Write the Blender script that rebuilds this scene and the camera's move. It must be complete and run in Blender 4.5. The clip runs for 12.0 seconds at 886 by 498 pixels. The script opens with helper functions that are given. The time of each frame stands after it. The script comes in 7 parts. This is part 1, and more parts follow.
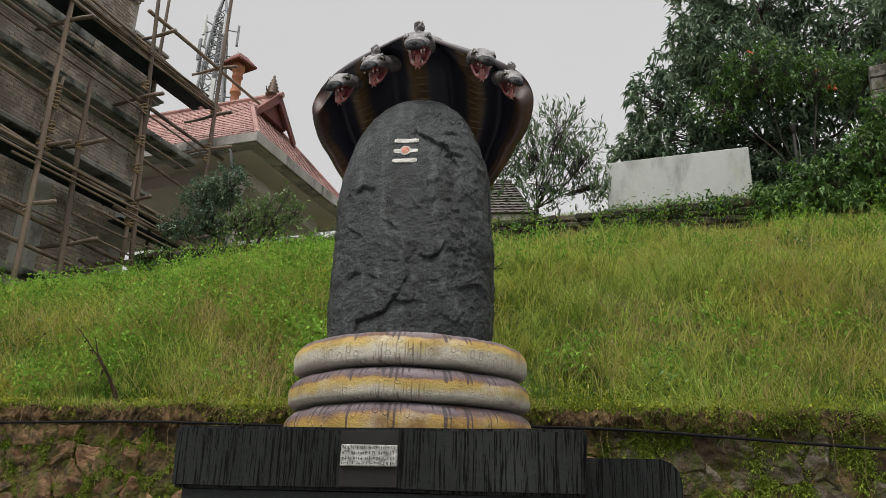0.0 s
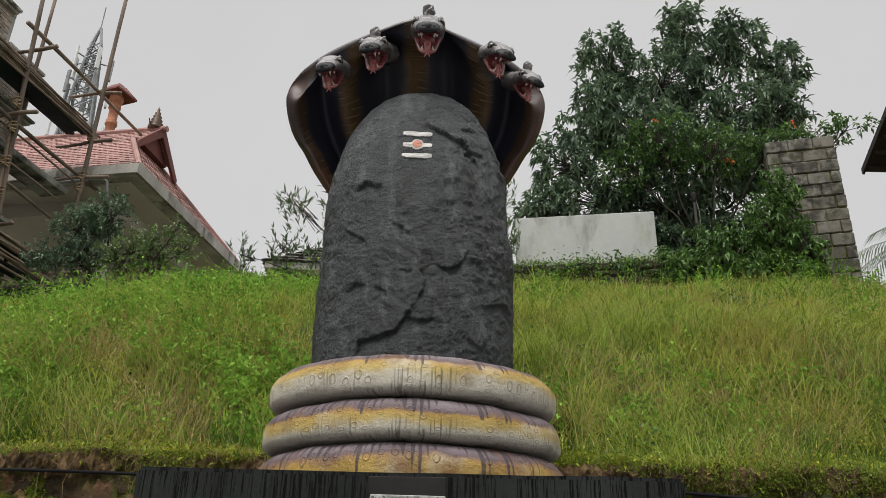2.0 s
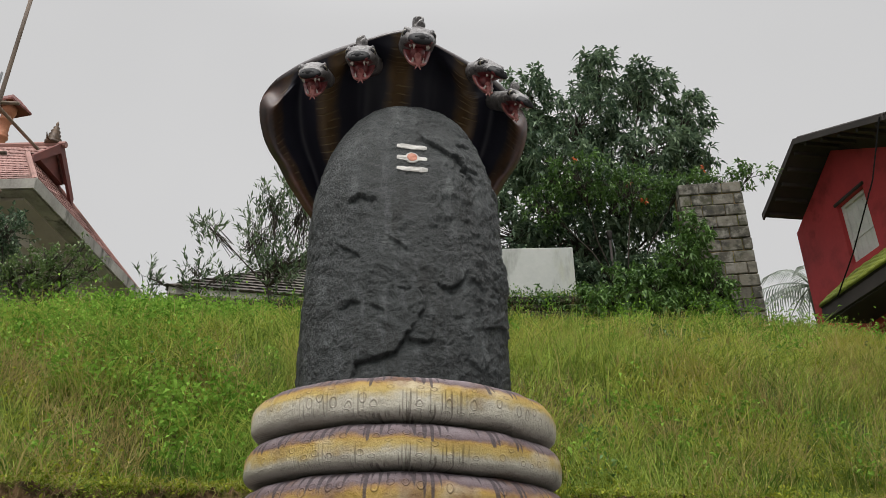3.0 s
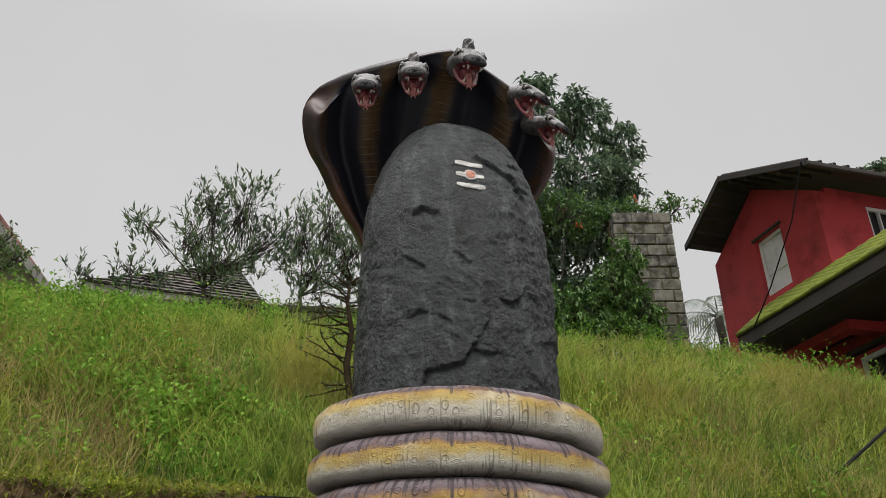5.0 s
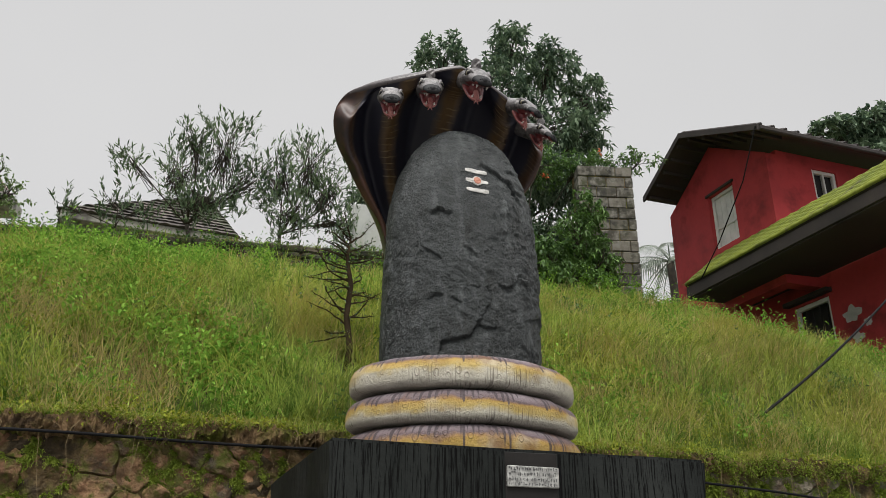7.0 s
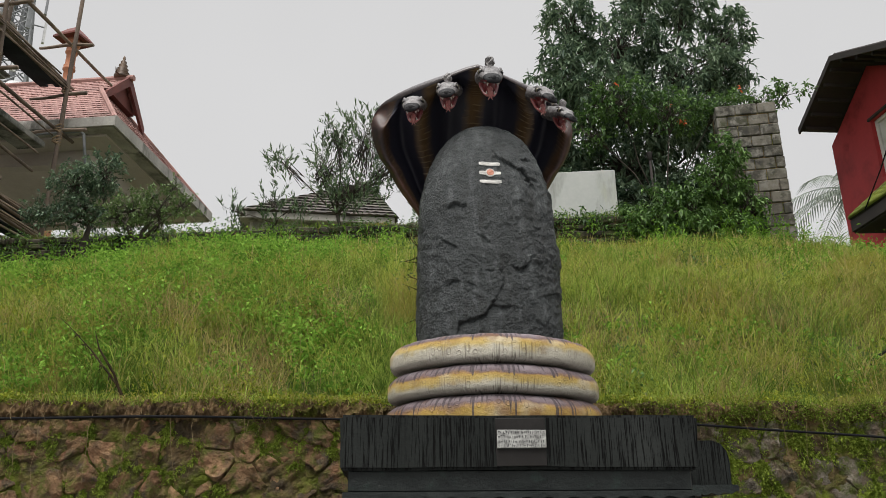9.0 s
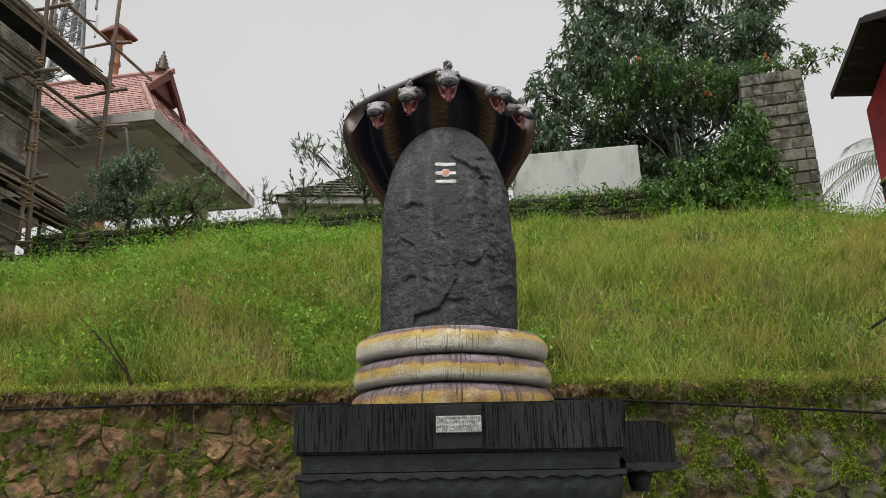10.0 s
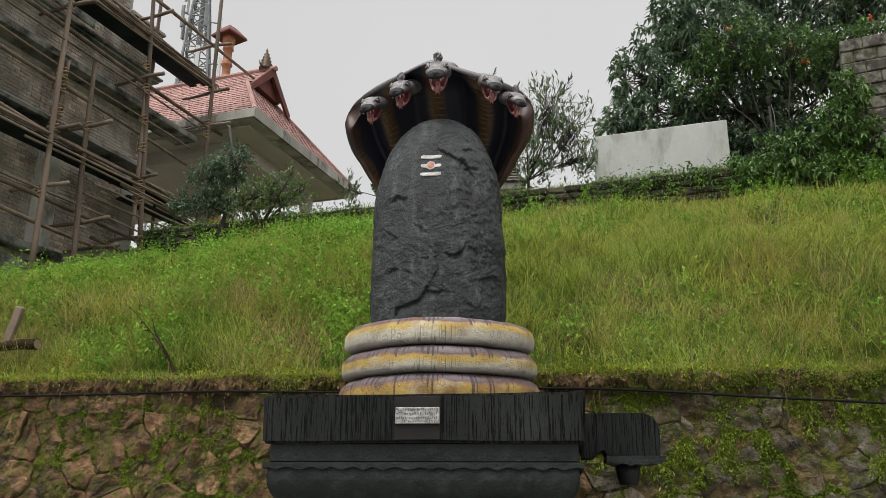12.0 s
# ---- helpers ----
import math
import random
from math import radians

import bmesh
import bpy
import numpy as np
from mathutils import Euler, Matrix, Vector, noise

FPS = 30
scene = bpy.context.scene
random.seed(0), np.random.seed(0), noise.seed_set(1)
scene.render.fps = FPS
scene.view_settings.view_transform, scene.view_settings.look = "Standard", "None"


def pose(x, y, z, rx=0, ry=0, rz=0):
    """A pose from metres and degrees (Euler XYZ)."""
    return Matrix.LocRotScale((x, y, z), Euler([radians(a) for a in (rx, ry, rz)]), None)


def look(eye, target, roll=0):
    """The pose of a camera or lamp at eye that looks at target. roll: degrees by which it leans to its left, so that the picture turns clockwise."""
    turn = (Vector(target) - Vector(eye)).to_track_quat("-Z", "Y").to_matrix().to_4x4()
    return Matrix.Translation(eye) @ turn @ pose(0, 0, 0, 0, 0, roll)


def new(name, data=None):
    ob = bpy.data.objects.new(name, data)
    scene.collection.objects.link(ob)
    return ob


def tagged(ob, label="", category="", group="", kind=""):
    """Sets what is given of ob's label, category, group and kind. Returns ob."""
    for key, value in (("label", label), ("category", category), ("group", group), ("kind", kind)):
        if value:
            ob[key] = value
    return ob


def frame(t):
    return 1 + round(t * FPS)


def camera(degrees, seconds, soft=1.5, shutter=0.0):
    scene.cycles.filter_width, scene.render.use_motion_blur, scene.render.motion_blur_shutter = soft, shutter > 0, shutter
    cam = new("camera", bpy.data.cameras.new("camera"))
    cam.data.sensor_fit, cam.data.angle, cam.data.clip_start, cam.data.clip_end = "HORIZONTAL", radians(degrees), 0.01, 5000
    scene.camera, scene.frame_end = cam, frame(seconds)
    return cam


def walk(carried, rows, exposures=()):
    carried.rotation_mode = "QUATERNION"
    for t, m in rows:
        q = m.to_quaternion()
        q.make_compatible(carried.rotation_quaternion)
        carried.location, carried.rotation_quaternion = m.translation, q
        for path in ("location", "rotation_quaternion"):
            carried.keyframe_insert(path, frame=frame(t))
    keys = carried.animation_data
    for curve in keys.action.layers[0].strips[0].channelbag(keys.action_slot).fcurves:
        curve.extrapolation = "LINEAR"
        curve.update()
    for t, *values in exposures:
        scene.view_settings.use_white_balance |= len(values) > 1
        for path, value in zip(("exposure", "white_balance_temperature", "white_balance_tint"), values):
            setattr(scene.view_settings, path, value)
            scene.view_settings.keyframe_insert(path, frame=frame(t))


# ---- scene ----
cam = camera(58.3, 12.0, soft=0.75)
PATH = [
    (0, (0.765, -2.947, 1.745), (0.438, -1.093, 2.419), 1.9),
    (0.5, (0.642, -2.741, 1.76), (0.322, -0.897, 2.465), 1.9),
    (1, (0.389, -2.633, 1.767), (0.203, -0.776, 2.485), 1.0),
    (1.5, (0.218, -2.507, 1.753), (0.117, -0.655, 2.502), 1.9),
    (2, (0.071, -2.353, 1.753), (0.077, -0.532, 2.58), 1.3),
    (2.5, (-0.1, -2.239, 1.755), (-0.015, -0.451, 2.647), 1.5),
    (3, (-0.294, -2.163, 1.759), (-0.038, -0.399, 2.665), -0.4),
    (3.2, (-0.335, -2.091, 1.755), (-0.061, -0.331, 2.664), 0.5),
    (4.8, (-0.804, -2.082, 1.718), (-0.36, -0.371, 2.654), -0.2),
    (5, (-0.887, -2.138, 1.718), (-0.404, -0.436, 2.652), -0.4),
    (5.5, (-1.015, -2.312, 1.692), (-0.517, -0.601, 2.6), -0.0),
    (6, (-1.132, -2.498, 1.672), (-0.622, -0.747, 2.493), 0.9),
    (6.5, (-1.315, -2.652, 1.644), (-0.738, -0.913, 2.446), 1.0),
    (6.7, (-1.365, -2.728, 1.642), (-0.746, -0.997, 2.43), 0.2),
    (8.3, (-1.033, -3.325, 1.621), (-0.681, -1.481, 2.309), -0.4),
    (8.5, (-0.932, -3.392, 1.621), (-0.619, -1.536, 2.296), -1.0),
    (9, (-0.626, -3.49, 1.619), (-0.471, -1.615, 2.297), -0.6),
    (9.5, (-0.359, -3.675, 1.621), (-0.307, -1.783, 2.268), -0.7),
    (10, (-0.096, -3.83, 1.637), (-0.08, -1.928, 2.255), -1.1),
    (10.5, (0.198, -3.851, 1.631), (0.09, -1.955, 2.257), -0.1),
    (11, (0.424, -3.904, 1.639), (0.241, -2.012, 2.258), -0.4),
    (11.5, (0.578, -3.923, 1.669), (0.349, -2.021, 2.242), -0.1),
    (12, (0.713, -3.818, 1.669), (0.415, -1.927, 2.249), 0.4),
]
walk(cam, [(t, look(eye, target, roll)) for t, eye, target, roll in PATH], [(0, -0.06), (5.5, -0.10), (6.7, 0.02), (12, 0.02)])

# ---- world and light ----
SUN_EL, SUN_ROT = radians(62), radians(205)
world = bpy.data.worlds.new("overcast_sky")
scene.world = world
world.use_nodes = True
wn, wl = world.node_tree.nodes, world.node_tree.links
wn.clear()
w_out = wn.new("ShaderNodeOutputWorld")
w_bg = wn.new("ShaderNodeBackground")
w_sky = wn.new("ShaderNodeTexSky")
w_sky.sky_type = "NISHITA"
w_sky.sun_disc = False
w_sky.sun_elevation, w_sky.sun_rotation = SUN_EL, SUN_ROT
w_sky.air_density, w_sky.dust_density = 1.0, 6.0
w_co = wn.new("ShaderNodeTexCoord")
w_sep = wn.new("ShaderNodeSeparateXYZ")
w_ramp = wn.new("ShaderNodeValToRGB")
w_ramp.color_ramp.interpolation = "EASE"
w_ramp.color_ramp.elements[0].position = 0.66
w_ramp.color_ramp.elements[0].color = (6.85, 6.8, 6.78, 1)
w_ramp.color_ramp.elements[1].position = 1.0
w_ramp.color_ramp.elements[1].color = (23.0, 22.8, 22.8, 1)
w_cl = wn.new("ShaderNodeTexNoise")
w_cl.inputs["Scale"].default_value = 1.6
w_cl.inputs["Detail"].default_value = 4
w_clm = wn.new("ShaderNodeMapRange")
w_clm.inputs[1].default_value, w_clm.inputs[2].default_value = 0.3, 0.7
w_clm.inputs[3].default_value, w_clm.inputs[4].default_value = 0.96, 1.04
w_mul = wn.new("ShaderNodeMixRGB")
w_mul.blend_type = "MULTIPLY"
w_mul.inputs[0].default_value = 1.0
w_mix = wn.new("ShaderNodeMixRGB")
w_mix.inputs[0].default_value = 0.94
wl.new(w_co.outputs["Generated"], w_sep.inputs[0])
wl.new(w_co.outputs["Generated"], w_cl.inputs["Vector"])
wl.new(w_cl.outputs[0], w_clm.inputs[0])
wl.new(w_sep.outputs["Z"], w_ramp.inputs[0])
wl.new(w_ramp.outputs[0], w_mul.inputs[1])
wl.new(w_clm.outputs[0], w_mul.inputs[2])
wl.new(w_sky.outputs[0], w_mix.inputs[1])
wl.new(w_mul.outputs[0], w_mix.inputs[2])
wl.new(w_mix.outputs[0], w_bg.inputs["Color"])
w_bg.inputs["Strength"].default_value = 0.1
wl.new(w_bg.outputs[0], w_out.inputs[0])

sun = new("sun", bpy.data.lights.new("sun", "SUN"))
sun.data.energy = 3.0
sun.data.angle = radians(35)
sun.data.color = (1.0, 0.97, 0.93)
sun.matrix_world = look((2.0 * math.sin(SUN_ROT) * 10, 2.0 * math.cos(SUN_ROT) * 10, 40), (0, 0, 0))


# ---- materials ----
def material(name, low, high, scale=4.0, fine=40.0, rough=0.8, bump=0.3, metal=0.0, dist=0.01, spread=0.0,
             streak=0.0, spots=None, spot_scale=3.0, spot_at=0.58, spot_soft=0.08, leafy=0.0, island=False, coord="world", spec=0.5, rlow=None):
    """A two-scale surface: a broad noise between two colours, a fine grain, optional stains, streaks and variation by piece."""
    m = bpy.data.materials.new(name)
    m.use_nodes = True
    n, l = m.node_tree.nodes, m.node_tree.links
    b = n["Principled BSDF"]
    if coord == "world":
        vec = n.new("ShaderNodeNewGeometry").outputs["Position"]
    else:
        vec = n.new("ShaderNodeTexCoord").outputs["Object"]
    if streak:
        mp = n.new("ShaderNodeMapping")
        mp.inputs["Scale"].default_value = (1, 1, streak)
        l.new(vec, mp.inputs[0])
        vec_b = mp.outputs[0]
    else:
        vec_b = vec
    t1 = n.new("ShaderNodeTexNoise")
    t1.inputs["Scale"].default_value, t1.inputs["Detail"].default_value = scale, 6
    l.new(vec_b, t1.inputs["Vector"])
    t2 = n.new("ShaderNodeTexNoise")
    t2.inputs["Scale"].default_value, t2.inputs["Detail"].default_value = fine, 7
    t2.inputs["Roughness"].default_value = 0.7
    l.new(vec, t2.inputs["Vector"])
    add = n.new("ShaderNodeMath")
    add.operation = "MULTIPLY_ADD"
    l.new(t2.outputs[0], add.inputs[0])
    add.inputs[1].default_value = 0.45
    l.new(t1.outputs[0], add.inputs[2])
    last = add.outputs[0]
    if spread:
        if leafy or island:
            rnd = n.new("ShaderNodeNewGeometry").outputs["Random Per Island"]
        else:
            rnd = n.new("ShaderNodeObjectInfo").outputs["Random"]
        a2 = n.new("ShaderNodeMath")
        a2.operation = "MULTIPLY_ADD"
        l.new(rnd, a2.inputs[0])
        a2.inputs[1].default_value = spread
        l.new(last, a2.inputs[2])
        a3 = n.new("ShaderNodeMath")
        a3.operation = "SUBTRACT"
        l.new(a2.outputs[0], a3.inputs[0])
        a3.inputs[1].default_value = spread / 2
        last = a3.outputs[0]
    ramp = n.new("ShaderNodeValToRGB")
    ramp.color_ramp.elements[0].position, ramp.color_ramp.elements[1].position = 0.45, 1.0
    ramp.color_ramp.elements[0].color, ramp.color_ramp.elements[1].color = (*low, 1), (*high, 1)
    l.new(last, ramp.inputs[0])
    col = ramp.outputs[0]
    for k, sp in enumerate(spots or ()):
        t3 = n.new("ShaderNodeTexNoise")
        t3.inputs["Scale"].default_value, t3.inputs["Detail"].default_value = spot_scale * (1 + 0.7 * k), 7
        t3.inputs["Roughness"].default_value = 0.62
        mp3 = n.new("ShaderNodeMapping")
        mp3.inputs["Location"].default_value = (3.1 + 7 * k, 1.7, 5.3)
        l.new(vec_b, mp3.inputs[0])
        l.new(mp3.outputs[0], t3.inputs["Vector"])
        mr = n.new("ShaderNodeMapRange")
        mr.inputs[1].default_value, mr.inputs[2].default_value = spot_at - spot_soft, spot_at + spot_soft
        l.new(t3.outputs[0], mr.inputs[0])
        mx = n.new("ShaderNodeMixRGB")
        l.new(mr.outputs[0], mx.inputs[0])
        l.new(col, mx.inputs[1])
        mx.inputs[2].default_value = (*sp, 1)
        col = mx.outputs[0]
    l.new(col, b.inputs["Base Color"])
    b.inputs["Metallic"].default_value = metal
    b.inputs["Specular IOR Level"].default_value = spec
    rr = n.new("ShaderNodeMapRange")
    rr.inputs[1].default_value, rr.inputs[2].default_value = 0.3, 0.9
    rr.inputs[3].default_value, rr.inputs[4].default_value = (rlow if rlow is not None else max(0.05, rough - 0.15)), min(1, rough + 0.1)
    l.new(add.outputs[0], rr.inputs[0])
    l.new(rr.outputs[0], b.inputs["Roughness"])
    if bump:
        bp = n.new("ShaderNodeBump")
        bp.inputs["Strength"].default_value, bp.inputs["Distance"].default_value = bump, dist
        l.new(add.outputs[0], bp.inputs["Height"])
        l.new(bp.outputs[0], b.inputs["Normal"])
    if leafy:
        tr = n.new("ShaderNodeBsdfTranslucent")
        l.new(col, tr.inputs["Color"])
        ms = n.new("ShaderNodeMixShader")
        ms.inputs[0].default_value = leafy
        l.new(b.outputs[0], ms.inputs[1])
        l.new(tr.outputs[0], ms.inputs[2])
        l.new(ms.outputs[0], n["Material Output"].inputs[0])
    return m


STONE = material("painted_black_stone", (0.007, 0.010, 0.010), (0.040, 0.048, 0.049), 5.0, 85, 0.46, 1.0, dist=0.032, streak=0.35, spec=0.5,
                 spots=[(0.007, 0.010, 0.009), (0.075, 0.085, 0.086)], spot_scale=10, spot_at=0.60, spot_soft=0.07)
BASE = material("black_plinth_paint", (0.008, 0.010, 0.009), (0.030, 0.033, 0.031), 3.0, 60, 0.62, 0.5, dist=0.008, streak=0.035,
                spots=[(0.0012, 0.0012, 0.0012), (0.0015, 0.0015, 0.0015)], spot_scale=92, spot_at=0.565, spot_soft=0.020, spec=0.12)
BASE_BARE = material("worn_plinth_patch", (0.012, 0.011, 0.010), (0.027, 0.025, 0.024), 8.0, 60, 0.7, 0.3, dist=0.004, spec=0.2)
BASE_SMOOTH = material("black_plinth_moulding", (0.003, 0.005, 0.005), (0.017, 0.023, 0.021), 9.0, 60, 0.40, 0.8, dist=0.014, spec=0.35, spots=[(0.022, 0.040, 0.034)], spot_scale=11, spot_at=0.64)
WHITE_MARK = material("white_mark_paint", (0.40, 0.39, 0.37), (0.66, 0.65, 0.62), 20, 90, 0.7, 0.2)
ORANGE_MARK = material("orange_mark_paint", (0.44, 0.16, 0.095), (0.60, 0.28, 0.19), 20, 90, 0.6, 0.2)
PLAQUE = material("engraved_plaque", (0.13, 0.13, 0.125), (0.56, 0.56, 0.53), 45, 190, 0.5, 0.3, dist=0.004)
PLAQUE_INK = material("plaque_letter_grooves", (0.05, 0.05, 0.05), (0.12, 0.12, 0.12), 20, 90, 0.7, 0.1)
RUBBLE = material("rubble_stone", (0.110, 0.070, 0.036), (0.56, 0.345, 0.190), 7.0, 52, 0.95, 1.0, dist=0.10, spread=0.5, spec=0.2,
                  spots=[(0.100, 0.082, 0.058), (0.30, 0.165, 0.095), (0.13, 0.145, 0.030)], spot_scale=4.6, spot_at=0.555)
RUBBLE_GREY = material("grey_rubble_stone", (0.085, 0.074, 0.058), (0.40, 0.35, 0.28), 7.0, 52, 0.95, 1.0, dist=0.10, spread=0.5, spec=0.2,
                       spots=[(0.080, 0.074, 0.056), (0.19, 0.140, 0.095), (0.10, 0.125, 0.026)], spot_scale=4.6, spot_at=0.54)
MOSSSTONE = material("dark_mossy_stone", (0.022, 0.020, 0.014), (0.105, 0.085, 0.060), 4.5, 30, 0.95, 1.0, dist=0.05, spread=0.4,
                     spots=[(0.055, 0.070, 0.016), (0.02, 0.02, 0.014)], spot_scale=3.2, spot_at=0.52)
MORTAR = material("earth_mortar", (0.082, 0.058, 0.030), (0.33, 0.230, 0.115), 9, 50, 0.95, 1.0, dist=0.08, spec=0.15,
                  spots=[(0.13, 0.16, 0.022), (0.085, 0.066, 0.042)], spot_scale=4, spot_at=0.53)
SOIL = material("root_soil", (0.060, 0.040, 0.022), (0.36, 0.235, 0.125), 18, 90, 0.95, 1.0, dist=0.05, spec=0.1,
                spots=[(0.105, 0.115, 0.020), (0.065, 0.044, 0.026)], spot_scale=5.5, spot_at=0.54)
TWIG = material("dark_dead_wood", (0.014, 0.010, 0.006), (0.062, 0.044, 0.026), 9, 50, 0.95, 0.6, dist=0.01, spec=0.08)
GROUND = material("grassy_earth", (0.030, 0.042, 0.008), (0.10, 0.115, 0.025), 1.2, 14, 0.95, 1.0, dist=0.05,
                  spots=[(0.11, 0.085, 0.035)], spot_scale=1.1, spot_at=0.58)
GRASS = material("tall_grass", (0.102, 0.182, 0.028), (0.44, 0.545, 0.122), 0.55, 3.0, 0.8, 0.0, spread=0.85, leafy=0.35,
                 spots=[(0.36, 0.32, 0.085), (0.060, 0.130, 0.014)], spot_scale=0.85, spot_at=0.59, spot_soft=0.07, spec=0.25)
BLADE = material("arching_grass_blades", (0.135, 0.200, 0.026), (0.47, 0.52, 0.115), 0.9, 4.0, 0.7, 0.0, spread=0.9, leafy=0.35,
                 spots=[(0.42, 0.36, 0.10)], spot_scale=0.8, spot_at=0.60, spot_soft=0.10, spec=0.3)
ROOT = material("dry_brown_roots", (0.10, 0.065, 0.030), (0.34, 0.26, 0.13), 3.0, 20, 0.9, 0.2)
STRAW = material("dry_grass_stalks", (0.22, 0.185, 0.065), (0.54, 0.44, 0.19), 1.0, 6, 0.8, 0.0, spread=0.6, leafy=0.3, spec=0.2)
WEED = material("weed_leaves", (0.085, 0.195, 0.022), (0.28, 0.47, 0.078), 1.5, 9, 0.85, 0.0, spread=0.5, leafy=0.35, spec=0.1)
HERB = material("yellow_creeping_herb", (0.12, 0.165, 0.016), (0.36, 0.39, 0.052), 2.0, 9, 0.85, 0.0, spread=0.6, leafy=0.3, spec=0.1)
MOSSLEAF = material("wall_weed_leaves", (0.095, 0.150, 0.018), (0.33, 0.41, 0.070), 2.5, 9, 0.85, 0.0, spread=0.6, leafy=0.3, spec=0.1)
# green lifted towards blue-grey: the air's haze is mixed into this colour
LEAF_DARK = material("dark_tree_leaves", (0.056, 0.096, 0.062), (0.190, 0.265, 0.160), 0.9, 5, 0.6, 0.0, spread=0.7, leafy=0.25, spec=0.3)
LEAF_MID = material("green_shrub_leaves", (0.036, 0.084, 0.022), (0.15, 0.265, 0.070), 0.9, 5, 0.5, 0.0, spread=0.6, leafy=0.25, spec=0.4)
LEAF_LIGHT = material("light_green_shrub_leaves", (0.070, 0.120, 0.040), (0.24, 0.33, 0.13), 0.9, 5, 0.5, 0.0, spread=0.6, leafy=0.25, spec=0.4)
LEAF_GREY = material("grey_green_leaves", (0.046, 0.080, 0.042), (0.175, 0.245, 0.125), 0.9, 5, 0.55, 0.0, spread=0.6, leafy=0.25, spec=0.4)
# leaf colour paled to carry the haze of distance
PALMLEAF = material("haze_paled_palm_leaves", (0.16, 0.19, 0.16), (0.36, 0.40, 0.34), 0.9, 5, 0.55, 0.0, spread=0.4, leafy=0.35, spec=0.4)
BARK = material("bark", (0.020, 0.016, 0.012), (0.085, 0.070, 0.054), 5, 30, 0.9, 0.7, dist=0.02)
CONCRETE = material("weathered_concrete", (0.22, 0.210, 0.19), (0.54, 0.52, 0.475), 1.5, 18, 0.88, 0.4, dist=0.01, streak=0.35,
                    spots=[(0.06, 0.06, 0.05)], spot_scale=1.6, spot_at=0.6)
DARK_CONC = material("dark_concrete", (0.10, 0.104, 0.094), (0.38, 0.372, 0.34), 1.5, 18, 0.85, 0.4, dist=0.01,
                     spots=[(0.02, 0.026, 0.02)], spot_scale=1.6, spot_at=0.55)
BRICK = material("old_brick", (0.33, 0.262, 0.21), (0.68, 0.56, 0.47), 1.2, 12, 0.92, 0.6, dist=0.015, spread=0.5,
                 spots=[(0.40, 0.37, 0.325), (0.23, 0.20, 0.165)], spot_scale=0.9, spot_at=0.50)
BRICKSTUFF = material("old_brick_courses", (0.33, 0.262, 0.21), (0.68, 0.56, 0.47), 1.2, 12, 0.92, 0.6, dist=0.015, spread=0.5,
                      spots=[(0.40, 0.37, 0.325), (0.23, 0.20, 0.165)], spot_scale=0.9, spot_at=0.50, island=True)
WHITEWALL = material("white_rendered_wall", (0.33, 0.35, 0.34), (0.50, 0.51, 0.49), 0.8, 9, 0.85, 0.2, dist=0.006, streak=0.3,
                     spots=[(0.36, 0.37, 0.29), (0.26, 0.27, 0.25)], spot_scale=1.8, spot_at=0.62)
BLOCK = material("grey_concrete_block", (0.036, 0.033, 0.024), (0.155, 0.142, 0.115), 2.0, 22, 0.92, 0.8, dist=0.02, spread=0.55,
                 spots=[(0.055, 0.058, 0.028), (0.030, 0.029, 0.024), (0.20, 0.19, 0.165)], spot_scale=2.6, spot_at=0.57)
BAMBOO = material("weathered_poles", (0.075, 0.054, 0.040), (0.27, 0.205, 0.155), 3, 25, 0.8, 0.4, dist=0.006, streak=0.2, spread=0.4)
ROPE = material("coir_rope", (0.17, 0.115, 0.062), (0.36, 0.26, 0.155), 14, 70, 0.95, 0.8, dist=0.01)
PLANK = material("dark_planks", (0.010, 0.014, 0.018), (0.040, 0.049, 0.056), 2, 18, 0.8, 0.4, dist=0.01, spec=0.12)
TILE = material("red_clay_tiles", (0.25, 0.125, 0.108), (0.42, 0.245, 0.215), 1.2, 14, 0.8, 0.4, dist=0.01, spread=0.3, island=True,
                spots=[(0.13, 0.075, 0.06)], spot_scale=0.8, spot_at=0.6)
TILE_OLD = material("old_roof_tiles", (0.036, 0.032, 0.030), (0.13, 0.11, 0.10), 1.2, 14, 0.85, 0.4, dist=0.01, spread=0.4, island=True,
                    spots=[(0.05, 0.06, 0.03)], spot_scale=0.9, spot_at=0.58)
REDWOOD = material("dark_red_boards", (0.085, 0.022, 0.018), (0.20, 0.058, 0.046), 2, 20, 0.7, 0.3)
CREAM = material("cream_plaster", (0.40, 0.355, 0.325), (0.58, 0.53, 0.49), 0.8, 10, 0.85, 0.2, dist=0.006)
TERRA = material("terracotta_pillar", (0.30, 0.115, 0.055), (0.56, 0.25, 0.14), 3, 24, 0.7, 0.3)
BRONZE = material("dull_bronze", (0.045, 0.028, 0.018), (0.15, 0.10, 0.065), 5, 40, 0.5, 0.2, metal=0.3)
REDWALL = material("red_lime_wall", (0.29, 0.022, 0.026), (0.46, 0.048, 0.052), 0.8, 9, 0.85, 0.3, dist=0.008,
                   spots=[(0.20, 0.02, 0.022)], spot_scale=1.4, spot_at=0.6)
PEEL = material("peeled_plaster", (0.30, 0.30, 0.29), (0.62, 0.62, 0.60), 3, 20, 0.9, 0.4)
PEEL_BLUE = material("old_blue_plaster", (0.14, 0.19, 0.21), (0.34, 0.42, 0.44), 3, 20, 0.9, 0.4)
ROOFSHEET = material("dark_roof_sheet", (0.014, 0.011, 0.010), (0.050, 0.041, 0.037), 1.5, 16, 0.8, 0.3)
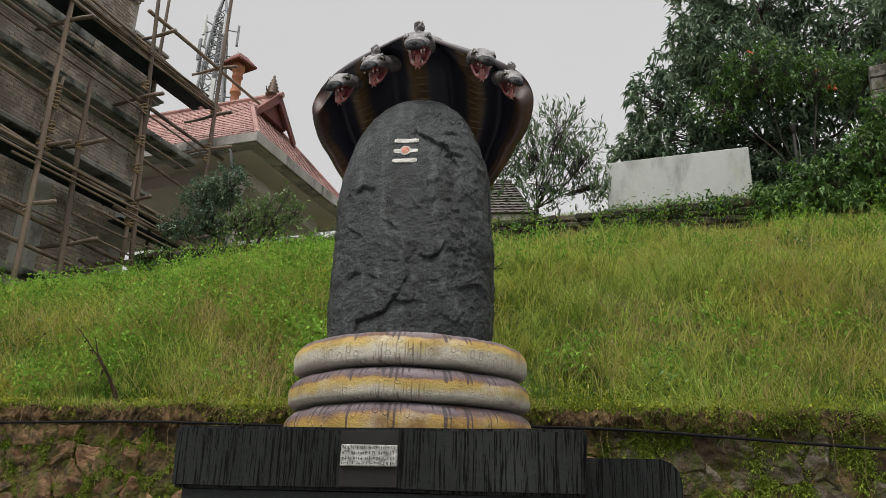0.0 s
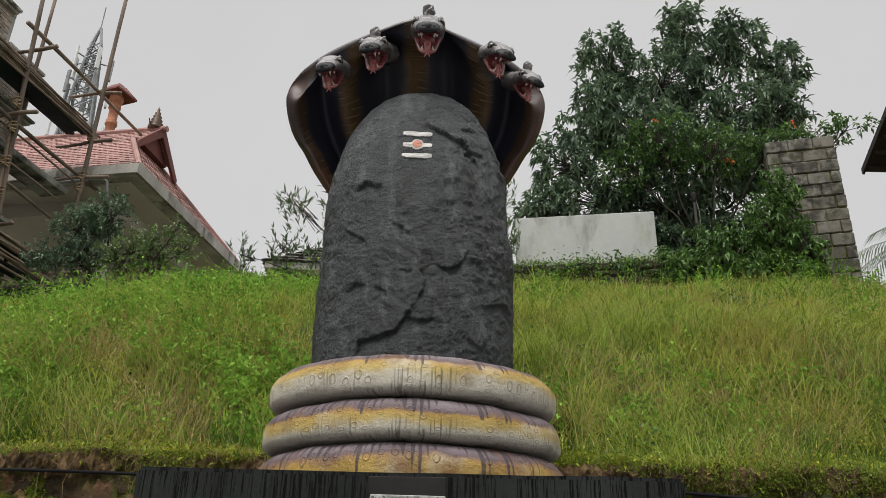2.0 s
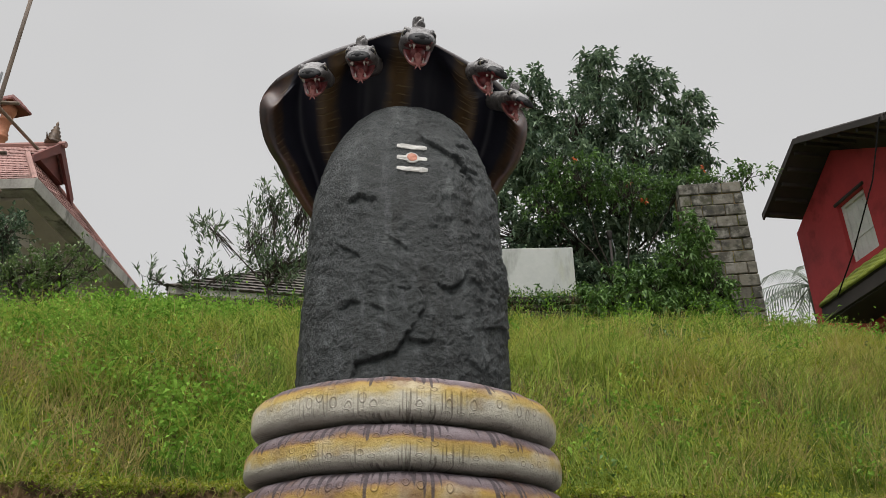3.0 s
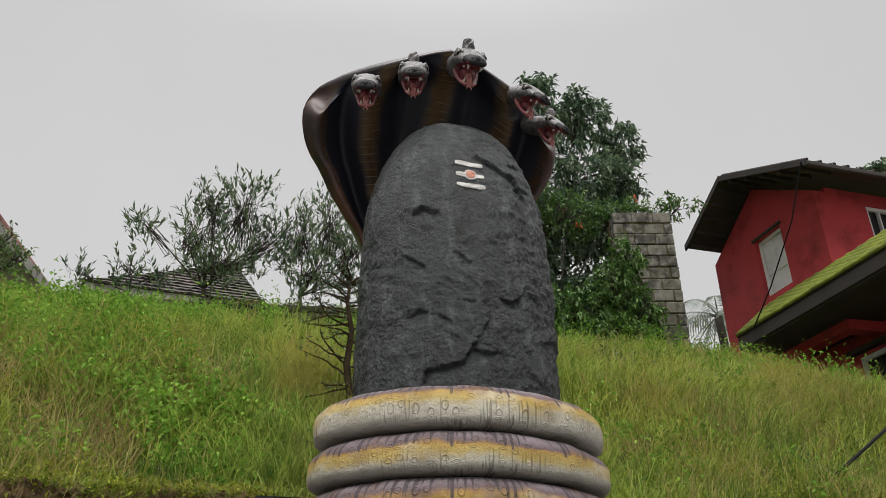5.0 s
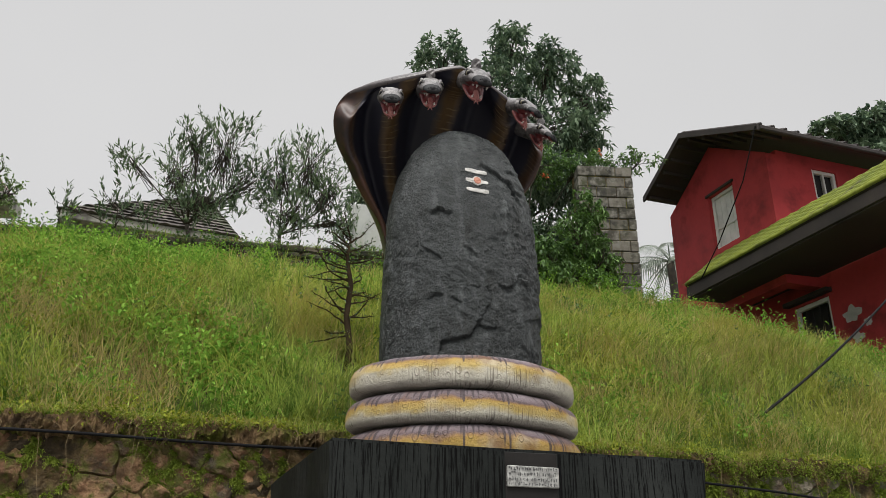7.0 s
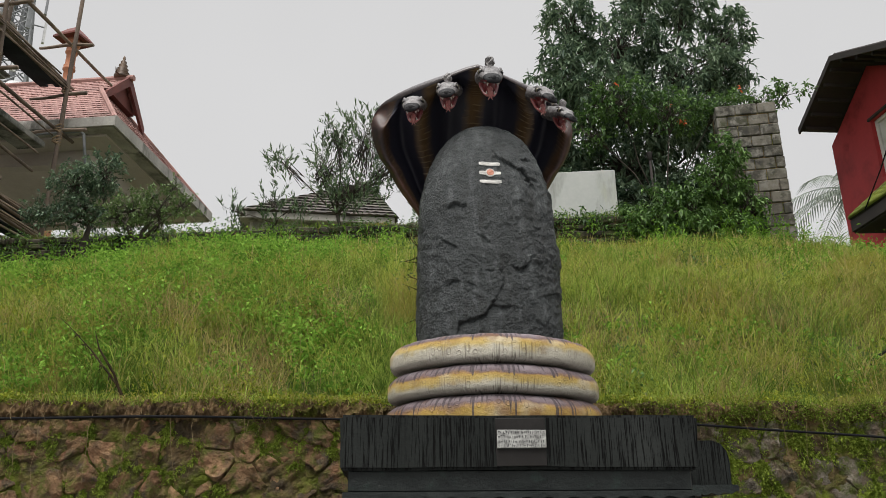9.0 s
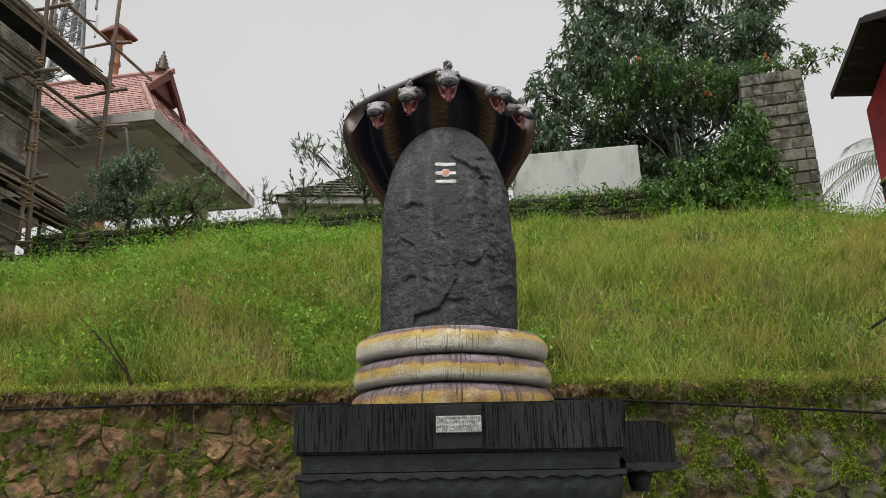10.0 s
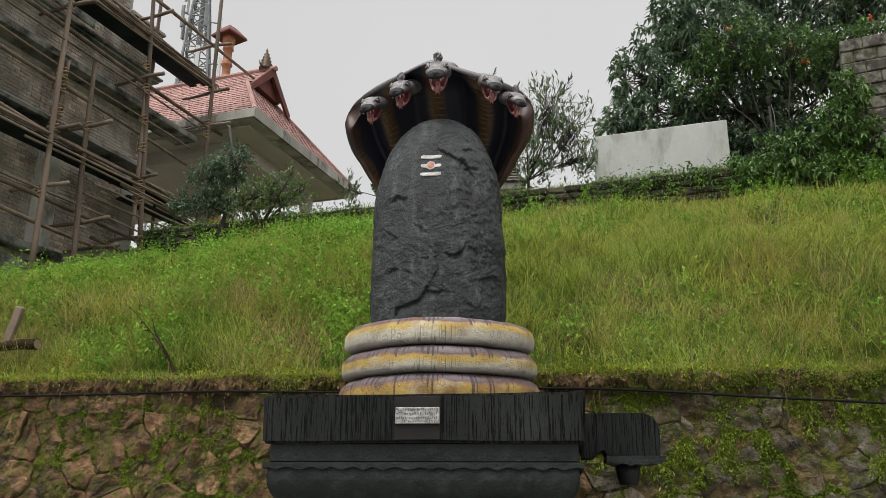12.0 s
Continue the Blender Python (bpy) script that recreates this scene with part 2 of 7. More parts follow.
MOSSROOF = material("mossy_tiles", (0.085, 0.115, 0.012), (0.26, 0.30, 0.035), 2.2, 20, 0.95, 1.0, dist=0.03, spread=0.3, island=True,
                    spots=[(0.07, 0.06, 0.035)], spot_scale=2.2, spot_at=0.62)
WINWHITE = material("painted_window_frame", (0.50, 0.50, 0.48), (0.74, 0.74, 0.71), 3, 30, 0.6, 0.15)
# near-black sheet colour that stands in for unlit rooms behind windows
DARKIN = material("dark_window_opening", (0.012, 0.012, 0.013), (0.035, 0.034, 0.034), 3, 20, 0.9, 0.1)
CABLE = material("black_cable", (0.004, 0.004, 0.005), (0.014, 0.014, 0.015), 8, 40, 0.8, 0.1, spec=0.15)
STEEL = material("galvanised_steel", (0.15, 0.16, 0.17), (0.30, 0.31, 0.32), 2, 10, 0.6, 0.1, metal=0.1)
PALEDISH = material("pale_antenna_panel", (0.55, 0.56, 0.56), (0.78, 0.78, 0.77), 3, 20, 0.5, 0.05)
FLOWER = material("orange_flower_petals", (0.60, 0.10, 0.03), (0.85, 0.22, 0.10), 9, 40, 0.6, 0.0, spread=0.3, leafy=0.3)
PAVE = material("concrete_paving", (0.12, 0.116, 0.108), (0.25, 0.243, 0.228), 1.0, 20, 0.9, 0.4)
EYE_W = material("statue_eye_paint", (0.10, 0.085, 0.055), (0.24, 0.21, 0.15), 30, 90, 0.3, 0.05)
GLOSSBLACK = material("statue_gloss_black", (0.005, 0.005, 0.006), (0.014, 0.014, 0.016), 12, 60, 0.6, 0.2, spec=0.25)
MOUTH = material("statue_mouth_red", (0.050, 0.010, 0.012), (0.22, 0.040, 0.042), 22, 80, 0.35, 0.2)
TONGUE = material("statue_tongue_pink", (0.26, 0.06, 0.060), (0.50, 0.24, 0.22), 22, 80, 0.35, 0.1)
FANG = material("statue_fang_white", (0.40, 0.37, 0.34), (0.66, 0.62, 0.58), 30, 80, 0.4, 0.05)
HEADGREY = material("statue_head_paint", (0.026, 0.023, 0.024), (0.24, 0.225, 0.225), 13, 70, 0.36, 0.7, dist=0.012, spots=[(0.010, 0.008, 0.009), (0.30, 0.29, 0.28)], spot_scale=17, spot_at=0.60)
HOODBACK = material("statue_hood_back_paint", (0.022, 0.017, 0.018), (0.105, 0.085, 0.085), 4, 40, 0.32, 0.5, dist=0.006)


def uv_paint(name, build, spec=0.5, relief=0.006):
    """A painted statue surface whose colour follows the mesh's own UV: build(nodes, links, u, v) returns a colour socket and a height socket."""
    m = bpy.data.materials.new(name)
    m.use_nodes = True
    n, l = m.node_tree.nodes, m.node_tree.links
    uv = n.new("ShaderNodeUVMap")
    sep = n.new("ShaderNodeSeparateXYZ")
    l.new(uv.outputs[0], sep.inputs[0])
    col, height, rough = build(n, l, sep.outputs["X"], sep.outputs["Y"], uv.outputs[0])
    b = n["Principled BSDF"]
    l.new(col, b.inputs["Base Color"])
    b.inputs["Roughness"].default_value = rough
    b.inputs["Specular IOR Level"].default_value = spec
    if height is not None:
        bp = n.new("ShaderNodeBump")
        bp.inputs["Strength"].default_value, bp.inputs["Distance"].default_value = 0.7, relief
        l.new(height, bp.inputs["Height"])
        l.new(bp.outputs[0], b.inputs["Normal"])
    return m


def node_tools(n, l):
    """Small builders for maths, noise, ranges and mixes in one node tree."""
    def plug(q, k, s):
        if isinstance(s, (int, float)):
            q.inputs[k].default_value = s
        elif isinstance(s, tuple):
            q.inputs[k].default_value = (*s, 1)
        else:
            l.new(s, q.inputs[k])

    def calc(op, a, b=None):
        q = n.new("ShaderNodeMath")
        q.operation = op
        plug(q, 0, a)
        if b is not None:
            plug(q, 1, b)
        return q.outputs[0]

    def cloud(vec, scale, detail=5, stretch=None, rough=0.5):
        if stretch:
            mp = n.new("ShaderNodeMapping")
            mp.inputs["Scale"].default_value = stretch
            l.new(vec, mp.inputs[0])
            vec = mp.outputs[0]
        q = n.new("ShaderNodeTexNoise")
        q.inputs["Scale"].default_value, q.inputs["Detail"].default_value, q.inputs["Roughness"].default_value = scale, detail, rough
        l.new(vec, q.inputs["Vector"])
        return q.outputs[0]

    def span(s, a, b, c=0.0, d=1.0):
        q = n.new("ShaderNodeMapRange")
        q.inputs[1].default_value, q.inputs[2].default_value, q.inputs[3].default_value, q.inputs[4].default_value = a, b, c, d
        l.new(s, q.inputs[0])
        return q.outputs[0]

    def blend(f, a, b, mode="MIX"):
        q = n.new("ShaderNodeMixRGB")
        q.blend_type = mode
        plug(q, 0, f)
        plug(q, 1, a)
        plug(q, 2, b)
        return q.outputs[0]
    return calc, cloud, span, blend


def coil_paint(n, l, u, v, uv):
    """Cream belly to v 0.5, yellow to 0.65, dull purple above; dark ticks, fine wrinkles, small embossed rings, brown stains."""
    calc, cloud, span, blend = node_tools(n, l)
    geo = n.new("ShaderNodeNewGeometry").outputs["Position"]
    broad = cloud(geo, 6.0, 6)
    w = calc("ADD", v, calc("MULTIPLY", calc("SUBTRACT", broad, 0.5), 0.20))
    w = calc("ADD", w, calc("MULTIPLY", calc("SUBTRACT", cloud(geo, 40, 3), 0.5), 0.05))
    ramp = n.new("ShaderNodeValToRGB")
    e = ramp.color_ramp.elements
    e[0].position, e[0].color = 0.0, (0.34, 0.31, 0.26, 1)
    e[1].position, e[1].color = 0.30, (0.53, 0.50, 0.44, 1)
    for p, c in ((0.47, (0.52, 0.49, 0.40)), (0.53, (0.47, 0.35, 0.11)), (0.605, (0.42, 0.27, 0.055)), (0.635, (0.28, 0.16, 0.065)), (0.665, (0.13, 0.090, 0.098)), (0.78, (0.27, 0.23, 0.25)), (1.0, (0.15, 0.13, 0.14))):
        e.new(p).color = (*c, 1)
    l.new(w, ramp.inputs[0])
    col = ramp.outputs[0]
    # yellow thins out to cream in places, brown stains spread in others
    in_yellow = calc("MULTIPLY", span(w, 0.48, 0.54), span(w, 0.62, 0.66, 1.0, 0.0))
    col = blend(calc("MULTIPLY", in_yellow, span(cloud(geo, 4.5, 5), 0.52, 0.66, 0.0, 0.75)), col, (0.52, 0.46, 0.33))
    stain = calc("MULTIPLY", span(cloud(geo, 3.6, 7, None, 0.62), 0.53, 0.64), span(w, 0.40, 0.60))
    col = blend(calc("MULTIPLY", stain, 0.75), col, (0.17, 0.075, 0.030))
    grime = span(cloud(geo, 14, 8, None, 0.75), 0.50, 0.72, 0.0, 0.45)
    col = blend(grime, col, (0.34, 0.29, 0.24), "MULTIPLY")
    # dark wedge-shaped ticks that run down out of the purple
    tick = calc("ADD", cloud(uv, 1.0, 1, (150, 1.2, 1)), calc("MULTIPLY", calc("SUBTRACT", v, 0.68), 0.9))
    tick = calc("MULTIPLY", span(tick, 0.555, 0.585), calc("MULTIPLY", span(v, 0.55, 0.58), span(v, 0.74, 0.80, 1.0, 0.0)))
    col = blend(calc("MULTIPLY", tick, 0.85), col, (0.045, 0.034, 0.040))
    # fine wrinkles down the belly, in patches
    lines = span(cloud(uv, 1.0, 2, (330, 2.0, 1)), 0.53, 0.60)
    lines = calc("MULTIPLY", lines, calc("MULTIPLY", span(cloud(uv, 1.0, 2, (16, 1.5, 1)), 0.44, 0.56), span(v, 0.50, 0.56, 1.0, 0.0)))
    col = blend(calc("MULTIPLY", lines, 0.6), col, (0.20, 0.17, 0.15), "MULTIPLY")
    # embossed rings in loose rows
    mp = n.new("ShaderNodeMapping")
    mp.inputs["Scale"].default_value = (74, 11.0, 1)
    l.new(uv, mp.inputs[0])
    vo = n.new("ShaderNodeTexVoronoi")
    vo.voronoi_dimensions = "2D"
    vo.inputs["Scale"].default_value, vo.inputs["Randomness"].default_value = 1.0, 0.65
    l.new(mp.outputs[0], vo.inputs["Vector"])
    sepc = n.new("ShaderNodeSeparateXYZ")
    l.new(vo.outputs["Color"], sepc.inputs[0])
    ring = span(calc("ABSOLUTE", calc("SUBTRACT", vo.outputs["Distance"], 0.23)), 0.02, 0.065, 1.0, 0.0)
    ring = calc("MULTIPLY", ring, calc("GREATER_THAN", sepc.outputs[0], 0.42))
    col = blend(calc("MULTIPLY", ring, 0.27), col, (0.16, 0.11, 0.09))
    height = calc("ADD", calc("MULTIPLY", ring, 0.9), calc("MULTIPLY", lines, -1.0))
    height = calc("ADD", height, calc("MULTIPLY", cloud(geo, 55, 8, None, 0.7), 2.0))
    return col, height, 0.62


def hood_paint(n, l, u, v, uv):
    """Blue-black between the necks, brown-ochre belly bands on them with pale cross lines; reddish-brown outer rolls."""
    calc, cloud, span, blend = node_tools(n, l)
    geo = n.new("ShaderNodeNewGeometry").outputs["Position"]
    wob = calc("SUBTRACT", cloud(geo, 9, 5), 0.5)
    wave = calc("ADD", calc("COSINE", calc("MULTIPLY", u, 2 * math.pi * 5)), calc("MULTIPLY", wob, 1.0))
    band = span(wave, 0.25, 0.95)
    worn = span(cloud(geo, 7, 6, None, 0.6), 0.40, 0.62)
    lines = span(calc("COSINE", calc("MULTIPLY", calc("ADD", v, calc("MULTIPLY", wob, 0.012)), 2 * math.pi * 46)), 0.72, 0.97)
    lines = calc("MULTIPLY", lines, span(cloud(geo, 14, 3), 0.42, 0.60))
    # ochre on the necks is brighter towards low v
    body = blend(span(v, 0.40, 0.62, 1.0, 0.0), (0.095, 0.055, 0.021), (0.36, 0.225, 0.075))
    body = blend(calc("MULTIPLY", worn, 0.6), body, (0.035, 0.020, 0.012))
    body = blend(calc("MULTIPLY", lines, 0.7), body, (0.22, 0.16, 0.075))
    col = blend(band, (0.017, 0.017, 0.028), body)
    edge = span(calc("ABSOLUTE", calc("SUBTRACT", u, 0.6)), 0.365, 0.41)
    col = blend(edge, col, blend(worn, (0.075, 0.033, 0.022), (0.020, 0.012, 0.012)))
    return col, calc("MULTIPLY", calc("MULTIPLY", lines, band), calc("SUBTRACT", 1.0, edge)), 0.45


COIL = uv_paint("statue_coil_paint", coil_paint)
HOODFRONT = uv_paint("statue_hood_front_paint", hood_paint, 0.4)


# ---- building helpers ----
def finish(bm, name, mats, smooth=False):
    me = bpy.data.meshes.new(name)
    bm.normal_update()
    bm.to_mesh(me)
    bm.free()
    for m in (mats if isinstance(mats, (list, tuple)) else [mats]):
        me.materials.append(m)
    if smooth:
        me.polygons.foreach_set("use_smooth", [True] * len(me.polygons))
    return me


def part(name, bm, mat, parent, label="", smooth=False):
    ob = new(name, finish(bm, name, mat, smooth))
    ob.parent = parent
    if label:
        ob["label"] = label
    return ob


def thing(name, label, category, m=None, group="", kind=""):
    ob = tagged(new(name), label, category, group, kind)
    if m is not None:
        ob.matrix_world = m
    return ob


def box(bm, x0, x1, y0, y1, z0, z1, bevel=0.0, jitter=0.0, seg=1):
    r = bmesh.ops.create_cube(bm, size=1.0)
    vs = r["verts"]
    for q in vs:
        q.co = Vector((x0 + (q.co.x + 0.5) * (x1 - x0), y0 + (q.co.y + 0.5) * (y1 - y0), z0 + (q.co.z + 0.5) * (z1 - z0)))
        if jitter:
            q.co += Vector((random.uniform(-1, 1), random.uniform(-1, 1), random.uniform(-1, 1))) * jitter
    if bevel:
        es = list({e for q in vs for e in q.link_edges})
        bmesh.ops.bevel(bm, geom=es, offset=bevel, segments=seg, affect="EDGES", profile=0.6)
    return vs


def boxed(*a, **k):
    bm = bmesh.new()
    box(bm, *a, **k)
    return bm


def rings(bm, loops, cap=True, close_ends=False):
    """Skins a list of equally long vertex loops."""
    vs = [[bm.verts.new(p) for p in lp] for lp in loops]
    k = len(vs[0])
    faces = []
    for a, b in zip(vs, vs[1:]):
        for i in range(k):
            faces.append(bm.faces.new((a[i], a[(i + 1) % k], b[(i + 1) % k], b[i])))
    if cap:
        faces.append(bm.faces.new(list(reversed(vs[0]))))
        faces.append(bm.faces.new(vs[-1]))
    return vs, faces


def tube(bm, pts, radii, k=8):
    """A tapered round bar along points."""
    pts = [Vector(p) for p in pts]
    if not isinstance(radii, (list, tuple)):
        radii = [radii] * len(pts)
    loops, side = [], None
    for i, p in enumerate(pts):
        d = (pts[min(i + 1, len(pts) - 1)] - pts[max(i - 1, 0)]).normalized()
        if side is None:
            side = d.orthogonal().normalized()
        side = (side - d * side.dot(d)).normalized()
        up = d.cross(side)
        loops.append([p + radii[i] * (math.cos(2 * math.pi * j / k) * side + math.sin(2 * math.pi * j / k) * up) for j in range(k)])
    return rings(bm, loops)


def lathe(bm, prof, k=24, cx=0.0, cy=0.0):
    loops = [[Vector((cx + r * math.cos(2 * math.pi * j / k), cy + r * math.sin(2 * math.pi * j / k), z)) for j in range(k)] for r, z in prof]
    return rings(bm, loops)


def curve_at(table, t):
    """A smooth value between knots (t, value)."""
    ts = [a for a, _ in table]
    if t <= ts[0]:
        return table[0][1]
    if t >= ts[-1]:
        return table[-1][1]
    i = max(j for j in range(len(ts)) if ts[j] <= t)
    i = min(i, len(ts) - 2)
    p1, p2 = table[i], table[i + 1]
    p0, p3 = table[max(i - 1, 0)], table[min(i + 2, len(ts) - 1)]
    h = p2[0] - p1[0]
    s = (t - p1[0]) / h
    m1 = (p2[1] - p0[1]) / (p2[0] - p0[0]) * h
    m2 = (p3[1] - p1[1]) / (p3[0] - p1[0]) * h
    return (2 * s**3 - 3 * s**2 + 1) * p1[1] + (s**3 - 2 * s**2 + s) * m1 + (-2 * s**3 + 3 * s**2) * p2[1] + (s**3 - s**2) * m2


def mesh_from(name, verts, faces, mat):
    """A mesh from numpy arrays: verts (n, 3), faces (m, 3)."""
    me = bpy.data.meshes.new(name)
    me.vertices.add(len(verts))
    me.vertices.foreach_set("co", np.ascontiguousarray(verts, dtype=np.float32).ravel())
    me.loops.add(faces.size)
    me.loops.foreach_set("vertex_index", np.ascontiguousarray(faces, dtype=np.int32).ravel())
    me.polygons.add(len(faces))
    me.polygons.foreach_set("loop_start", np.arange(0, faces.size, 3, dtype=np.int32))
    me.polygons.foreach_set("loop_total", np.full(len(faces), 3, dtype=np.int32))
    me.materials.append(mat)
    me.update(calc_edges=True)
    return me


def unit(a):
    return a / np.maximum(np.linalg.norm(a, axis=1, keepdims=True), 1e-9)


def leaf_mesh(name, base, way, length, width, mat, rng, droop=0.25, fold=0.18, simple=False):
    """Folded, drooping leaves: arrays of bases (n, 3), directions (n, 3), lengths (n), widths (n)."""
    n = len(base)
    way = unit(way)
    side = unit(np.cross(way, np.array([0, 0, 1.0]) + rng.normal(0, 0.35, (n, 3))))
    up = np.cross(side, way)
    L, W = length[:, None], width[:, None]
    mid = base + way * L * 0.45 + up * W * 0.1
    tip = base + way * L - np.array([0, 0, 1.0]) * L * droop
    if simple:
        v = np.stack([base, mid + side * W * 0.5 + up * W * fold, tip, mid - side * W * 0.5 + up * W * fold], 1).reshape(-1, 3)
        f = (np.array([[0, 1, 2], [0, 2, 3]])[None] + (np.arange(n) * 4)[:, None, None]).reshape(-1, 3)
        return mesh_from(name, v, f, mat)
    v = np.stack([base, mid + side * W * 0.5 + up * W * fold, tip, mid - side * W * 0.5 + up * W * fold, mid], 1).reshape(-1, 3)
    o = (np.arange(n) * 5)[:, None, None]
    f = (np.array([[0, 4, 1], [1, 4, 2], [0, 3, 4], [3, 2, 4]])[None] + o).reshape(-1, 3)
    return mesh_from(name, v, f, mat)


def blade_mesh(name, base, height, lean, width, mat, rng):
    """Bent grass blades of three triangles: lean (n, 2) is how far the tip hangs over."""
    n = len(base)
    ang = rng.uniform(0, math.pi, n)
    s = np.stack([np.cos(ang), np.sin(ang), np.zeros(n)], 1) * width[:, None] * 0.5
    ln = np.concatenate([lean, np.zeros((n, 1))], 1)
    up = np.array([0, 0, 1.0])[None] * height[:, None]
    mid = base + up * 0.6 + ln * 0.35
    tip = base + up * (1 - 0.25 * np.clip(np.linalg.norm(lean, axis=1) / np.maximum(height, 1e-3), 0, 1))[:, None] + ln
    v = np.stack([base - s, base + s, mid + s * 0.8, mid - s * 0.8, tip], 1).reshape(-1, 3)
    o = (np.arange(n) * 5)[:, None, None]
    f = (np.array([[0, 1, 2], [0, 2, 3], [3, 2, 4]])[None] + o).reshape(-1, 3)
    return mesh_from(name, v, f, mat)


def arch_mesh(name, base, way, length, bend, width, mat):
    """Arching ribbons of four pieces: way (n, 2) is where each one leans, bend how strongly it hangs over."""
    n = len(base)
    h = way / np.maximum(np.linalg.norm(way, axis=1, keepdims=True), 1e-6)
    side = np.stack([-h[:, 1], h[:, 0], np.zeros(n)], 1)
    rows = []
    for f, w in ((0.0, 0.8), (0.35, 1.0), (0.68, 0.75), (0.88, 0.42), (1.0, 0.04)):
        out = (0.12 * f + 0.55 * bend * f * f)[:, None] * length[:, None]
        up = (f - 0.42 * bend * f ** 2.2)[:, None] * length[:, None]
        c = base + np.concatenate([h * out, up], 1)
        rows += [c - side * width[:, None] * 0.5 * w, c + side * width[:, None] * 0.5 * w]
    v = np.stack(rows, 1).reshape(-1, 3)
    one = [t for k in range(4) for t in ([2 * k, 2 * k + 1, 2 * k + 3], [2 * k, 2 * k + 3, 2 * k + 2])]
    f = (np.array(one)[None] + (np.arange(n) * 10)[:, None, None]).reshape(-1, 3)
    return mesh_from(name, v, f, mat)


# ---- ground ----
PROFILE = [(2.05, 2.40), (2.4, 2.56), (2.8, 2.86), (3.7, 3.66), (5.0, 4.42), (6.7, 5.16), (8.2, 5.68), (9.0, 5.80), (9.7, 5.89)]
TURN = radians(-10)


def crest_y(x):
    return 9.75 - 0.16 * min(max(x, -9), 7)


def ground_z(x, y):
    """Height of the place's ground: a flat forecourt, a grassy bank behind the retaining wall, a terrace on top."""
    if y < 2.06:
        return 0.0
    yy = y + 0.16 * min(max(x, -9), 7) * min(max((y - 4) / 5, 0), 1)
    if yy <= 9.7:
        z = curve_at(PROFILE, yy)
    else:
        z = 5.89 + (min(yy, 10.3) - 9.7) / 0.6 * 1.02
    z += 0.32 * min(max((yy - 8.2) / 1.2, 0), 1) * min(max((x - 5.2) / 1.2, 0), 1) * (1 if yy <= 9.7 else max(0.0, 1 - (yy - 9.7) / 0.6))
    k = min(max((yy - 3) / 5, 0), 1)
    z -= 0.22 * k * min(max(x - 5.2, 0), 4.8)
    z -= 0.115 * min(max((yy - 2.4) / 2.2, 0), 1) * min(max(-x - 2.8, 0), 6)
    bump = noise.noise(Vector((x * 0.6, y * 0.6, 0))) * 0.10 + noise.noise(Vector((x * 1.9, y * 1.9, 3))) * 0.04
    return z + bump * min(max((y - 2.1) / 0.8, 0), 1)


def build_ground():
    xs = [-600, -200, -80, -40, -24] + [-16 + 0.4 * i for i in range(81)] + [24, 40, 80, 200, 600]
    ys = [-600, -200, -60, -20, -8, 0, 2.04, 2.07] + [2.2 + 0.3 * i for i in range(35)] + [13, 15, 18, 24, 40, 90, 250, 700]
    bm = bmesh.new()
    grid = [[bm.verts.new((x, y, ground_z(x, y))) for x in xs] for y in ys]
    for a, b in zip(grid, grid[1:]):
        for i in range(len(xs) - 1):
            f = bm.faces.new((a[i], a[i + 1], b[i + 1], b[i]))
            f.material_index = 1 if a[i].co.y < 2.0 else 0
            f.smooth = True
    ob = new("ground", finish(bm, "ground", [GROUND, PAVE], True))
    tagged(ob, "grassy earth bank rising to a terrace behind paving", "ground", kind="structure")


build_ground()

# ---- serpent statue, stone and plinth ----
CX, CY = -0.03, 0.80


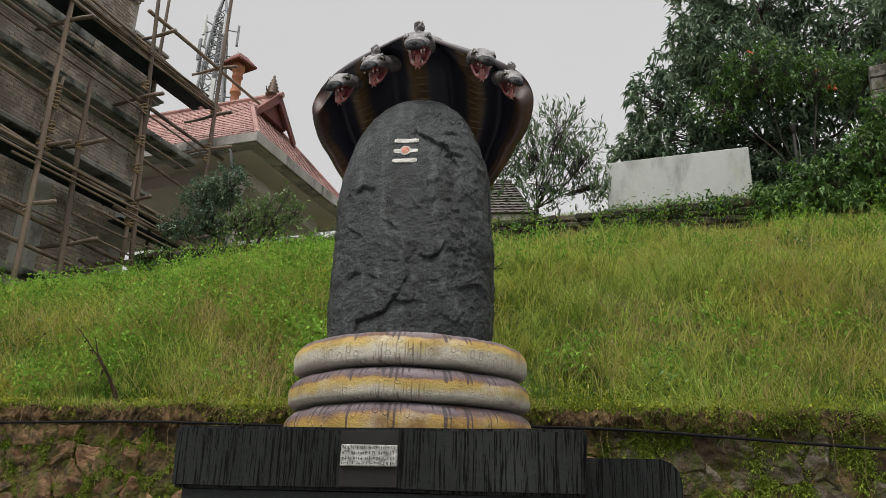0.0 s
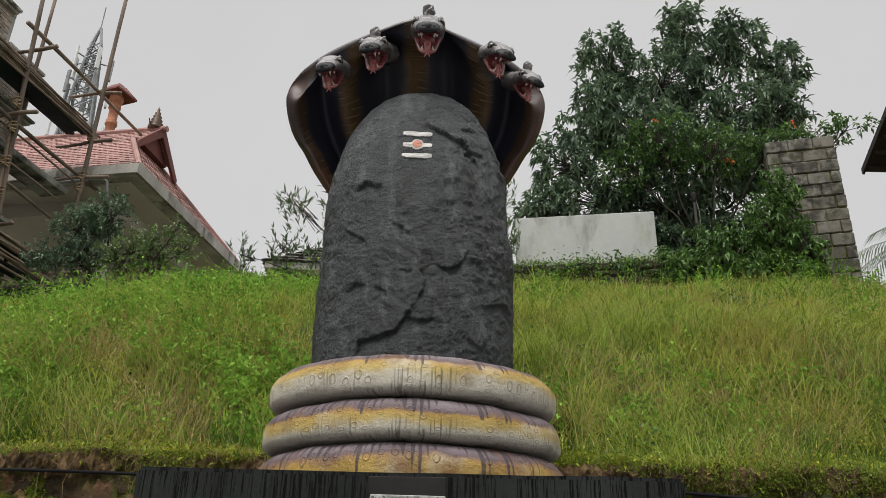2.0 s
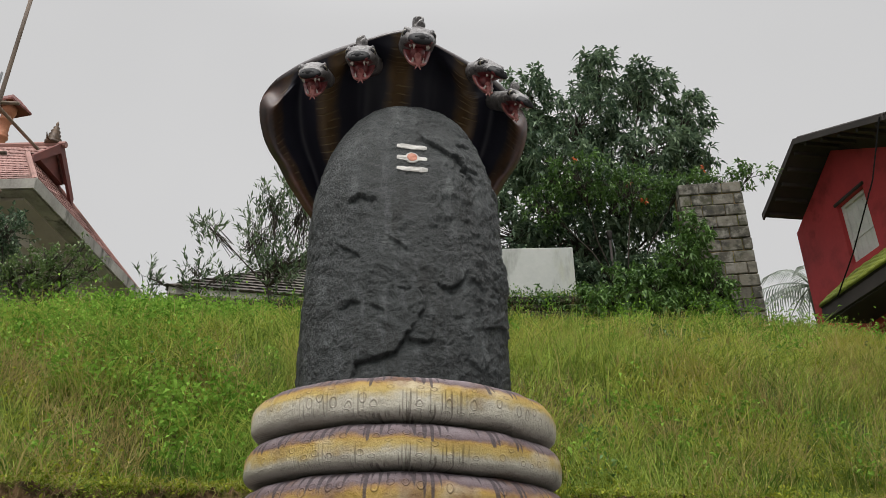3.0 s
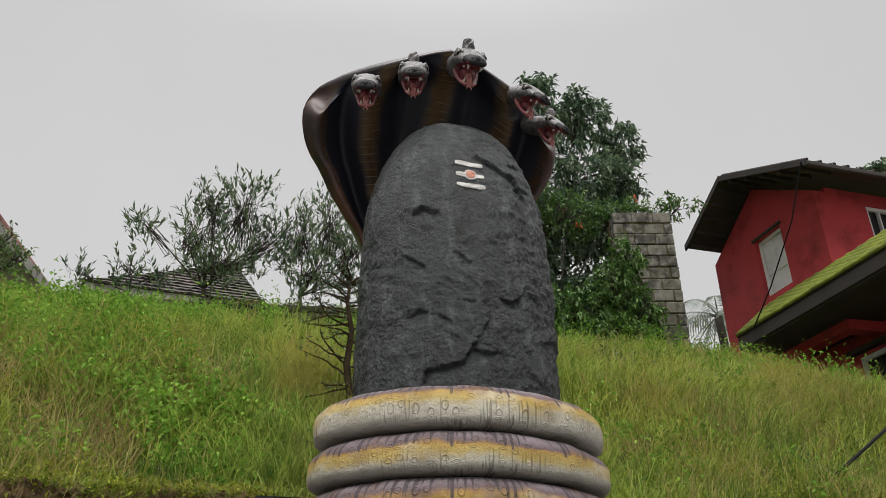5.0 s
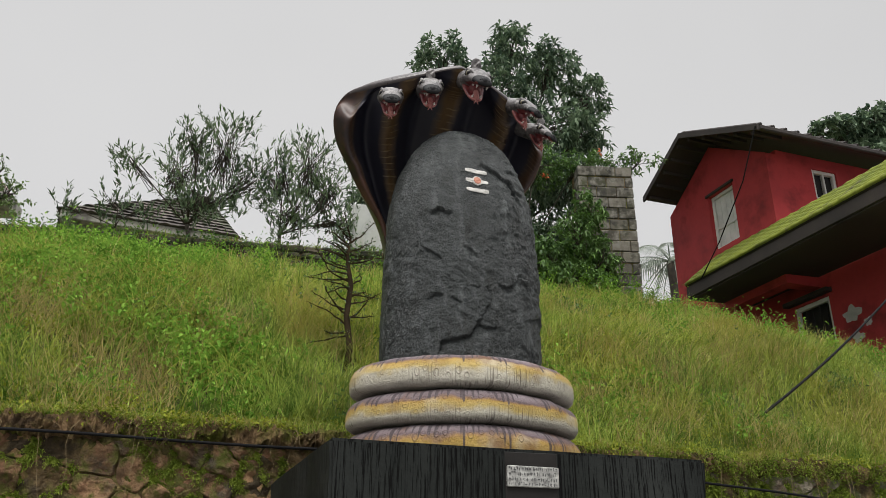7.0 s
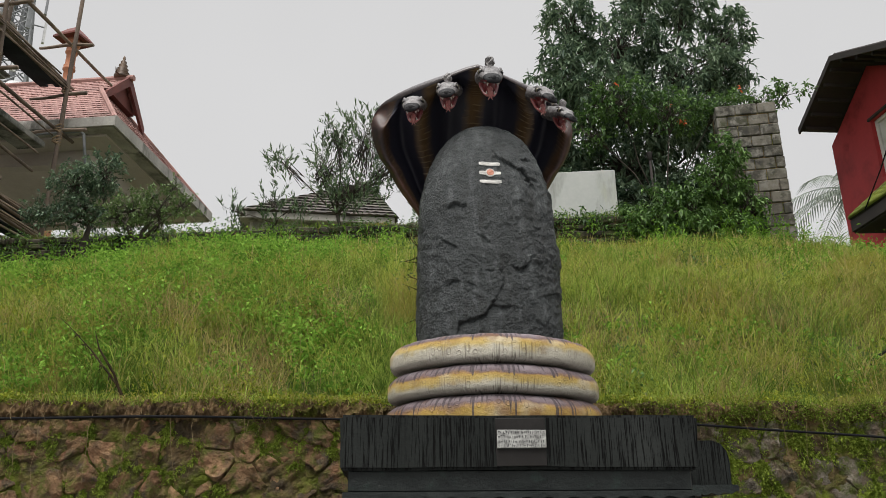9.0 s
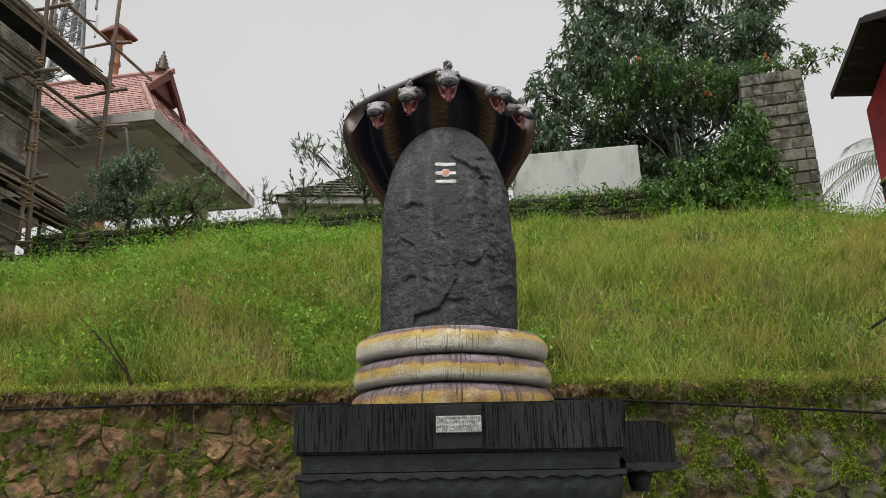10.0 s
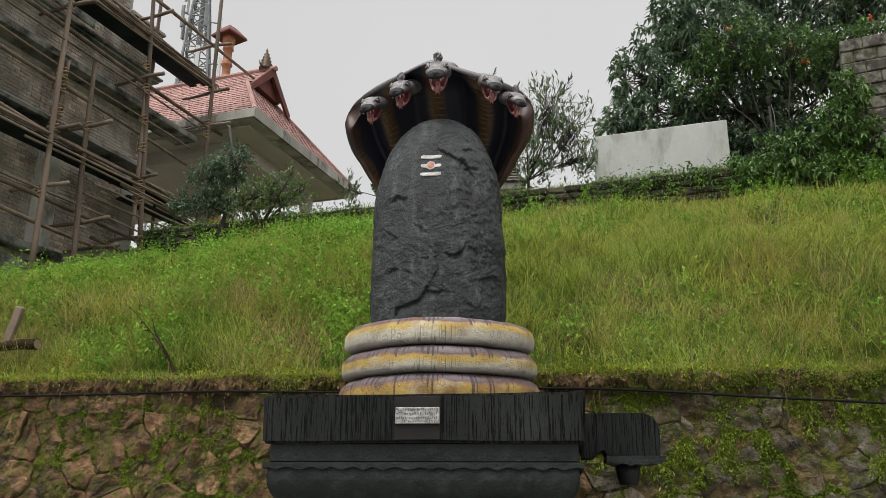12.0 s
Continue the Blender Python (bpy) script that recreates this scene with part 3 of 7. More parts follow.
def build_plinth():
    p = thing("plinth", "black painted stone plinth with moulded layers and a side spout", "plinth", pose(0, 0, 0))
    bm = bmesh.new()
    for q in box(bm, -0.792, 0.792, 0.0, 1.52, 1.88, 2.112):
        if q.co.z < 2:
            q.co.x *= 0.984
    bmesh.ops.bevel(bm, geom=bm.edges[:], offset=0.012, segments=2, affect="EDGES")
    bmesh.ops.subdivide_edges(bm, edges=bm.edges[:], cuts=6, use_grid_fill=True)
    for q in bm.verts:
        q.co += Vector((noise.noise(q.co * 5), noise.noise(q.co * 5 + Vector((9, 0, 0))), noise.noise(q.co * 4 + Vector((0, 9, 0))))) * 0.006
    part("top_slab", bm, BASE, p, "black slab with dried paint drips down its face")
    part("bare_patch", boxed(-0.118, 0.104, -0.006, 0.012, 1.895, 2.098, bevel=0.002, jitter=0.003), BASE_BARE, p, "worn brownish patch round the plaque")
    part("neck_band", boxed(-0.75, 0.75, 0.03, 1.49, 1.79, 1.885, bevel=0.008), BASE_SMOOTH, p)
    # scalloped ledge
    bm = bmesh.new()
    n = 400
    out = []
    for i in range(n):
        s = i / n * 4
        k, f = int(s), s - int(s)
        a = [(-0.770, -0.002), (0.770, -0.002), (0.770, 1.522), (-0.770, 1.522)]
        x = a[k][0] * (1 - f) + a[(k + 1) % 4][0] * f
        y = a[k][1] * (1 - f) + a[(k + 1) % 4][1] * f
        out.append((x, y, 0.0080 * math.sin(s / 4 * 2 * math.pi * 58 + 1.5 * noise.noise(Vector((s * 9, 0, 0)))) * (0.6 + 0.8 * abs(noise.noise(Vector((s * 14, 3, 0)))))))
    lo = [bm.verts.new((x, y, 1.764 + w)) for x, y, w in out]
    hi = [bm.verts.new((x, y, 1.792)) for x, y, w in out]
    for i in range(n):
        bm.faces.new((lo[i], lo[(i + 1) % n], hi[(i + 1) % n], hi[i]))
    bm.faces.new(hi)
    bm.faces.new(list(reversed(lo)))
    part("scalloped_ledge", bm, BASE_SMOOTH, p)
    # cushion moulding with shallow petals
    bm = bmesh.new()
    prof = [(0.745, 1.775), (0.75, 1.74), (0.748, 1.70), (0.735, 1.655), (0.705, 1.61), (0.66, 1.575), (0.62, 1.555), (0.62, 1.40), (0.66, 1.38), (0.66, 1.30)]
    prof = [(curve_at(sorted((b, a) for a, b in prof), 1.30 + 0.475 * i / 40), 1.30 + 0.475 * i / 40) for i in range(40, -1, -1)]
    m = 90
    loops = []
    for r, z in prof:
        lp = []
        for k, (ax, ay, bx, by) in enumerate(((-1, -1, 1, -1), (1, -1, 1, 1), (1, 1, -1, 1), (-1, 1, -1, -1))):
            for i in range(m):
                f = i / m
                ph = abs(((f * 9) % 1) - 0.5)
                relief = 0.004 * max(0.0, 1 - abs(math.hypot(ph * 1.0, (1.60 - z) * 3.2) - 0.36) / 0.07) if 1.6 < z < 1.76 else 0
                rr = r + relief
                lp.append(Vector(((ax + (bx - ax) * f) * rr, 0.76 + (ay + (by - ay) * f) * rr, z)))
        loops.append(lp)
    rings(bm, list(reversed(loops)))
    part("cushion_moulding", bm, BASE_SMOOTH, p, "", True)
    part("shaft", boxed(-0.62, 0.62, 0.14, 1.38, 0.24, 1.31, bevel=0.02), BASE, p)
    part("footing", boxed(-0.82, 0.82, -0.06, 1.58, 0.0, 0.25, bevel=0.02), BASE, p)
    # spout on the east side
    bm = bmesh.new()
    prof = [(0.77, 2.068), (1.10, 2.068), (1.145, 2.050), (1.172, 2.015), (1.182, 1.965), (1.178, 1.845), (0.905, 1.850), (0.888, 1.878), (0.865, 1.868), (0.835, 1.838), (0.77, 1.835)]
    rings(bm, [[Vector((x, y, z)) for x, z in prof] for y in (1.0, 0.60)])
    sp = part("spout", bm, BASE, p, "black stone spout with a rounded top")
    bm = bmesh.new()
    n = 26
    top, bot = [], []
    for i in range(n):
        x = 0.90 + 0.30 * i / (n - 1)
        top.append((x, 1.846))
        bot.append((x, 1.812 + 0.005 * math.sin(i * 1.1) - 0.012 * math.sin(math.pi * i / (n - 1))))
    rings(bm, [[Vector((x, y, z)) for x, z in top + bot[::-1]] for y in (1.03, 0.57)])
    part("spout_lip", bm, BASE_SMOOTH, sp)
    bm = bmesh.new()
    lathe(bm, [(0.05, 1.70), (0.065, 1.76), (0.07, 1.815)], 20, 1.02, 0.80)
    part("spout_stem", bm, BASE_SMOOTH, sp, "", True)
    return p


build_plinth()


def build_plaque():
    t = thing("plaque", "small worn grey inscribed plaque on a black slab", "plaque", pose(-0.006, -0.012, 2.008, 0, 0, 0))
    bm = boxed(-0.107, 0.107, -0.004, 0.010, -0.038, 0.038, bevel=0.002, jitter=0.002)
    part("plate", bm, PLAQUE, t)
    rr = random.Random(5)
    for row in range(4):
        z = 0.0275 - row * 0.0185
        x = -0.102
        bm = bmesh.new()
        while x < 0.095:
            w = rr.uniform(0.003, 0.010)
            h = rr.uniform(0.0035, 0.0065)
            dz = rr.uniform(-0.002, 0.002)
            for k in range(rr.choice((1, 2, 2))):
                if rr.random() < 0.55:
                    xx = x + rr.uniform(0, w)
                    box(bm, xx, xx + 0.0022, -0.0058, -0.0035, z + dz - h, z + dz + h)
                else:
                    zz = z + dz + rr.uniform(-h, h)
                    box(bm, x, x + w, -0.0058, -0.0035, zz, zz + 0.0024)
            x += w + rr.uniform(0.0015, 0.006)
        part("inscription_line", bm, PLAQUE_INK, t)


build_plaque()

# flaked cracks on the stone's face: ways in (x, z) along which the surface steps back below
CRACKS = []


def crack(way, depth, sgn=1, reach=0.07):
    CRACKS.append((way, depth, sgn, reach, min(a for a, _ in way) - reach, max(a for a, _ in way) + reach, min(b for _, b in way) - reach, max(b for _, b in way) + reach))


crack([(-0.232, 2.56), (-0.227, 2.642), (-0.173, 2.655), (-0.093, 2.677), (-0.063, 2.724), (-0.048, 2.752), (-0.014, 2.797)], 0.016, 1, 0.06)
crack([(-0.047, 2.738), (-0.024, 2.725), (0.017, 2.724), (0.062, 2.736)], 0.013)
crack([(-0.014, 2.80), (0.013, 2.846), (0.007, 2.902), (-0.01, 2.922)], 0.010, 1, 0.04)
crack([(0.055, 2.950), (0.097, 2.931), (0.130, 2.948), (0.161, 2.975), (0.172, 3.01)], 0.014)
crack([(-0.083, 2.924), (-0.031, 2.920)], 0.008, 1, 0.03)
crack([(-0.282, 3.274), (-0.261, 3.303), (-0.239, 3.316), (-0.201, 3.297), (-0.165, 3.29)], 0.015)
crack([(-0.125, 3.13), (-0.08, 3.104), (-0.046, 3.074)], 0.008)
crack([(-0.313, 3.111), (-0.263, 3.08), (-0.223, 3.048)], 0.009)
crack([(-0.365, 3.04), (-0.332, 3.085), (-0.329, 3.130)], 0.010, -1)
crack([(-0.003, 3.635), (0.015, 3.603), (0.081, 3.567), (0.117, 3.537), (0.15, 3.535), (0.20, 3.46), (0.235, 3.40)], 0.016, 1, 0.09)
crack([(0.159, 3.466), (0.192, 3.487), (0.246, 3.480)], 0.014)
crack([(0.150, 3.60), (0.182, 3.618), (0.215, 3.61)], 0.011)
crack([(0.257, 3.57), (0.294, 3.50), (0.31, 3.44)], 0.013, -1)
crack([(0.304, 3.39), (0.337, 3.34), (0.345, 3.22), (0.33, 3.12)], 0.014, -1)
crack([(0.298, 2.97), (0.335, 2.945), (0.341, 2.916), (0.359, 2.86), (0.35, 2.76)], 0.014, -1)
crack([(-0.180, 2.862), (-0.137, 2.838), (-0.128, 2.815)], 0.009, 1, 0.04)
crack([(0.245, 2.80), (0.302, 2.823), (0.336, 2.833)], 0.011)
crack([(-0.30, 2.84), (-0.25, 2.875), (-0.215, 2.86)], 0.007)
crack([(0.09, 3.22), (0.15, 3.24), (0.20, 3.225)], 0.006)


def crack_step(x, z):
    d = 0.0
    if not any(c[4] < x < c[5] and c[6] < z < c[7] for c in CRACKS):
        return d
    # ragged edges
    x += noise.noise(Vector((x * 38, 0, z * 38))) * 0.006 + noise.noise(Vector((x * 110, 4, z * 110))) * 0.0025
    z += noise.noise(Vector((x * 38, 9, z * 38))) * 0.006 + noise.noise(Vector((x * 110, 7, z * 110))) * 0.0025
    for way, depth, sgn, reach, xa, xb, za, zb in CRACKS:
        if not (xa < x < xb and za < z < zb):
            continue
        best, side, end = 9.0, 0.0, 1.0
        for k, ((ax, az), (bx, bz)) in enumerate(zip(way, way[1:])):
            ex, ez = bx - ax, bz - az
            t = max(0, min(1, ((x - ax) * ex + (z - az) * ez) / (ex * ex + ez * ez)))
            px, pz = x - ax - t * ex, z - az - t * ez
            q = math.hypot(px, pz)
            if q < best:
                best, side = q, (ex * pz - ez * px) * sgn
                f = (k + t) / (len(way) - 1)
                end = min(1.0, 6 * min(f, 1 - f) + 0.15)
        if best < reach:
            if side < 0:
                d -= depth * end * (1 - best / reach) ** 1.6
            else:
                d += 0.22 * depth * end * max(0.0, 1 - best / (0.6 * reach))
            d -= 0.30 * depth * end * max(0.0, 1 - best / 0.004)
    return d


STONE_Y, STONE_E = 0.703, 2 / 2.4


def stone_radius(z):
    """Half width; the depth is 0.72 of it."""
    if z < 3.20:
        return 0.392 + 0.010 * math.sin((z - 2.5) / 0.70 * math.pi)
    return 0.392 * max(0.0, 1 - ((z - 3.20) / 0.71) ** 2.25) ** 0.5


def stone_point(a, z):
    r = stone_radius(z)
    c, n_ = math.cos(a), math.sin(a)
    ox, oy = r * math.copysign(abs(c) ** STONE_E, c), 0.72 * r * math.copysign(abs(n_) ** STONE_E, n_)
    cy = STONE_Y + 0.012 * max(0.0, (z - 3.05) / 0.87) ** 2
    x, y = CX + ox, cy + oy
    p = Vector((x, y, z))
    f = noise.fractal(p * 2.2, 0.9, 2.0, 3) * 0.005 + noise.fractal(Vector((x * 24, y * 24, z * 36)), 0.6, 2.1, 4) * 0.0026
    wob = Vector((noise.noise(p * 17) * 0.7 + noise.noise(p * 52) * 0.3, 0, noise.noise(p * 23) * 0.7 + noise.noise(p * 61) * 0.3))
    flake = noise.noise(Vector((x * 4.2, y * 4.2, z * 8.0)) + wob)
    chip = noise.noise(Vector((x * 11, y * 11, z * 17)) + wob * 1.3)
    side = 0.6 + 0.4 * min(max(ox / r, 0.0), 1.0) if r > 0.05 else 0.6
    step = 0.0
    for lev in (-0.38, -0.10, 0.16, 0.40):
        step += min(max((flake - lev) / 0.018, 0), 1) * 0.0034 * side
    for lev in (-0.05, 0.3):
        step += min(max((chip - lev) / 0.05, 0), 1) * 0.0021 * side
    d = f + step - 0.008
    if y < cy:
        d += crack_step(x, z)
    k = min(1, r / 0.12)
    return Vector((x + d * k * c, y + d * k * n_, z + d * (1 - k)))


def build_stone():
    t = thing("rounded_stone", "tall rounded dark grey rough-hewn stone with painted marks", "stone", pose(0, 0, 0))
    bm = bmesh.new()
    angles = [-math.pi - 0.1 + (math.pi + 0.2) * j / 370 for j in range(370)] + [0.1 + (math.pi - 0.2) * j / 70 for j in range(70)]
    zs = []
    z = 2.30
    while z < 3.20:
        zs.append(z)
        z += 0.0055
    for i in range(120):
        zs.append(3.20 + 0.71 * math.sin(math.pi / 2 * i / 120))
    loops = [[stone_point(a, z) for a in angles] for z in zs]
    rings(bm, loops)
    part("body", bm, STONE, t, "", True)

    def mark(pts_outline, mat, name, label, lift=0.003):
        """A painted patch that follows the stone's face; outline in (x, z) as a grid."""
        bm2 = bmesh.new()
        vs = []
        for row in pts_outline:
            vrow = []
            for x, z in row:
                r = stone_radius(z)
                q = max(-1, min(1, (x - CX) / r))
                a = -math.acos(math.copysign(abs(q) ** (1 / STONE_E), q))
                p = stone_point(a, z)
                nrm = Vector((math.cos(a), math.sin(a), 0.4)).normalized()
                vrow.append(bm2.verts.new(p + nrm * lift))
            vs.append(vrow)
        for a_, b_ in zip(vs, vs[1:]):
            for i in range(len(a_) - 1):
                bm2.faces.new((a_[i], a_[i + 1], b_[i + 1], b_[i]))
        ext = bmesh.ops.extrude_face_region(bm2, geom=bm2.faces[:])
        for q in [g for g in ext["geom"] if isinstance(g, bmesh.types.BMVert)]:
            q.co += Vector((0, 0.010, -0.004))
        bmesh.ops.recalc_face_normals(bm2, faces=bm2.faces[:])
        part(name, bm2, mat, t, label)

    rr = random.Random(3)
    for z0 in (3.553, 3.493, 3.435):
        rows = []
        for j in range(5):
            rows.append([(-0.035 + s * 0.061 * (1 + 0.03 * noise.noise(Vector((s * 3, j, z0 * 50)))), z0 + (j - 2) * 0.0058 * (1 - 0.35 * abs(s) ** 8) + 0.0016 * noise.noise(Vector((s * 4, z0 * 90, j * 0.6))) + 0.003 * s * s)
                         for s in [(-1 + 2 * i / 36) for i in range(37)]])
        mark(rows, WHITE_MARK, "white_stripe", "hand-painted white stripe")
    rows = []
    for j in range(7):
        ring_r = 0.027 * j / 6
        rows.append([(-0.035 + max(ring_r, 0.001) * math.cos(2 * math.pi * i / 18), 3.493 + max(ring_r, 0.001) * math.sin(2 * math.pi * i / 18)) for i in range(19)])
    mark(rows, WHITE_MARK, "white_dot_rim", "", 0.005)
    rows = [[(-0.035 + max(0.020 * j / 5, 0.001) * math.cos(2 * math.pi * i / 18), 3.493 + max(0.020 * j / 5, 0.001) * math.sin(2 * math.pi * i / 18)) for i in range(19)] for j in range(6)]
    mark(rows, ORANGE_MARK, "orange_dot", "orange painted dot", 0.007)


build_stone()


def build_serpent():
    """Three coils, a wide hood behind the stone and five raised heads, as one mesh."""
    bm = bmesh.new()
    uvl = bm.loops.layers.uv.new("UVMap")

    def set_uv(f, coords):
        for lp, c in zip(f.loops, coords):
            lp[uvl].uv = c

    # coils
    na, nt = 140, 36
    # knots: angles round the section at which belly, yellow and purple begin
    for zc, rc, rt, hz, ph, knots in ((2.492, 0.450, 0.100, 0.0725, 0.0, (0, 34)), (2.338, 0.456, 0.103, 0.0715, 0.3, (-6, 11)), (2.186, 0.460, 0.106, 0.074, 0.6, (-60, 14))):
        grid = []

        def paint_v(j):
            return float(np.interp(((j / nt * 360 + 126) % 360.001) - 126, (-126, knots[0], knots[1], 110, 234), (0.0, 0.5, 0.65, 0.9, 1.0)))

        for i in range(na):
            a = 2 * math.pi * i / na
            sag = 0.008 * math.sin(a + ph) + 0.004 * math.sin(3 * a + ph)
            rr = rc + 0.008 * math.sin(2 * a + ph)
            row = []
            for j in range(nt):
                b = 2 * math.pi * j / nt
                cb, sb = math.cos(b), math.sin(b)
                ex = 0.85 if sb > 0 else 0.42
                cb, sb = math.copysign(abs(cb) ** ex, cb), math.copysign(abs(sb) ** ex, sb)
                # a full belly below and a sloping shoulder above
                rad = rt * (1 - 0.10 * max(sb, 0)) * cb
                p = Vector((CX + 0.012 + (rr + rad) * math.cos(a), STONE_Y + 0.004 + 0.82 * (rr + rad) * math.sin(a), zc + sag + hz * sb))
                p += Vector((math.cos(a), math.sin(a), 0.3)) * (noise.noise(p * 9) * 0.006 + noise.noise(p * 26) * 0.003)
                row.append(bm.verts.new(p))
            grid.append(row)
        for i in range(na):
            for j in range(nt):
                f = bm.faces.new((grid[i][j], grid[(i + 1) % na][j], grid[(i + 1) % na][(j + 1) % nt], grid[i][(j + 1) % nt]))
                f.material_index = 0
                f.smooth = True
                u0, u1 = i / na, (i + 1) / na
                v0, v1 = paint_v(j), paint_v(j + 1)
                if v1 < v0:
                    v1 = v0 + 0.02
                set_uv(f, ((u0, v0), (u1, v0), (u1, v1), (u0, v1)))

    # hood
    YS = [(0.0, 1.20), (0.25, 1.26), (0.45, 1.27), (0.62, 1.14), (0.76, 0.95), (0.88, 0.75), (1.0, 0.57)]
    ZS = [(0.0, 2.35), (0.25, 3.05), (0.45, 3.52), (0.62, 3.86), (0.76, 4.09), (0.88, 4.215), (1.0, 4.20)]
    WS = [(0.0, 0.22), (0.25, 0.24), (0.40, 0.31), (0.50, 0.405), (0.60, 0.515), (0.70, 0.602), (0.80, 0.632), (0.90, 0.612), (1.0, 0.55)]
    BOW = [(0.0, 0.10), (0.25, 0.24), (0.45, 0.29), (0.62, 0.22), (0.76, 0.13), (0.88, 0.11), (1.0, 0.15)]

    def hood(u, v):
        v *= 1 - 0.17 * (1 - max(0.0, 1 - abs(u) ** 2.6) ** 0.5)
        y, z, w, bow = (curve_at(tb, v) for tb in (YS, ZS, WS, BOW))
        y2, z2 = curve_at(YS, min(v + 0.01, 1)), curve_at(ZS, min(v + 0.01, 1))
        y1, z1 = curve_at(YS, max(v - 0.01, 0)), curve_at(ZS, max(v - 0.01, 0))
        T = Vector((0, y2 - y1, z2 - z1)).normalized()
        N = Vector((0, -T.z, T.y))
        sweep = 0.275 * max(0, (v - 0.6) / 0.4) ** 1.5
        x = w * math.sin(u * 1.25) / math.sin(1.25)
        p = Vector((CX - 0.038 + x, y, z)) + N * bow * u * u - T * sweep * u * u
        # the upper edge falls off to both sides like a tent
        c = min(1.0, abs(u) / 0.5)
        fall = min(max((abs(u) - 0.72) / 0.28, 0.0), 1.0)
        k = min(max((v - 0.55) / 0.3, 0.0), 1.0)
        p.z += 0.042 * math.exp(-((u / 0.30) ** 2)) * k
        p.z -= 0.048 * (1 - (1 - c) ** 2) * (1 - fall * fall * (3 - 2 * fall)) * k * k * (3 - 2 * k)
        return p, N

    nu, nv = 120, 72
    front, back = [], []
    for i in range(nv + 1):
        v = i / nv
        fr, bk = [], []
        for j in range(nu + 1):
            u = -1 + 2 * j / nu
            p, N = hood(u, v)
            edge = max(0.0, 1 - abs(u) ** 9) ** 0.5
            lobes = (0.5 + 0.5 * math.cos(2 * math.pi * 5 * (u + 1) / 2 - math.pi)) ** 0.8
            k = min(1, max(0, (v - 0.25) / 0.35))
            roll = 0.07 * max(0, 1 - ((abs(u) - 0.88) / 0.15) ** 2) * min(1, k * 1.5)
            edge *= max(0.0, 1 - (max(0.0, v - 0.88) / 0.12) ** 2) ** 0.5 if v > 0.88 else 1.0
            fr.append(p + N * edge * (0.010 + 0.10 * lobes * k * (1 - 0.45 * max(0.0, abs(u) - 0.7) / 0.3) + roll + 0.004 * noise.noise(p * 11)))
            bk.append(p - N * edge * (0.055 + 0.006 * lobes * max(0, (v - 0.6) / 0.4)))
        front.append([bm.verts.new(q) for q in fr])
        back.append([bm.verts.new(q) for q in bk])
    for i in range(nv):
        for j in range(nu):
            f = bm.faces.new((front[i][j + 1], front[i][j], front[i + 1][j], front[i + 1][j + 1]))
            f.material_index, f.smooth = 1, True
            us, vs_ = ((j + 1) / nu, j / nu), (i / nv, (i + 1) / nv)
            set_uv(f, ((us[0] + 0.1, vs_[0]), (us[1] + 0.1, vs_[0]), (us[1] + 0.1, vs_[1]), (us[0] + 0.1, vs_[1])))
            f = bm.faces.new((back[i][j], back[i][j + 1], back[i + 1][j + 1], back[i + 1][j]))
            f.material_index, f.smooth = 2, True
    for i in range(nv):
        for j, flip in ((0, False), (nu, True)):
            q = (front[i][j], back[i][j], back[i + 1][j], front[i + 1][j])
            f = bm.faces.new(q if not flip else tuple(reversed(q)))
            f.material_index, f.smooth = 2, True
    for row, flip in ((0, True), (nv, False)):
        for j in range(nu):
            q = (front[row][j], back[row][j], back[row][j + 1], front[row][j + 1])
            f = bm.faces.new(tuple(reversed(q)) if not flip else q)
            f.material_index, f.smooth = 2, True

    # heads
    def loft(origin, ax, up, sections, mat_fn, k=16):
        """Sections: (along, height, half width, half height above, half height below)."""
        sd = ax.cross(up).normalized()
        loops = []
        for s, h, w, ha, hb in sections:
            lp = []
            for j in range(k):
                a = 2 * math.pi * j / k
                c, n_ = math.cos(a), math.sin(a)
                lp.append(origin + ax * s + up * (h + (ha if n_ > 0 else hb) * n_) + sd * w * math.copysign(abs(c) ** 0.85, c))
            loops.append(lp)
        _, fs = rings(bm, loops)
        for f in fs:
            f.smooth = True
            f.normal_update()
            f.material_index = mat_fn(f.calc_center_median(), f.normal)

    def ball(c, r, mat):
        rv = bmesh.ops.create_icosphere(bm, subdivisions=2, radius=r)
        for q in rv["verts"]:
            q.co = q.co + c
        for f in {f for q in rv["verts"] for f in q.link_faces}:
            f.material_index, f.smooth = mat, True

    HEADS = [(-0.430, 0.58, 3.965, -12, 0.90, 0), (-0.230, 0.52, 4.030, -11, 0.93, 1), (0.022, 0.46, 4.100, 2, 1.05, 1),
             (0.362, 0.56, 4.045, 24, 0.92, 0), (0.505, 0.66, 3.975, 28, 0.82, 1)]
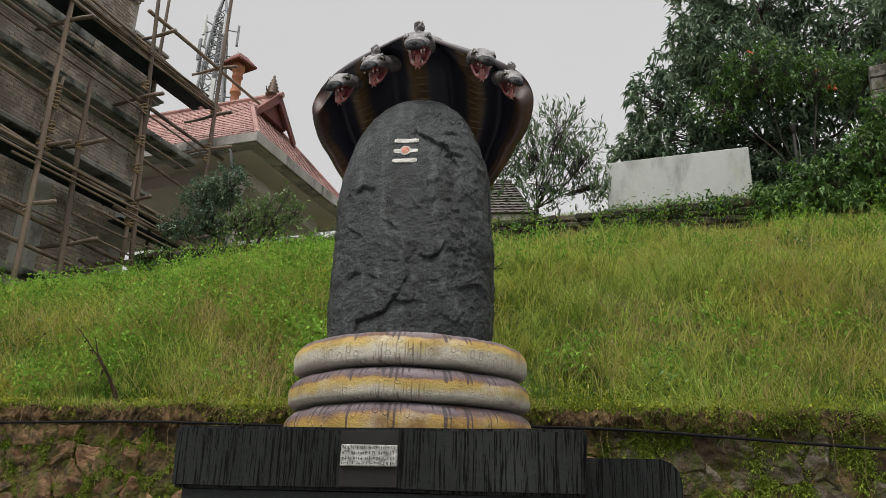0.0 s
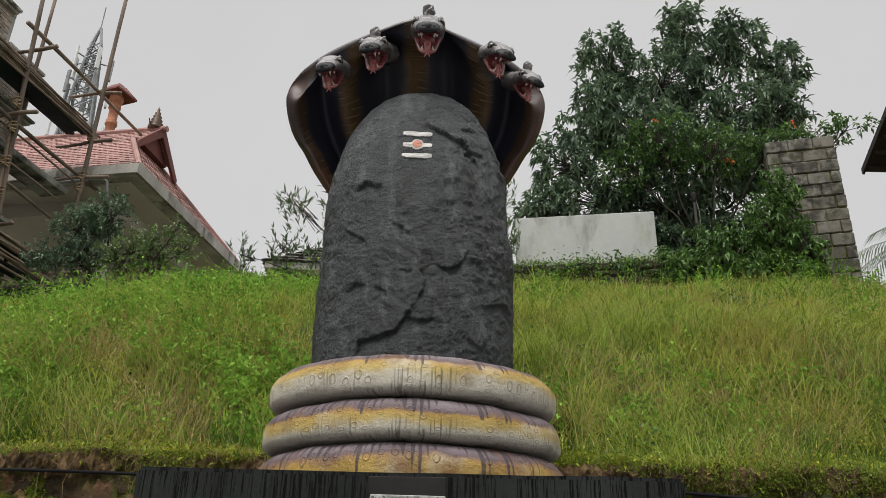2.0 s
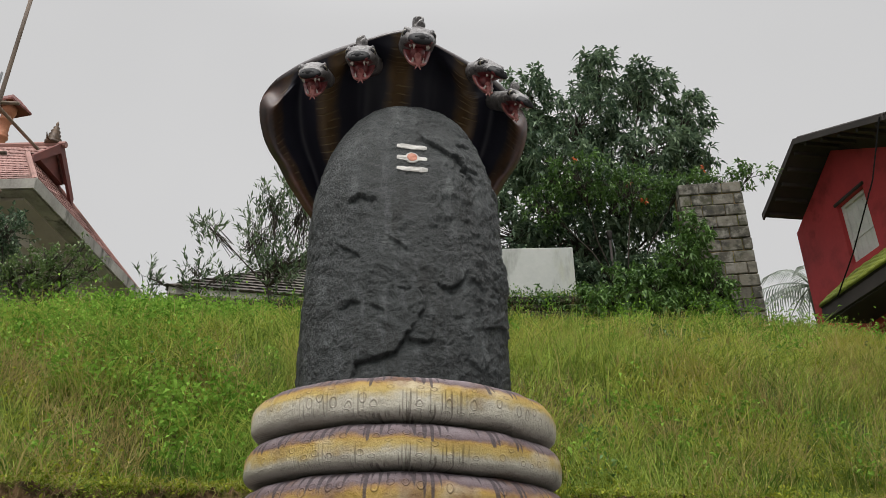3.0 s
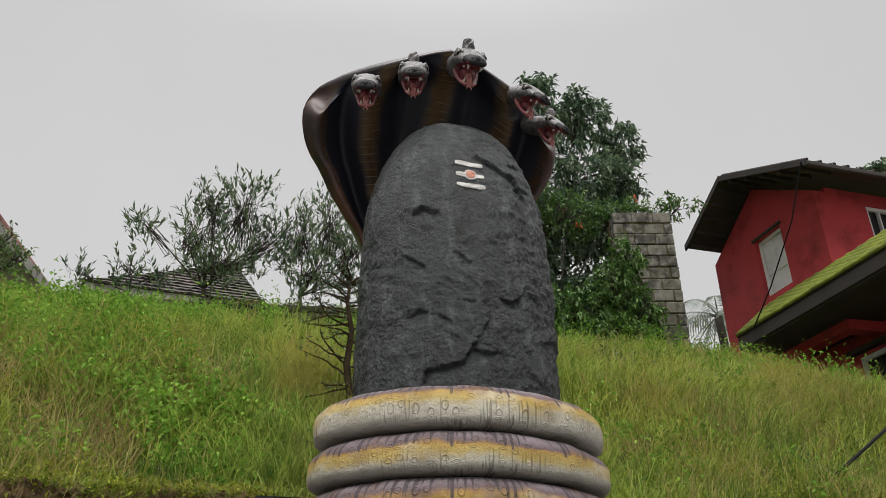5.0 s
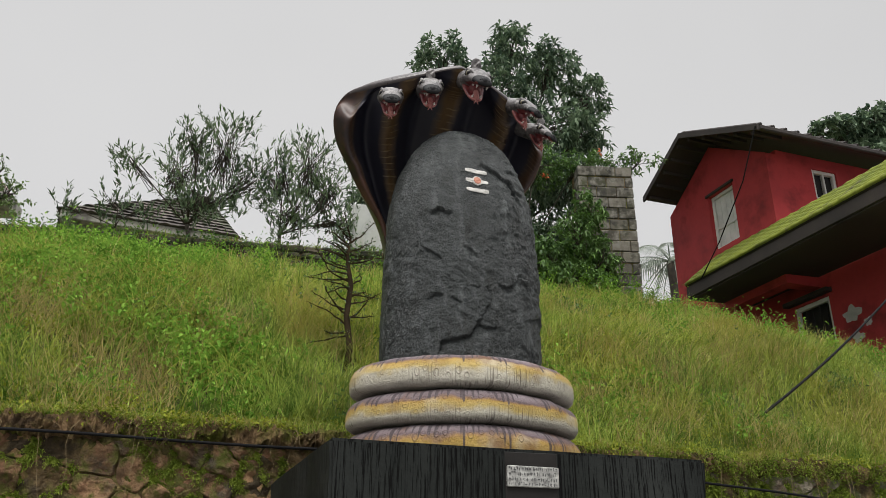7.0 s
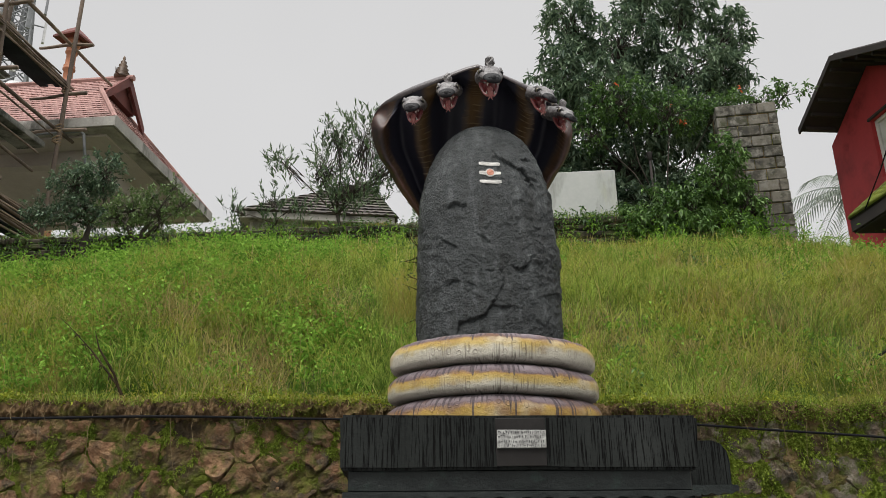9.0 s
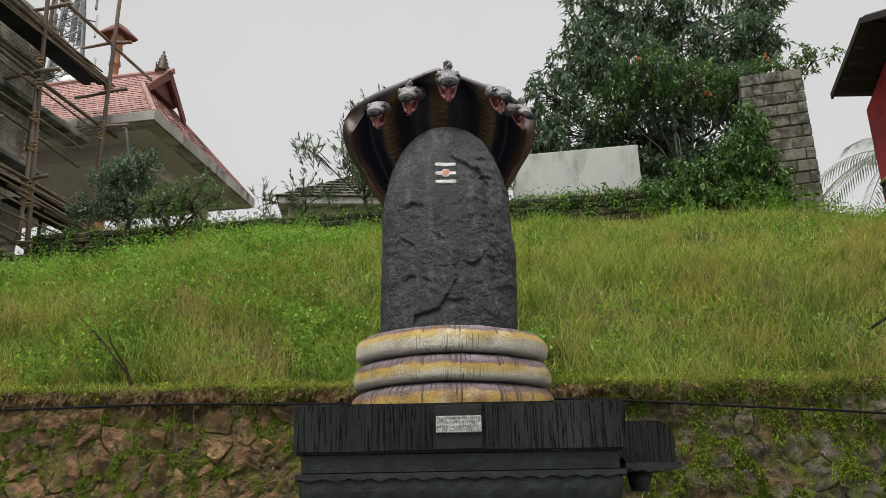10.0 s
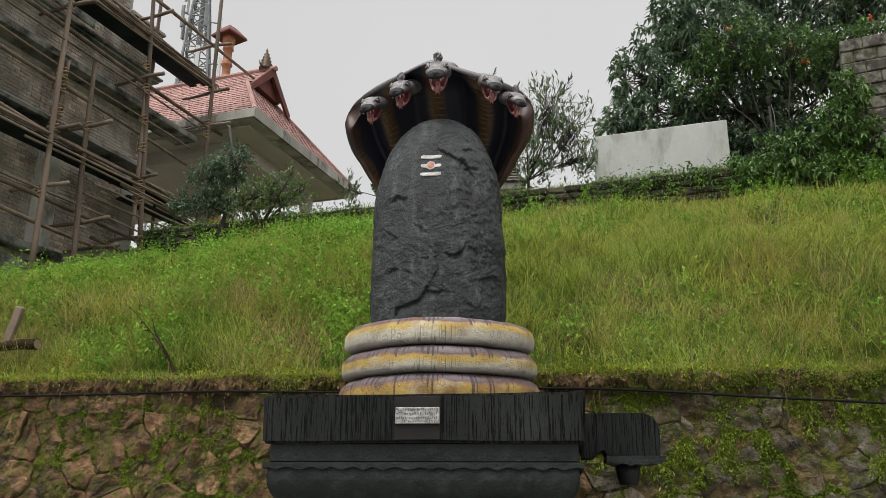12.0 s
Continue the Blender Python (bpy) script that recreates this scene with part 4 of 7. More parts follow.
    for hx, hy, hz, yaw, sc, crest in HEADS:
        a = radians(yaw)
        ax = Vector((math.sin(a), -math.cos(a), -0.60)).normalized()
        sd = ax.cross(Vector((0, 0, 1))).normalized()
        up = sd.cross(ax).normalized()
        o = Vector((CX + hx, hy, hz)) - ax * 0.10 * sc

        def pt(s, h, w=0.0):
            return o + ax * s * sc + up * h * sc + sd * w * sc
        # neck and skull with the upper jaw
        secs = [(-0.36, 0.0, 0.105, 0.030, 0.05), (-0.27, 0.018, 0.098, 0.048, 0.06), (-0.19, 0.020, 0.080, 0.055, 0.055), (-0.09, 0.008, 0.072, 0.055, 0.052), (-0.02, 0.008, 0.074, 0.060, 0.055), (0.04, 0.016, 0.076, 0.056, 0.040),
                (0.085, 0.012, 0.064, 0.044, 0.026), (0.125, 0.002, 0.053, 0.028, 0.022), (0.160, -0.008, 0.047, 0.022, 0.020), (0.178, -0.013, 0.039, 0.015, 0.014), (0.184, -0.016, 0.022, 0.007, 0.007)]
        loft(o, ax, up, [tuple(c * sc for c in q) for q in secs],
             lambda c, nrm: 5 if ((c - o).dot(up) < -0.012 * sc and 0.05 * sc < (c - o).dot(ax) < 0.17 * sc) else (4 if (c - o).dot(ax) > 0.118 * sc else (2 if (c - o).dot(ax) < -0.16 * sc else 3)))
        # lower jaw swung open
        ja = radians(-41)
        jax = (ax * math.cos(ja) + up * math.sin(ja)).normalized()
        jup = (up * math.cos(ja) - ax * math.sin(ja)).normalized()
        jo = pt(0.025, -0.030)
        jsec = [(-0.05, 0.0, 0.060, 0.020, 0.035), (0.0, -0.004, 0.058, 0.012, 0.034), (0.04, -0.006, 0.048, 0.006, 0.028), (0.07, -0.004, 0.040, 0.006, 0.022), (0.092, 0.0, 0.029, 0.006, 0.016), (0.100, 0.002, 0.013, 0.004, 0.006)]
        loft(jo, jax, jup, [tuple(c * sc for c in q) for q in jsec], lambda c, nrm: (7 if (c - jo).dot(jax) > 0.060 * sc else 5) if (c - jo).dot(jup) > -0.004 * sc else (7 if (c - jo).dot(jup) > -0.013 * sc else 3), 14)
        # throat
        ball(pt(0.045, -0.040), 0.034 * sc, 5)
        # fangs
        for s, h, w, ln, dn in ((0.148, -0.020, 0.027, 0.020, -1), (0.148, -0.020, -0.027, 0.020, -1), (0.115, -0.02, 0.038, 0.010, -1), (0.115, -0.02, -0.038, 0.010, -1)):
            b0 = pt(s, h, w)
            _, fs = tube(bm, [b0, b0 - up * ln * 0.5 * sc - ax * 0.002, b0 - up * ln * sc - ax * 0.008 * sc], [0.0065 * sc, 0.005 * sc, 0.001], 6)
            for f in fs:
                f.material_index = 6
        for w in (0.022, -0.022):
            b0 = jo + jax * 0.082 * sc + jup * 0.004 * sc + sd * w * sc
            _, fs = tube(bm, [b0, b0 + jup * 0.02 * sc], [0.006 * sc, 0.001], 6)
            for f in fs:
                f.material_index = 6
        # forked tongue
        t0 = jo + jax * 0.03 * sc + jup * 0.012 * sc
        t1 = jo + jax * 0.085 * sc + jup * 0.012 * sc
        t2 = jo + jax * 0.098 * sc + jup * 0.002 * sc
        _, fs = tube(bm, [t0, t1, t2], [0.016 * sc, 0.013 * sc, 0.008 * sc], 8)
        tf = list(fs)
        for w in (0.012, -0.012):
            _, fs = tube(bm, [t2, t2 + jax * 0.012 * sc - up * 0.014 * sc + sd * w * sc], [0.005 * sc, 0.0015], 6)
            tf += list(fs)
        for f in tf:
            f.material_index = 7
        # eyes under brow ridges
        for w in (1, -1):
            ball(pt(0.056, 0.032, 0.048 * w), 0.0255 * sc, 4)
            ball(pt(0.063, 0.033, 0.0515 * w), 0.0205 * sc, 8)
            ball(pt(0.072, 0.033, 0.0550 * w), 0.0140 * sc, 4)
            _, fs = tube(bm, [pt(0.005, 0.046, 0.056 * w), pt(0.045, 0.056, 0.055 * w), pt(0.080, 0.046, 0.048 * w), pt(0.10, 0.030, 0.042 * w)],
                         [0.005 * sc, 0.010 * sc, 0.009 * sc, 0.004 * sc], 8)
            for f in fs:
                f.material_index, f.smooth = 3, True
            ball(pt(0.168, 0.002, 0.022 * w), 0.008 * sc, 4)
        ball(pt(0.158, -0.004), 0.025 * sc, 4)
        # small bud-shaped crest
        if crest:
            base = pt(0.01, 0.066)
            prof = [(0.018, -0.012), (0.020, 0.004), (0.026, 0.018), (0.028, 0.030), (0.025, 0.040), (0.019, 0.050), (0.010, 0.057), (0.002, 0.063)]
            loops = []
            for r, h in prof:
                loops.append([base + (Vector((1, 0, 0)) * math.cos(2 * math.pi * j / 12) + Vector((0, 1, 0)) * math.sin(2 * math.pi * j / 12))
                              * r * sc * (1 + 0.35 * noise.noise(Vector((j * 1.7, h * 90, hx * 9)))) + Vector((0, 0, 1.15 * h * sc)) for j in range(12)])
            _, fs = rings(bm, loops)
            for f in fs:
                f.material_index = 3
    ob = new("serpent_statue", finish(bm, "serpent_statue", [COIL, HOODFRONT, HOODBACK, HEADGREY, GLOSSBLACK, MOUTH, FANG, TONGUE, EYE_W]))
    tagged(ob, "painted five-headed hooded serpent statue coiled round a dark stone", "statue")


build_serpent()


# ---- retaining wall of rubble ----
WALL_Y = 1.99
JOINTS = []


def clip_cell(poly, p, q):
    """The part of poly nearer to p than to q."""
    mx, mz = (p[0] + q[0]) / 2, (p[1] + q[1]) / 2
    nx, nz = q[0] - p[0], q[1] - p[1]
    out = []
    for a, b in zip(poly, poly[1:] + poly[:1]):
        da = (a[0] - mx) * nx + (a[1] - mz) * nz
        db = (b[0] - mx) * nx + (b[1] - mz) * nz
        if da <= 0:
            out.append(a)
        if da * db < 0:
            s = da / (da - db)
            out.append((a[0] + s * (b[0] - a[0]), a[1] + s * (b[1] - a[1])))
    return out


def stone_bm(bm, poly, y_face, depth, rr):
    """One rough stone: a polygon drawn in from its joint, with a broken, bulging face."""
    cx, cz = sum(p[0] for p in poly) / len(poly), sum(p[1] for p in poly) / len(poly)
    pts = []
    for a, b in zip(poly, poly[1:] + poly[:1]):
        if math.hypot(b[0] - a[0], b[1] - a[1]) < 0.03:
            continue
        for f in (0.12, 0.37, 0.63, 0.88):
            pts.append((a[0] * (1 - f) + b[0] * f, a[1] * (1 - f) + b[1] * f))
    if len(pts) < 6:
        return
    out = depth * rr.uniform(0.55, 1.1)
    tx, tz = rr.uniform(-0.10, 0.10), rr.uniform(-0.12, 0.12)
    fill = rr.uniform(0.93, 1.0)
    loops = []
    for f, y in ((0.97, 0.06), (0.985, -out * 0.55), (0.96, -out * 0.9), (0.90, -out), (0.66, -out), (0.34, -out * rr.uniform(0.95, 1.1))):
        lp = []
        for x, z in pts:
            q = Vector((cx + (x - cx) * f * fill, y_face + y, cz + (z - cz) * f * fill))
            q.y += ((x - cx) * tx + (z - cz) * tz) * min(1, -y / max(out, 0.01) + 0.0)
            q += Vector((noise.noise(q * 8), noise.noise(q * 9 + Vector((4, 0, 0))) * 1.2, noise.noise(q * 8 + Vector((0, 0, 7))))) * 0.030
            q += Vector((noise.noise(q * 27), noise.noise(q * 24 + Vector((4, 0, 0))) * 1.3, noise.noise(q * 27 + Vector((0, 0, 7))))) * 0.013
            lp.append(q)
        loops.append(lp)
    rings(bm, loops)
    bmesh.ops.recalc_face_normals(bm, faces=bm.faces[:])


def build_retaining_wall():
    bm = boxed(-14, 14, WALL_Y + 0.02, WALL_Y + 0.12, 0, 2.36)
    # packed earth between the stones
    nx, nz = 620, 84
    grid = []
    for k in range(nz + 1):
        row = []
        for i in range(nx + 1):
            q = Vector((-5.4 + 10.4 * i / nx, WALL_Y - 0.046, 1.20 + 1.16 * k / nz))
            q.y += noise.noise(q * 5) * 0.020 + noise.noise(q * 19) * 0.018 + noise.noise(q * 45) * 0.010
            row.append(bm.verts.new(q))
        grid.append(row)
    for a, b in zip(grid, grid[1:]):
        for i in range(nx):
            bm.faces.new((a[i], a[i + 1], b[i + 1], b[i]))
    wall = new("wall_retaining", finish(bm, "wall_retaining", MORTAR))
    tagged(wall, "mossy rubble retaining wall of brown stones", "wall", kind="structure")
    rr = random.Random(11)
    pts = []
    row, z = 0, 0.1
    while z < 2.32:
        x = -7.2 + (row % 2) * 0.15
        while x < 7.2:
            w = rr.choice((0.14, 0.20, 0.28, 0.34, 0.42)) if z < 2.1 else rr.choice((0.12, 0.16, 0.22, 0.3))
            pts.append((x + w / 2 + rr.uniform(-0.04, 0.04), z + rr.uniform(-0.09, 0.09)))
            x += w
        z += 0.235 if z < 1.9 else 0.17
        row += 1
    rest = bmesh.new()
    for p in pts:
        poly = [(p[0] - 0.45, max(p[1] - 0.4, 0.0)), (p[0] + 0.45, max(p[1] - 0.4, 0.0)), (p[0] + 0.45, min(p[1] + 0.4, 2.36)), (p[0] - 0.45, min(p[1] + 0.4, 2.36))]
        for q in pts:
            if q is not p and abs(q[0] - p[0]) < 0.9 and abs(q[1] - p[1]) < 0.8:
                poly = clip_cell(poly, p, q)
                if len(poly) < 3:
                    break
        if len(poly) < 3:
            continue
        for a, b in zip(poly, poly[1:] + poly[:1]):
            JOINTS.extend((a[0] + (b[0] - a[0]) * f, a[1] + (b[1] - a[1]) * f) for f in (0.1, 0.5))
        if p[1] > 1.48 and -4.9 < p[0] < 4.2:
            bm = bmesh.new()
            stone_bm(bm, poly, WALL_Y, 0.062, rr)
            part("stone", bm, RUBBLE if p[0] < 0.8 else RUBBLE_GREY, wall)
        else:
            one = bmesh.new()
            stone_bm(one, poly, WALL_Y, 0.065, rr)
            me = bpy.data.meshes.new("tmp")
            one.to_mesh(me)
            one.free()
            rest.from_mesh(me)
            bpy.data.meshes.remove(me)
    ob = part("stones", rest, RUBBLE, wall)
    ob["kind"] = "stuff"
    # crumbling earth lip on top
    bm = bmesh.new()
    n = 2000
    loops = []
    for i in range(n + 1):
        x = -9 + 18 * i / n
        f = noise.noise(Vector((x * 1.3, 0, 0))) * 0.04 + noise.noise(Vector((x * 6, 3, 0))) * 0.03
        g = noise.noise(Vector((x * 2.1, 7, 0))) * 0.03 + noise.noise(Vector((x * 9, 5, 0))) * 0.02
        prof = [(0.14, 0.0), (-0.02, 0.0), (-0.06 + f, 0.006), (-0.085 + f, 0.03 + 0.3 * g), (-0.088 + f, 0.065 + 0.6 * g), (-0.085 + f, 0.095 + g), (-0.055 + f, 0.118 + g), (0.02, 0.13 + g), (0.14, 0.13), (0.30, 0.08)]
        lp = []
        for k, (a, b) in enumerate(prof):
            q = Vector((x, WALL_Y + a, 2.345 + b))
            if 1 < k < 8:
                q += Vector((0, noise.noise(q * 14), noise.noise(q * 12 + Vector((5, 0, 0))))) * 0.036
                q += Vector((0, noise.noise(q * 41), noise.noise(q * 37 + Vector((5, 0, 0))))) * 0.030
                q += Vector((0, noise.noise(q * 95), noise.noise(q * 90 + Vector((5, 0, 0))))) * 0.014
            lp.append(q)
        loops.append(lp)
    rings(bm, loops)
    bmesh.ops.recalc_face_normals(bm, faces=bm.faces[:])
    lip = new("earth_lip", finish(bm, "earth_lip", SOIL))
    tagged(lip, "crumbling brown earth edge with roots above a stone wall", "earth", kind="structure")


build_retaining_wall()


def build_cable():
    bm = bmesh.new()
    pts = []
    for i in range(120):
        x = -6 + 12 * i / 119
        z = 2.40 if x < 0 else 2.40 - 0.016 * x * x
        z += 0.008 * math.sin(x * 2.3) - 0.044
        pts.append((x, WALL_Y - 0.115 + 0.008 * math.sin(x * 4), z))
    tube(bm, pts, 0.0085, 8)
    t = new("cable", finish(bm, "cable", CABLE, True))
    tagged(t, "black plastic pipe strung along the top of a stone wall", "pipe")


build_cable()

# ---- terrace edge: low mossy wall, white wall, block pillar ----


def build_terrace_wall():
    wall = new("wall_terrace", finish(boxed(-8.2, 5.9, 0.0, 0.35, -0.6, 0.52, bevel=0.02), "wall_terrace", MORTAR))
    wall.matrix_world = pose(0, crest_y(0), 6.36, 0, 0, -9)
    tagged(wall, "low mossy dry-stone wall at the top of a bank", "wall", kind="structure")
    rr = random.Random(21)
    z = -0.42
    while z < 0.50:
        x = -8.1
        h = rr.uniform(0.10, 0.16)
        while x < 5.8:
            w = rr.uniform(0.18, 0.45)
            bm = boxed(x + 0.008, x + w - 0.008, -0.04 - rr.uniform(0, 0.05), 0.1, z + 0.006, z + h - 0.006, bevel=0.028, jitter=0.022)
            part("stone", bm, MOSSSTONE, wall)
            x += w
        z += h
    return wall


build_terrace_wall()


def build_white_wall():
    t = thing("white_wall", "low white rendered garden wall with grey stains", "wall", pose(1.35, 9.95, 6.2, 0, 0, -10), kind="structure")
    bm = boxed(0, 2.34, 0, 0.15, 0, 1.755, bevel=0.012)
    part("render_face", bm, WHITEWALL, t)


build_white_wall()


def build_block_pillar():
    t = thing("block_pier", "broad pier of grey weathered concrete blocks", "pier", pose(5.55, 9.17, 6.2, 0, 0, -16))
    rr = random.Random(31)
    part("mortar_core", boxed(0.03, 1.05, 0.03, 0.60, 0, 2.90), MORTAR, t)
    h = 0.225
    for row in range(13):
        edges = [0.0, 0.36, 0.74, 1.08] if row % 2 == 0 else [0.0, 0.20, 0.56, 0.92, 1.08]
        for a, b in zip(edges, edges[1:]):
            j = rr.uniform(-0.012, 0.012)
            part("block", boxed(a + 0.007, b - 0.007, j, 0.35, row * h + 0.007, row * h + h - 0.007, bevel=0.014, jitter=0.006), BLOCK, t)
        part("block", boxed(0.99, 1.085 + rr.uniform(-0.008, 0.008), 0.36, 0.63, row * h + 0.006, row * h + h - 0.006, bevel=0.014, jitter=0.006), BLOCK, t)


build_block_pillar()


# ---- red house ----
def wall_with_holes(bm, u0, u1, z0, z1, holes, y0=0.0, y1=0.22):
    """A wall in the local xz plane with square openings cut through its thickness."""
    us = sorted({u0, u1, *[h[0] for h in holes], *[h[1] for h in holes]})
    zs = sorted({z0, z1, *[h[2] for h in holes], *[h[3] for h in holes]})
    def solid(i, j):
        if not (0 <= i < len(us) - 1 and 0 <= j < len(zs) - 1):
            return False
        cu, cz = (us[i] + us[i + 1]) / 2, (zs[j] + zs[j + 1]) / 2
        return not any(h[0] < cu < h[1] and h[2] < cz < h[3] for h in holes)
    def quad(*p):
        bm.faces.new([bm.verts.new(q) for q in p])
    for i in range(len(us) - 1):
        for j in range(len(zs) - 1):
            if not solid(i, j):
                continue
            a, b, c, d = us[i], us[i + 1], zs[j], zs[j + 1]
            quad((a, y0, c), (b, y0, c), (b, y0, d), (a, y0, d))
            quad((b, y1, c), (a, y1, c), (a, y1, d), (b, y1, d))
            if not solid(i - 1, j):
                quad((a, y1, c), (a, y0, c), (a, y0, d), (a, y1, d))
            if not solid(i + 1, j):
                quad((b, y0, c), (b, y1, c), (b, y1, d), (b, y0, d))
            if not solid(i, j - 1):
                quad((a, y1, c), (b, y1, c), (b, y0, c), (a, y0, c))
            if not solid(i, j + 1):
                quad((a, y0, d), (b, y0, d), (b, y1, d), (a, y1, d))
    bmesh.ops.remove_doubles(bm, verts=bm.verts[:], dist=0.0005)


def window_unit(parent, u0, u1, z0, z1, y=0.06, panes=2, blind=False, label=""):
    """A painted frame with mullions, panes behind, and a sill."""
    w = part("window", boxed(u0, u1, y + 0.05, y + 0.07, z0, z1), DARKIN if not blind else WINWHITE, parent, label)
    for a, b, c, d in ((u0, u0 + 0.06, z0, z1), (u1 - 0.06, u1, z0, z1), (u0 + 0.06, u1 - 0.06, z1 - 0.06, z1), (u0 + 0.06, u1 - 0.06, z0, z0 + 0.06)):
        part("frame", boxed(a, b, y, y + 0.048, c, d, bevel=0.006), WINWHITE, w)
    for k in range(1, panes):
        u = u0 + (u1 - u0) * k / panes
        part("mullion", boxed(u - 0.02, u + 0.02, y + 0.01, y + 0.045, z0 + 0.06, z1 - 0.06), WINWHITE, w)
    for k in (0.38, 0.66):
        z = z0 + (z1 - z0) * k
        part("rail", boxed(u0 + 0.06, u1 - 0.06, y + 0.022, y + 0.047, z - 0.012, z + 0.012), WINWHITE, w)
    return w


def slab_between(bm, a, b, c, d, thick):
    """A flat slab on four corners, given thickness downwards."""
    top = [Vector(p) for p in (a, b, c, d)]
    nrm = (top[1] - top[0]).cross(top[3] - top[0]).normalized()
    if nrm.z < 0:
        nrm = -nrm
    rings(bm, [[p - nrm * thick for p in top], top])
    bmesh.ops.recalc_face_normals(bm, faces=bm.faces[:])


def build_red_house():
    h = thing("red_house", "red limewashed two-storey house with dark gable roof", "house", Matrix.Translation((8.80, 0, 4.4)))
    # local x runs into the house, local y along the gable wall

    def turned(bm):
        """From wall coordinates (along, depth, height) to the house: along runs to local y, depth to local x."""
        for q in bm.verts:
            u, d, z = q.co
            q.co = Vector((d, u, z))
        bmesh.ops.reverse_faces(bm, faces=bm.faces[:])
        return bm
    y0, y1 = 7.70, 10.82
    bm = bmesh.new()
    wall_with_holes(bm, y0, y1, 2.2, 4.85, [(8.71, 9.48, 3.50, 4.70)], 0, 0.25)
    part("gable_wall", turned(bm), REDWALL, h)
    bm = bmesh.new()
    rings(bm, [[Vector((x, y0, 4.85)), Vector((x, y1, 4.85)), Vector((x, 9.25, 5.80))] for x in (0, 0.25)])
    bmesh.ops.recalc_face_normals(bm, faces=bm.faces[:])
    part("gable_top", bm, REDWALL, h)
    # shuttered window
    sh = part("window", boxed(0.14, 0.17, 8.71, 9.48, 3.50, 4.70), WINWHITE, h, "white-painted closed window")
    for a, b, c, d in ((8.71, 8.77, 3.5, 4.7), (9.42, 9.48, 3.5, 4.7), (8.77, 9.42, 4.63, 4.7), (8.77, 9.42, 3.5, 3.56)):
        part("frame", boxed(0.08, 0.138, a, b, c, d, bevel=0.006), WINWHITE, sh)
    for k in range(4):
        part("board", boxed(0.12, 0.142, 8.785 + k * 0.158, 8.935 + k * 0.158, 3.565, 4.625, bevel=0.004), WINWHITE, sh)
    part("rail", boxed(0.10, 0.125, 8.775, 9.415, 3.95, 4.02), WINWHITE, sh)
    part("hood_slab", boxed(-0.04, 0.06, 8.66, 9.53, 4.705, 4.76, bevel=0.008), ROOFSHEET, sh)
    # side wall round the corner
    bm = bmesh.new()
    wall_with_holes(bm, 0.25, 7.0, 2.2, 4.95, [(1.07, 1.67, 4.05, 4.70)], 7.70, 7.95)
    part("side_wall", bm, REDWALL, h)
    w2 = part("window", boxed(1.07, 1.67, 7.82, 7.84, 4.05, 4.70), DARKIN, h, "small window with a pale frame")
    for a, b, c, d in ((1.07, 1.14, 4.05, 4.7), (1.60, 1.67, 4.05, 4.7), (1.14, 1.60, 4.63, 4.7), (1.14, 1.60, 4.05, 4.11), (1.35, 1.39, 4.11, 4.63)):
        part("frame", boxed(a, b, 7.73, 7.80, c, d, bevel=0.006), WINWHITE, w2)
    # gable roof with deep overhang
    near, peak, far = (7.02, 4.92), (9.25, 5.98), (10.74, 5.17)
    bm = bmesh.new()
    slab_between(bm, (-0.68, *near), (8, *near), (8, *peak), (-0.68, *peak), 0.07)
    slab_between(bm, (-0.68, *peak), (8, *peak), (8, *far), (-0.68, *far), 0.07)
    rf = part("roof", bm, ROOFSHEET, h, "dark tiled roof with a deep overhang")
    for (ya, za), (yb, zb) in ((near, peak), (peak, far)):
        bm = bmesh.new()
        rings(bm, [[Vector((x, ya, za + 0.02)), Vector((x, yb, zb + 0.02)), Vector((x, yb, zb - 0.10)), Vector((x, ya, za - 0.10))] for x in (-0.73, -0.685)])
        bmesh.ops.recalc_face_normals(bm, faces=bm.faces[:])
        part("bargeboard", bm, ROOFSHEET, rf)
    for k in range(5):
        f = (k + 0.5) / 5
        for (ya, za), (yb, zb) in ((near, peak), (peak, far)):
            y, z = ya + (yb - ya) * f, za + (zb - za) * f - 0.135
            part("purlin", boxed(-0.66, 0.0, y - 0.03, y + 0.03, z - 0.03, z + 0.04), ROOFSHEET, rf)
    part("gutter", boxed(-0.7, 8.0, 6.95, 7.05, 4.80, 4.90, bevel=0.02), ROOFSHEET, rf)
    # ribs of the tiles seen along the upper edge
    for k in range(30):
        x = -0.65 + k * 0.28
        bm = bmesh.new()
        tube(bm, [(x, 7.0, 4.935), (x, 9.2, 5.99)], 0.035, 6)
        part("tile_rib", bm, ROOFSHEET, rf)
    # lower storey, set back under the lean-to
    bm = bmesh.new()
    wall_with_holes(bm, 3.2, 10.8, 0.0, 2.75, [(7.56, 8.42, 0.57, 2.0)], 0.75, 1.0)
    part("lower_wall", turned(bm), REDWALL, h)
    w3 = part("window", boxed(0.93, 0.95, 7.56, 8.42, 0.57, 2.0), DARKIN, h, "dark open window with a pale frame")
    for a, b, c, d in ((7.56, 7.63, 0.57, 2.0), (8.35, 8.42, 0.57, 2.0), (7.63, 8.35, 1.92, 2.0)):
        part("frame", boxed(0.78, 0.85, a, b, c, d, bevel=0.006), WINWHITE, w3)
    for k in range(4):
        part("bar", boxed(0.82, 0.84, 7.72 + 0.16 * k, 7.735 + 0.16 * k, 0.57, 1.92), DARKIN, w3)
    part("lintel", boxed(0.60, 0.748, 7.45, 8.55, 2.04, 2.12, bevel=0.01), ROOFSHEET, h)
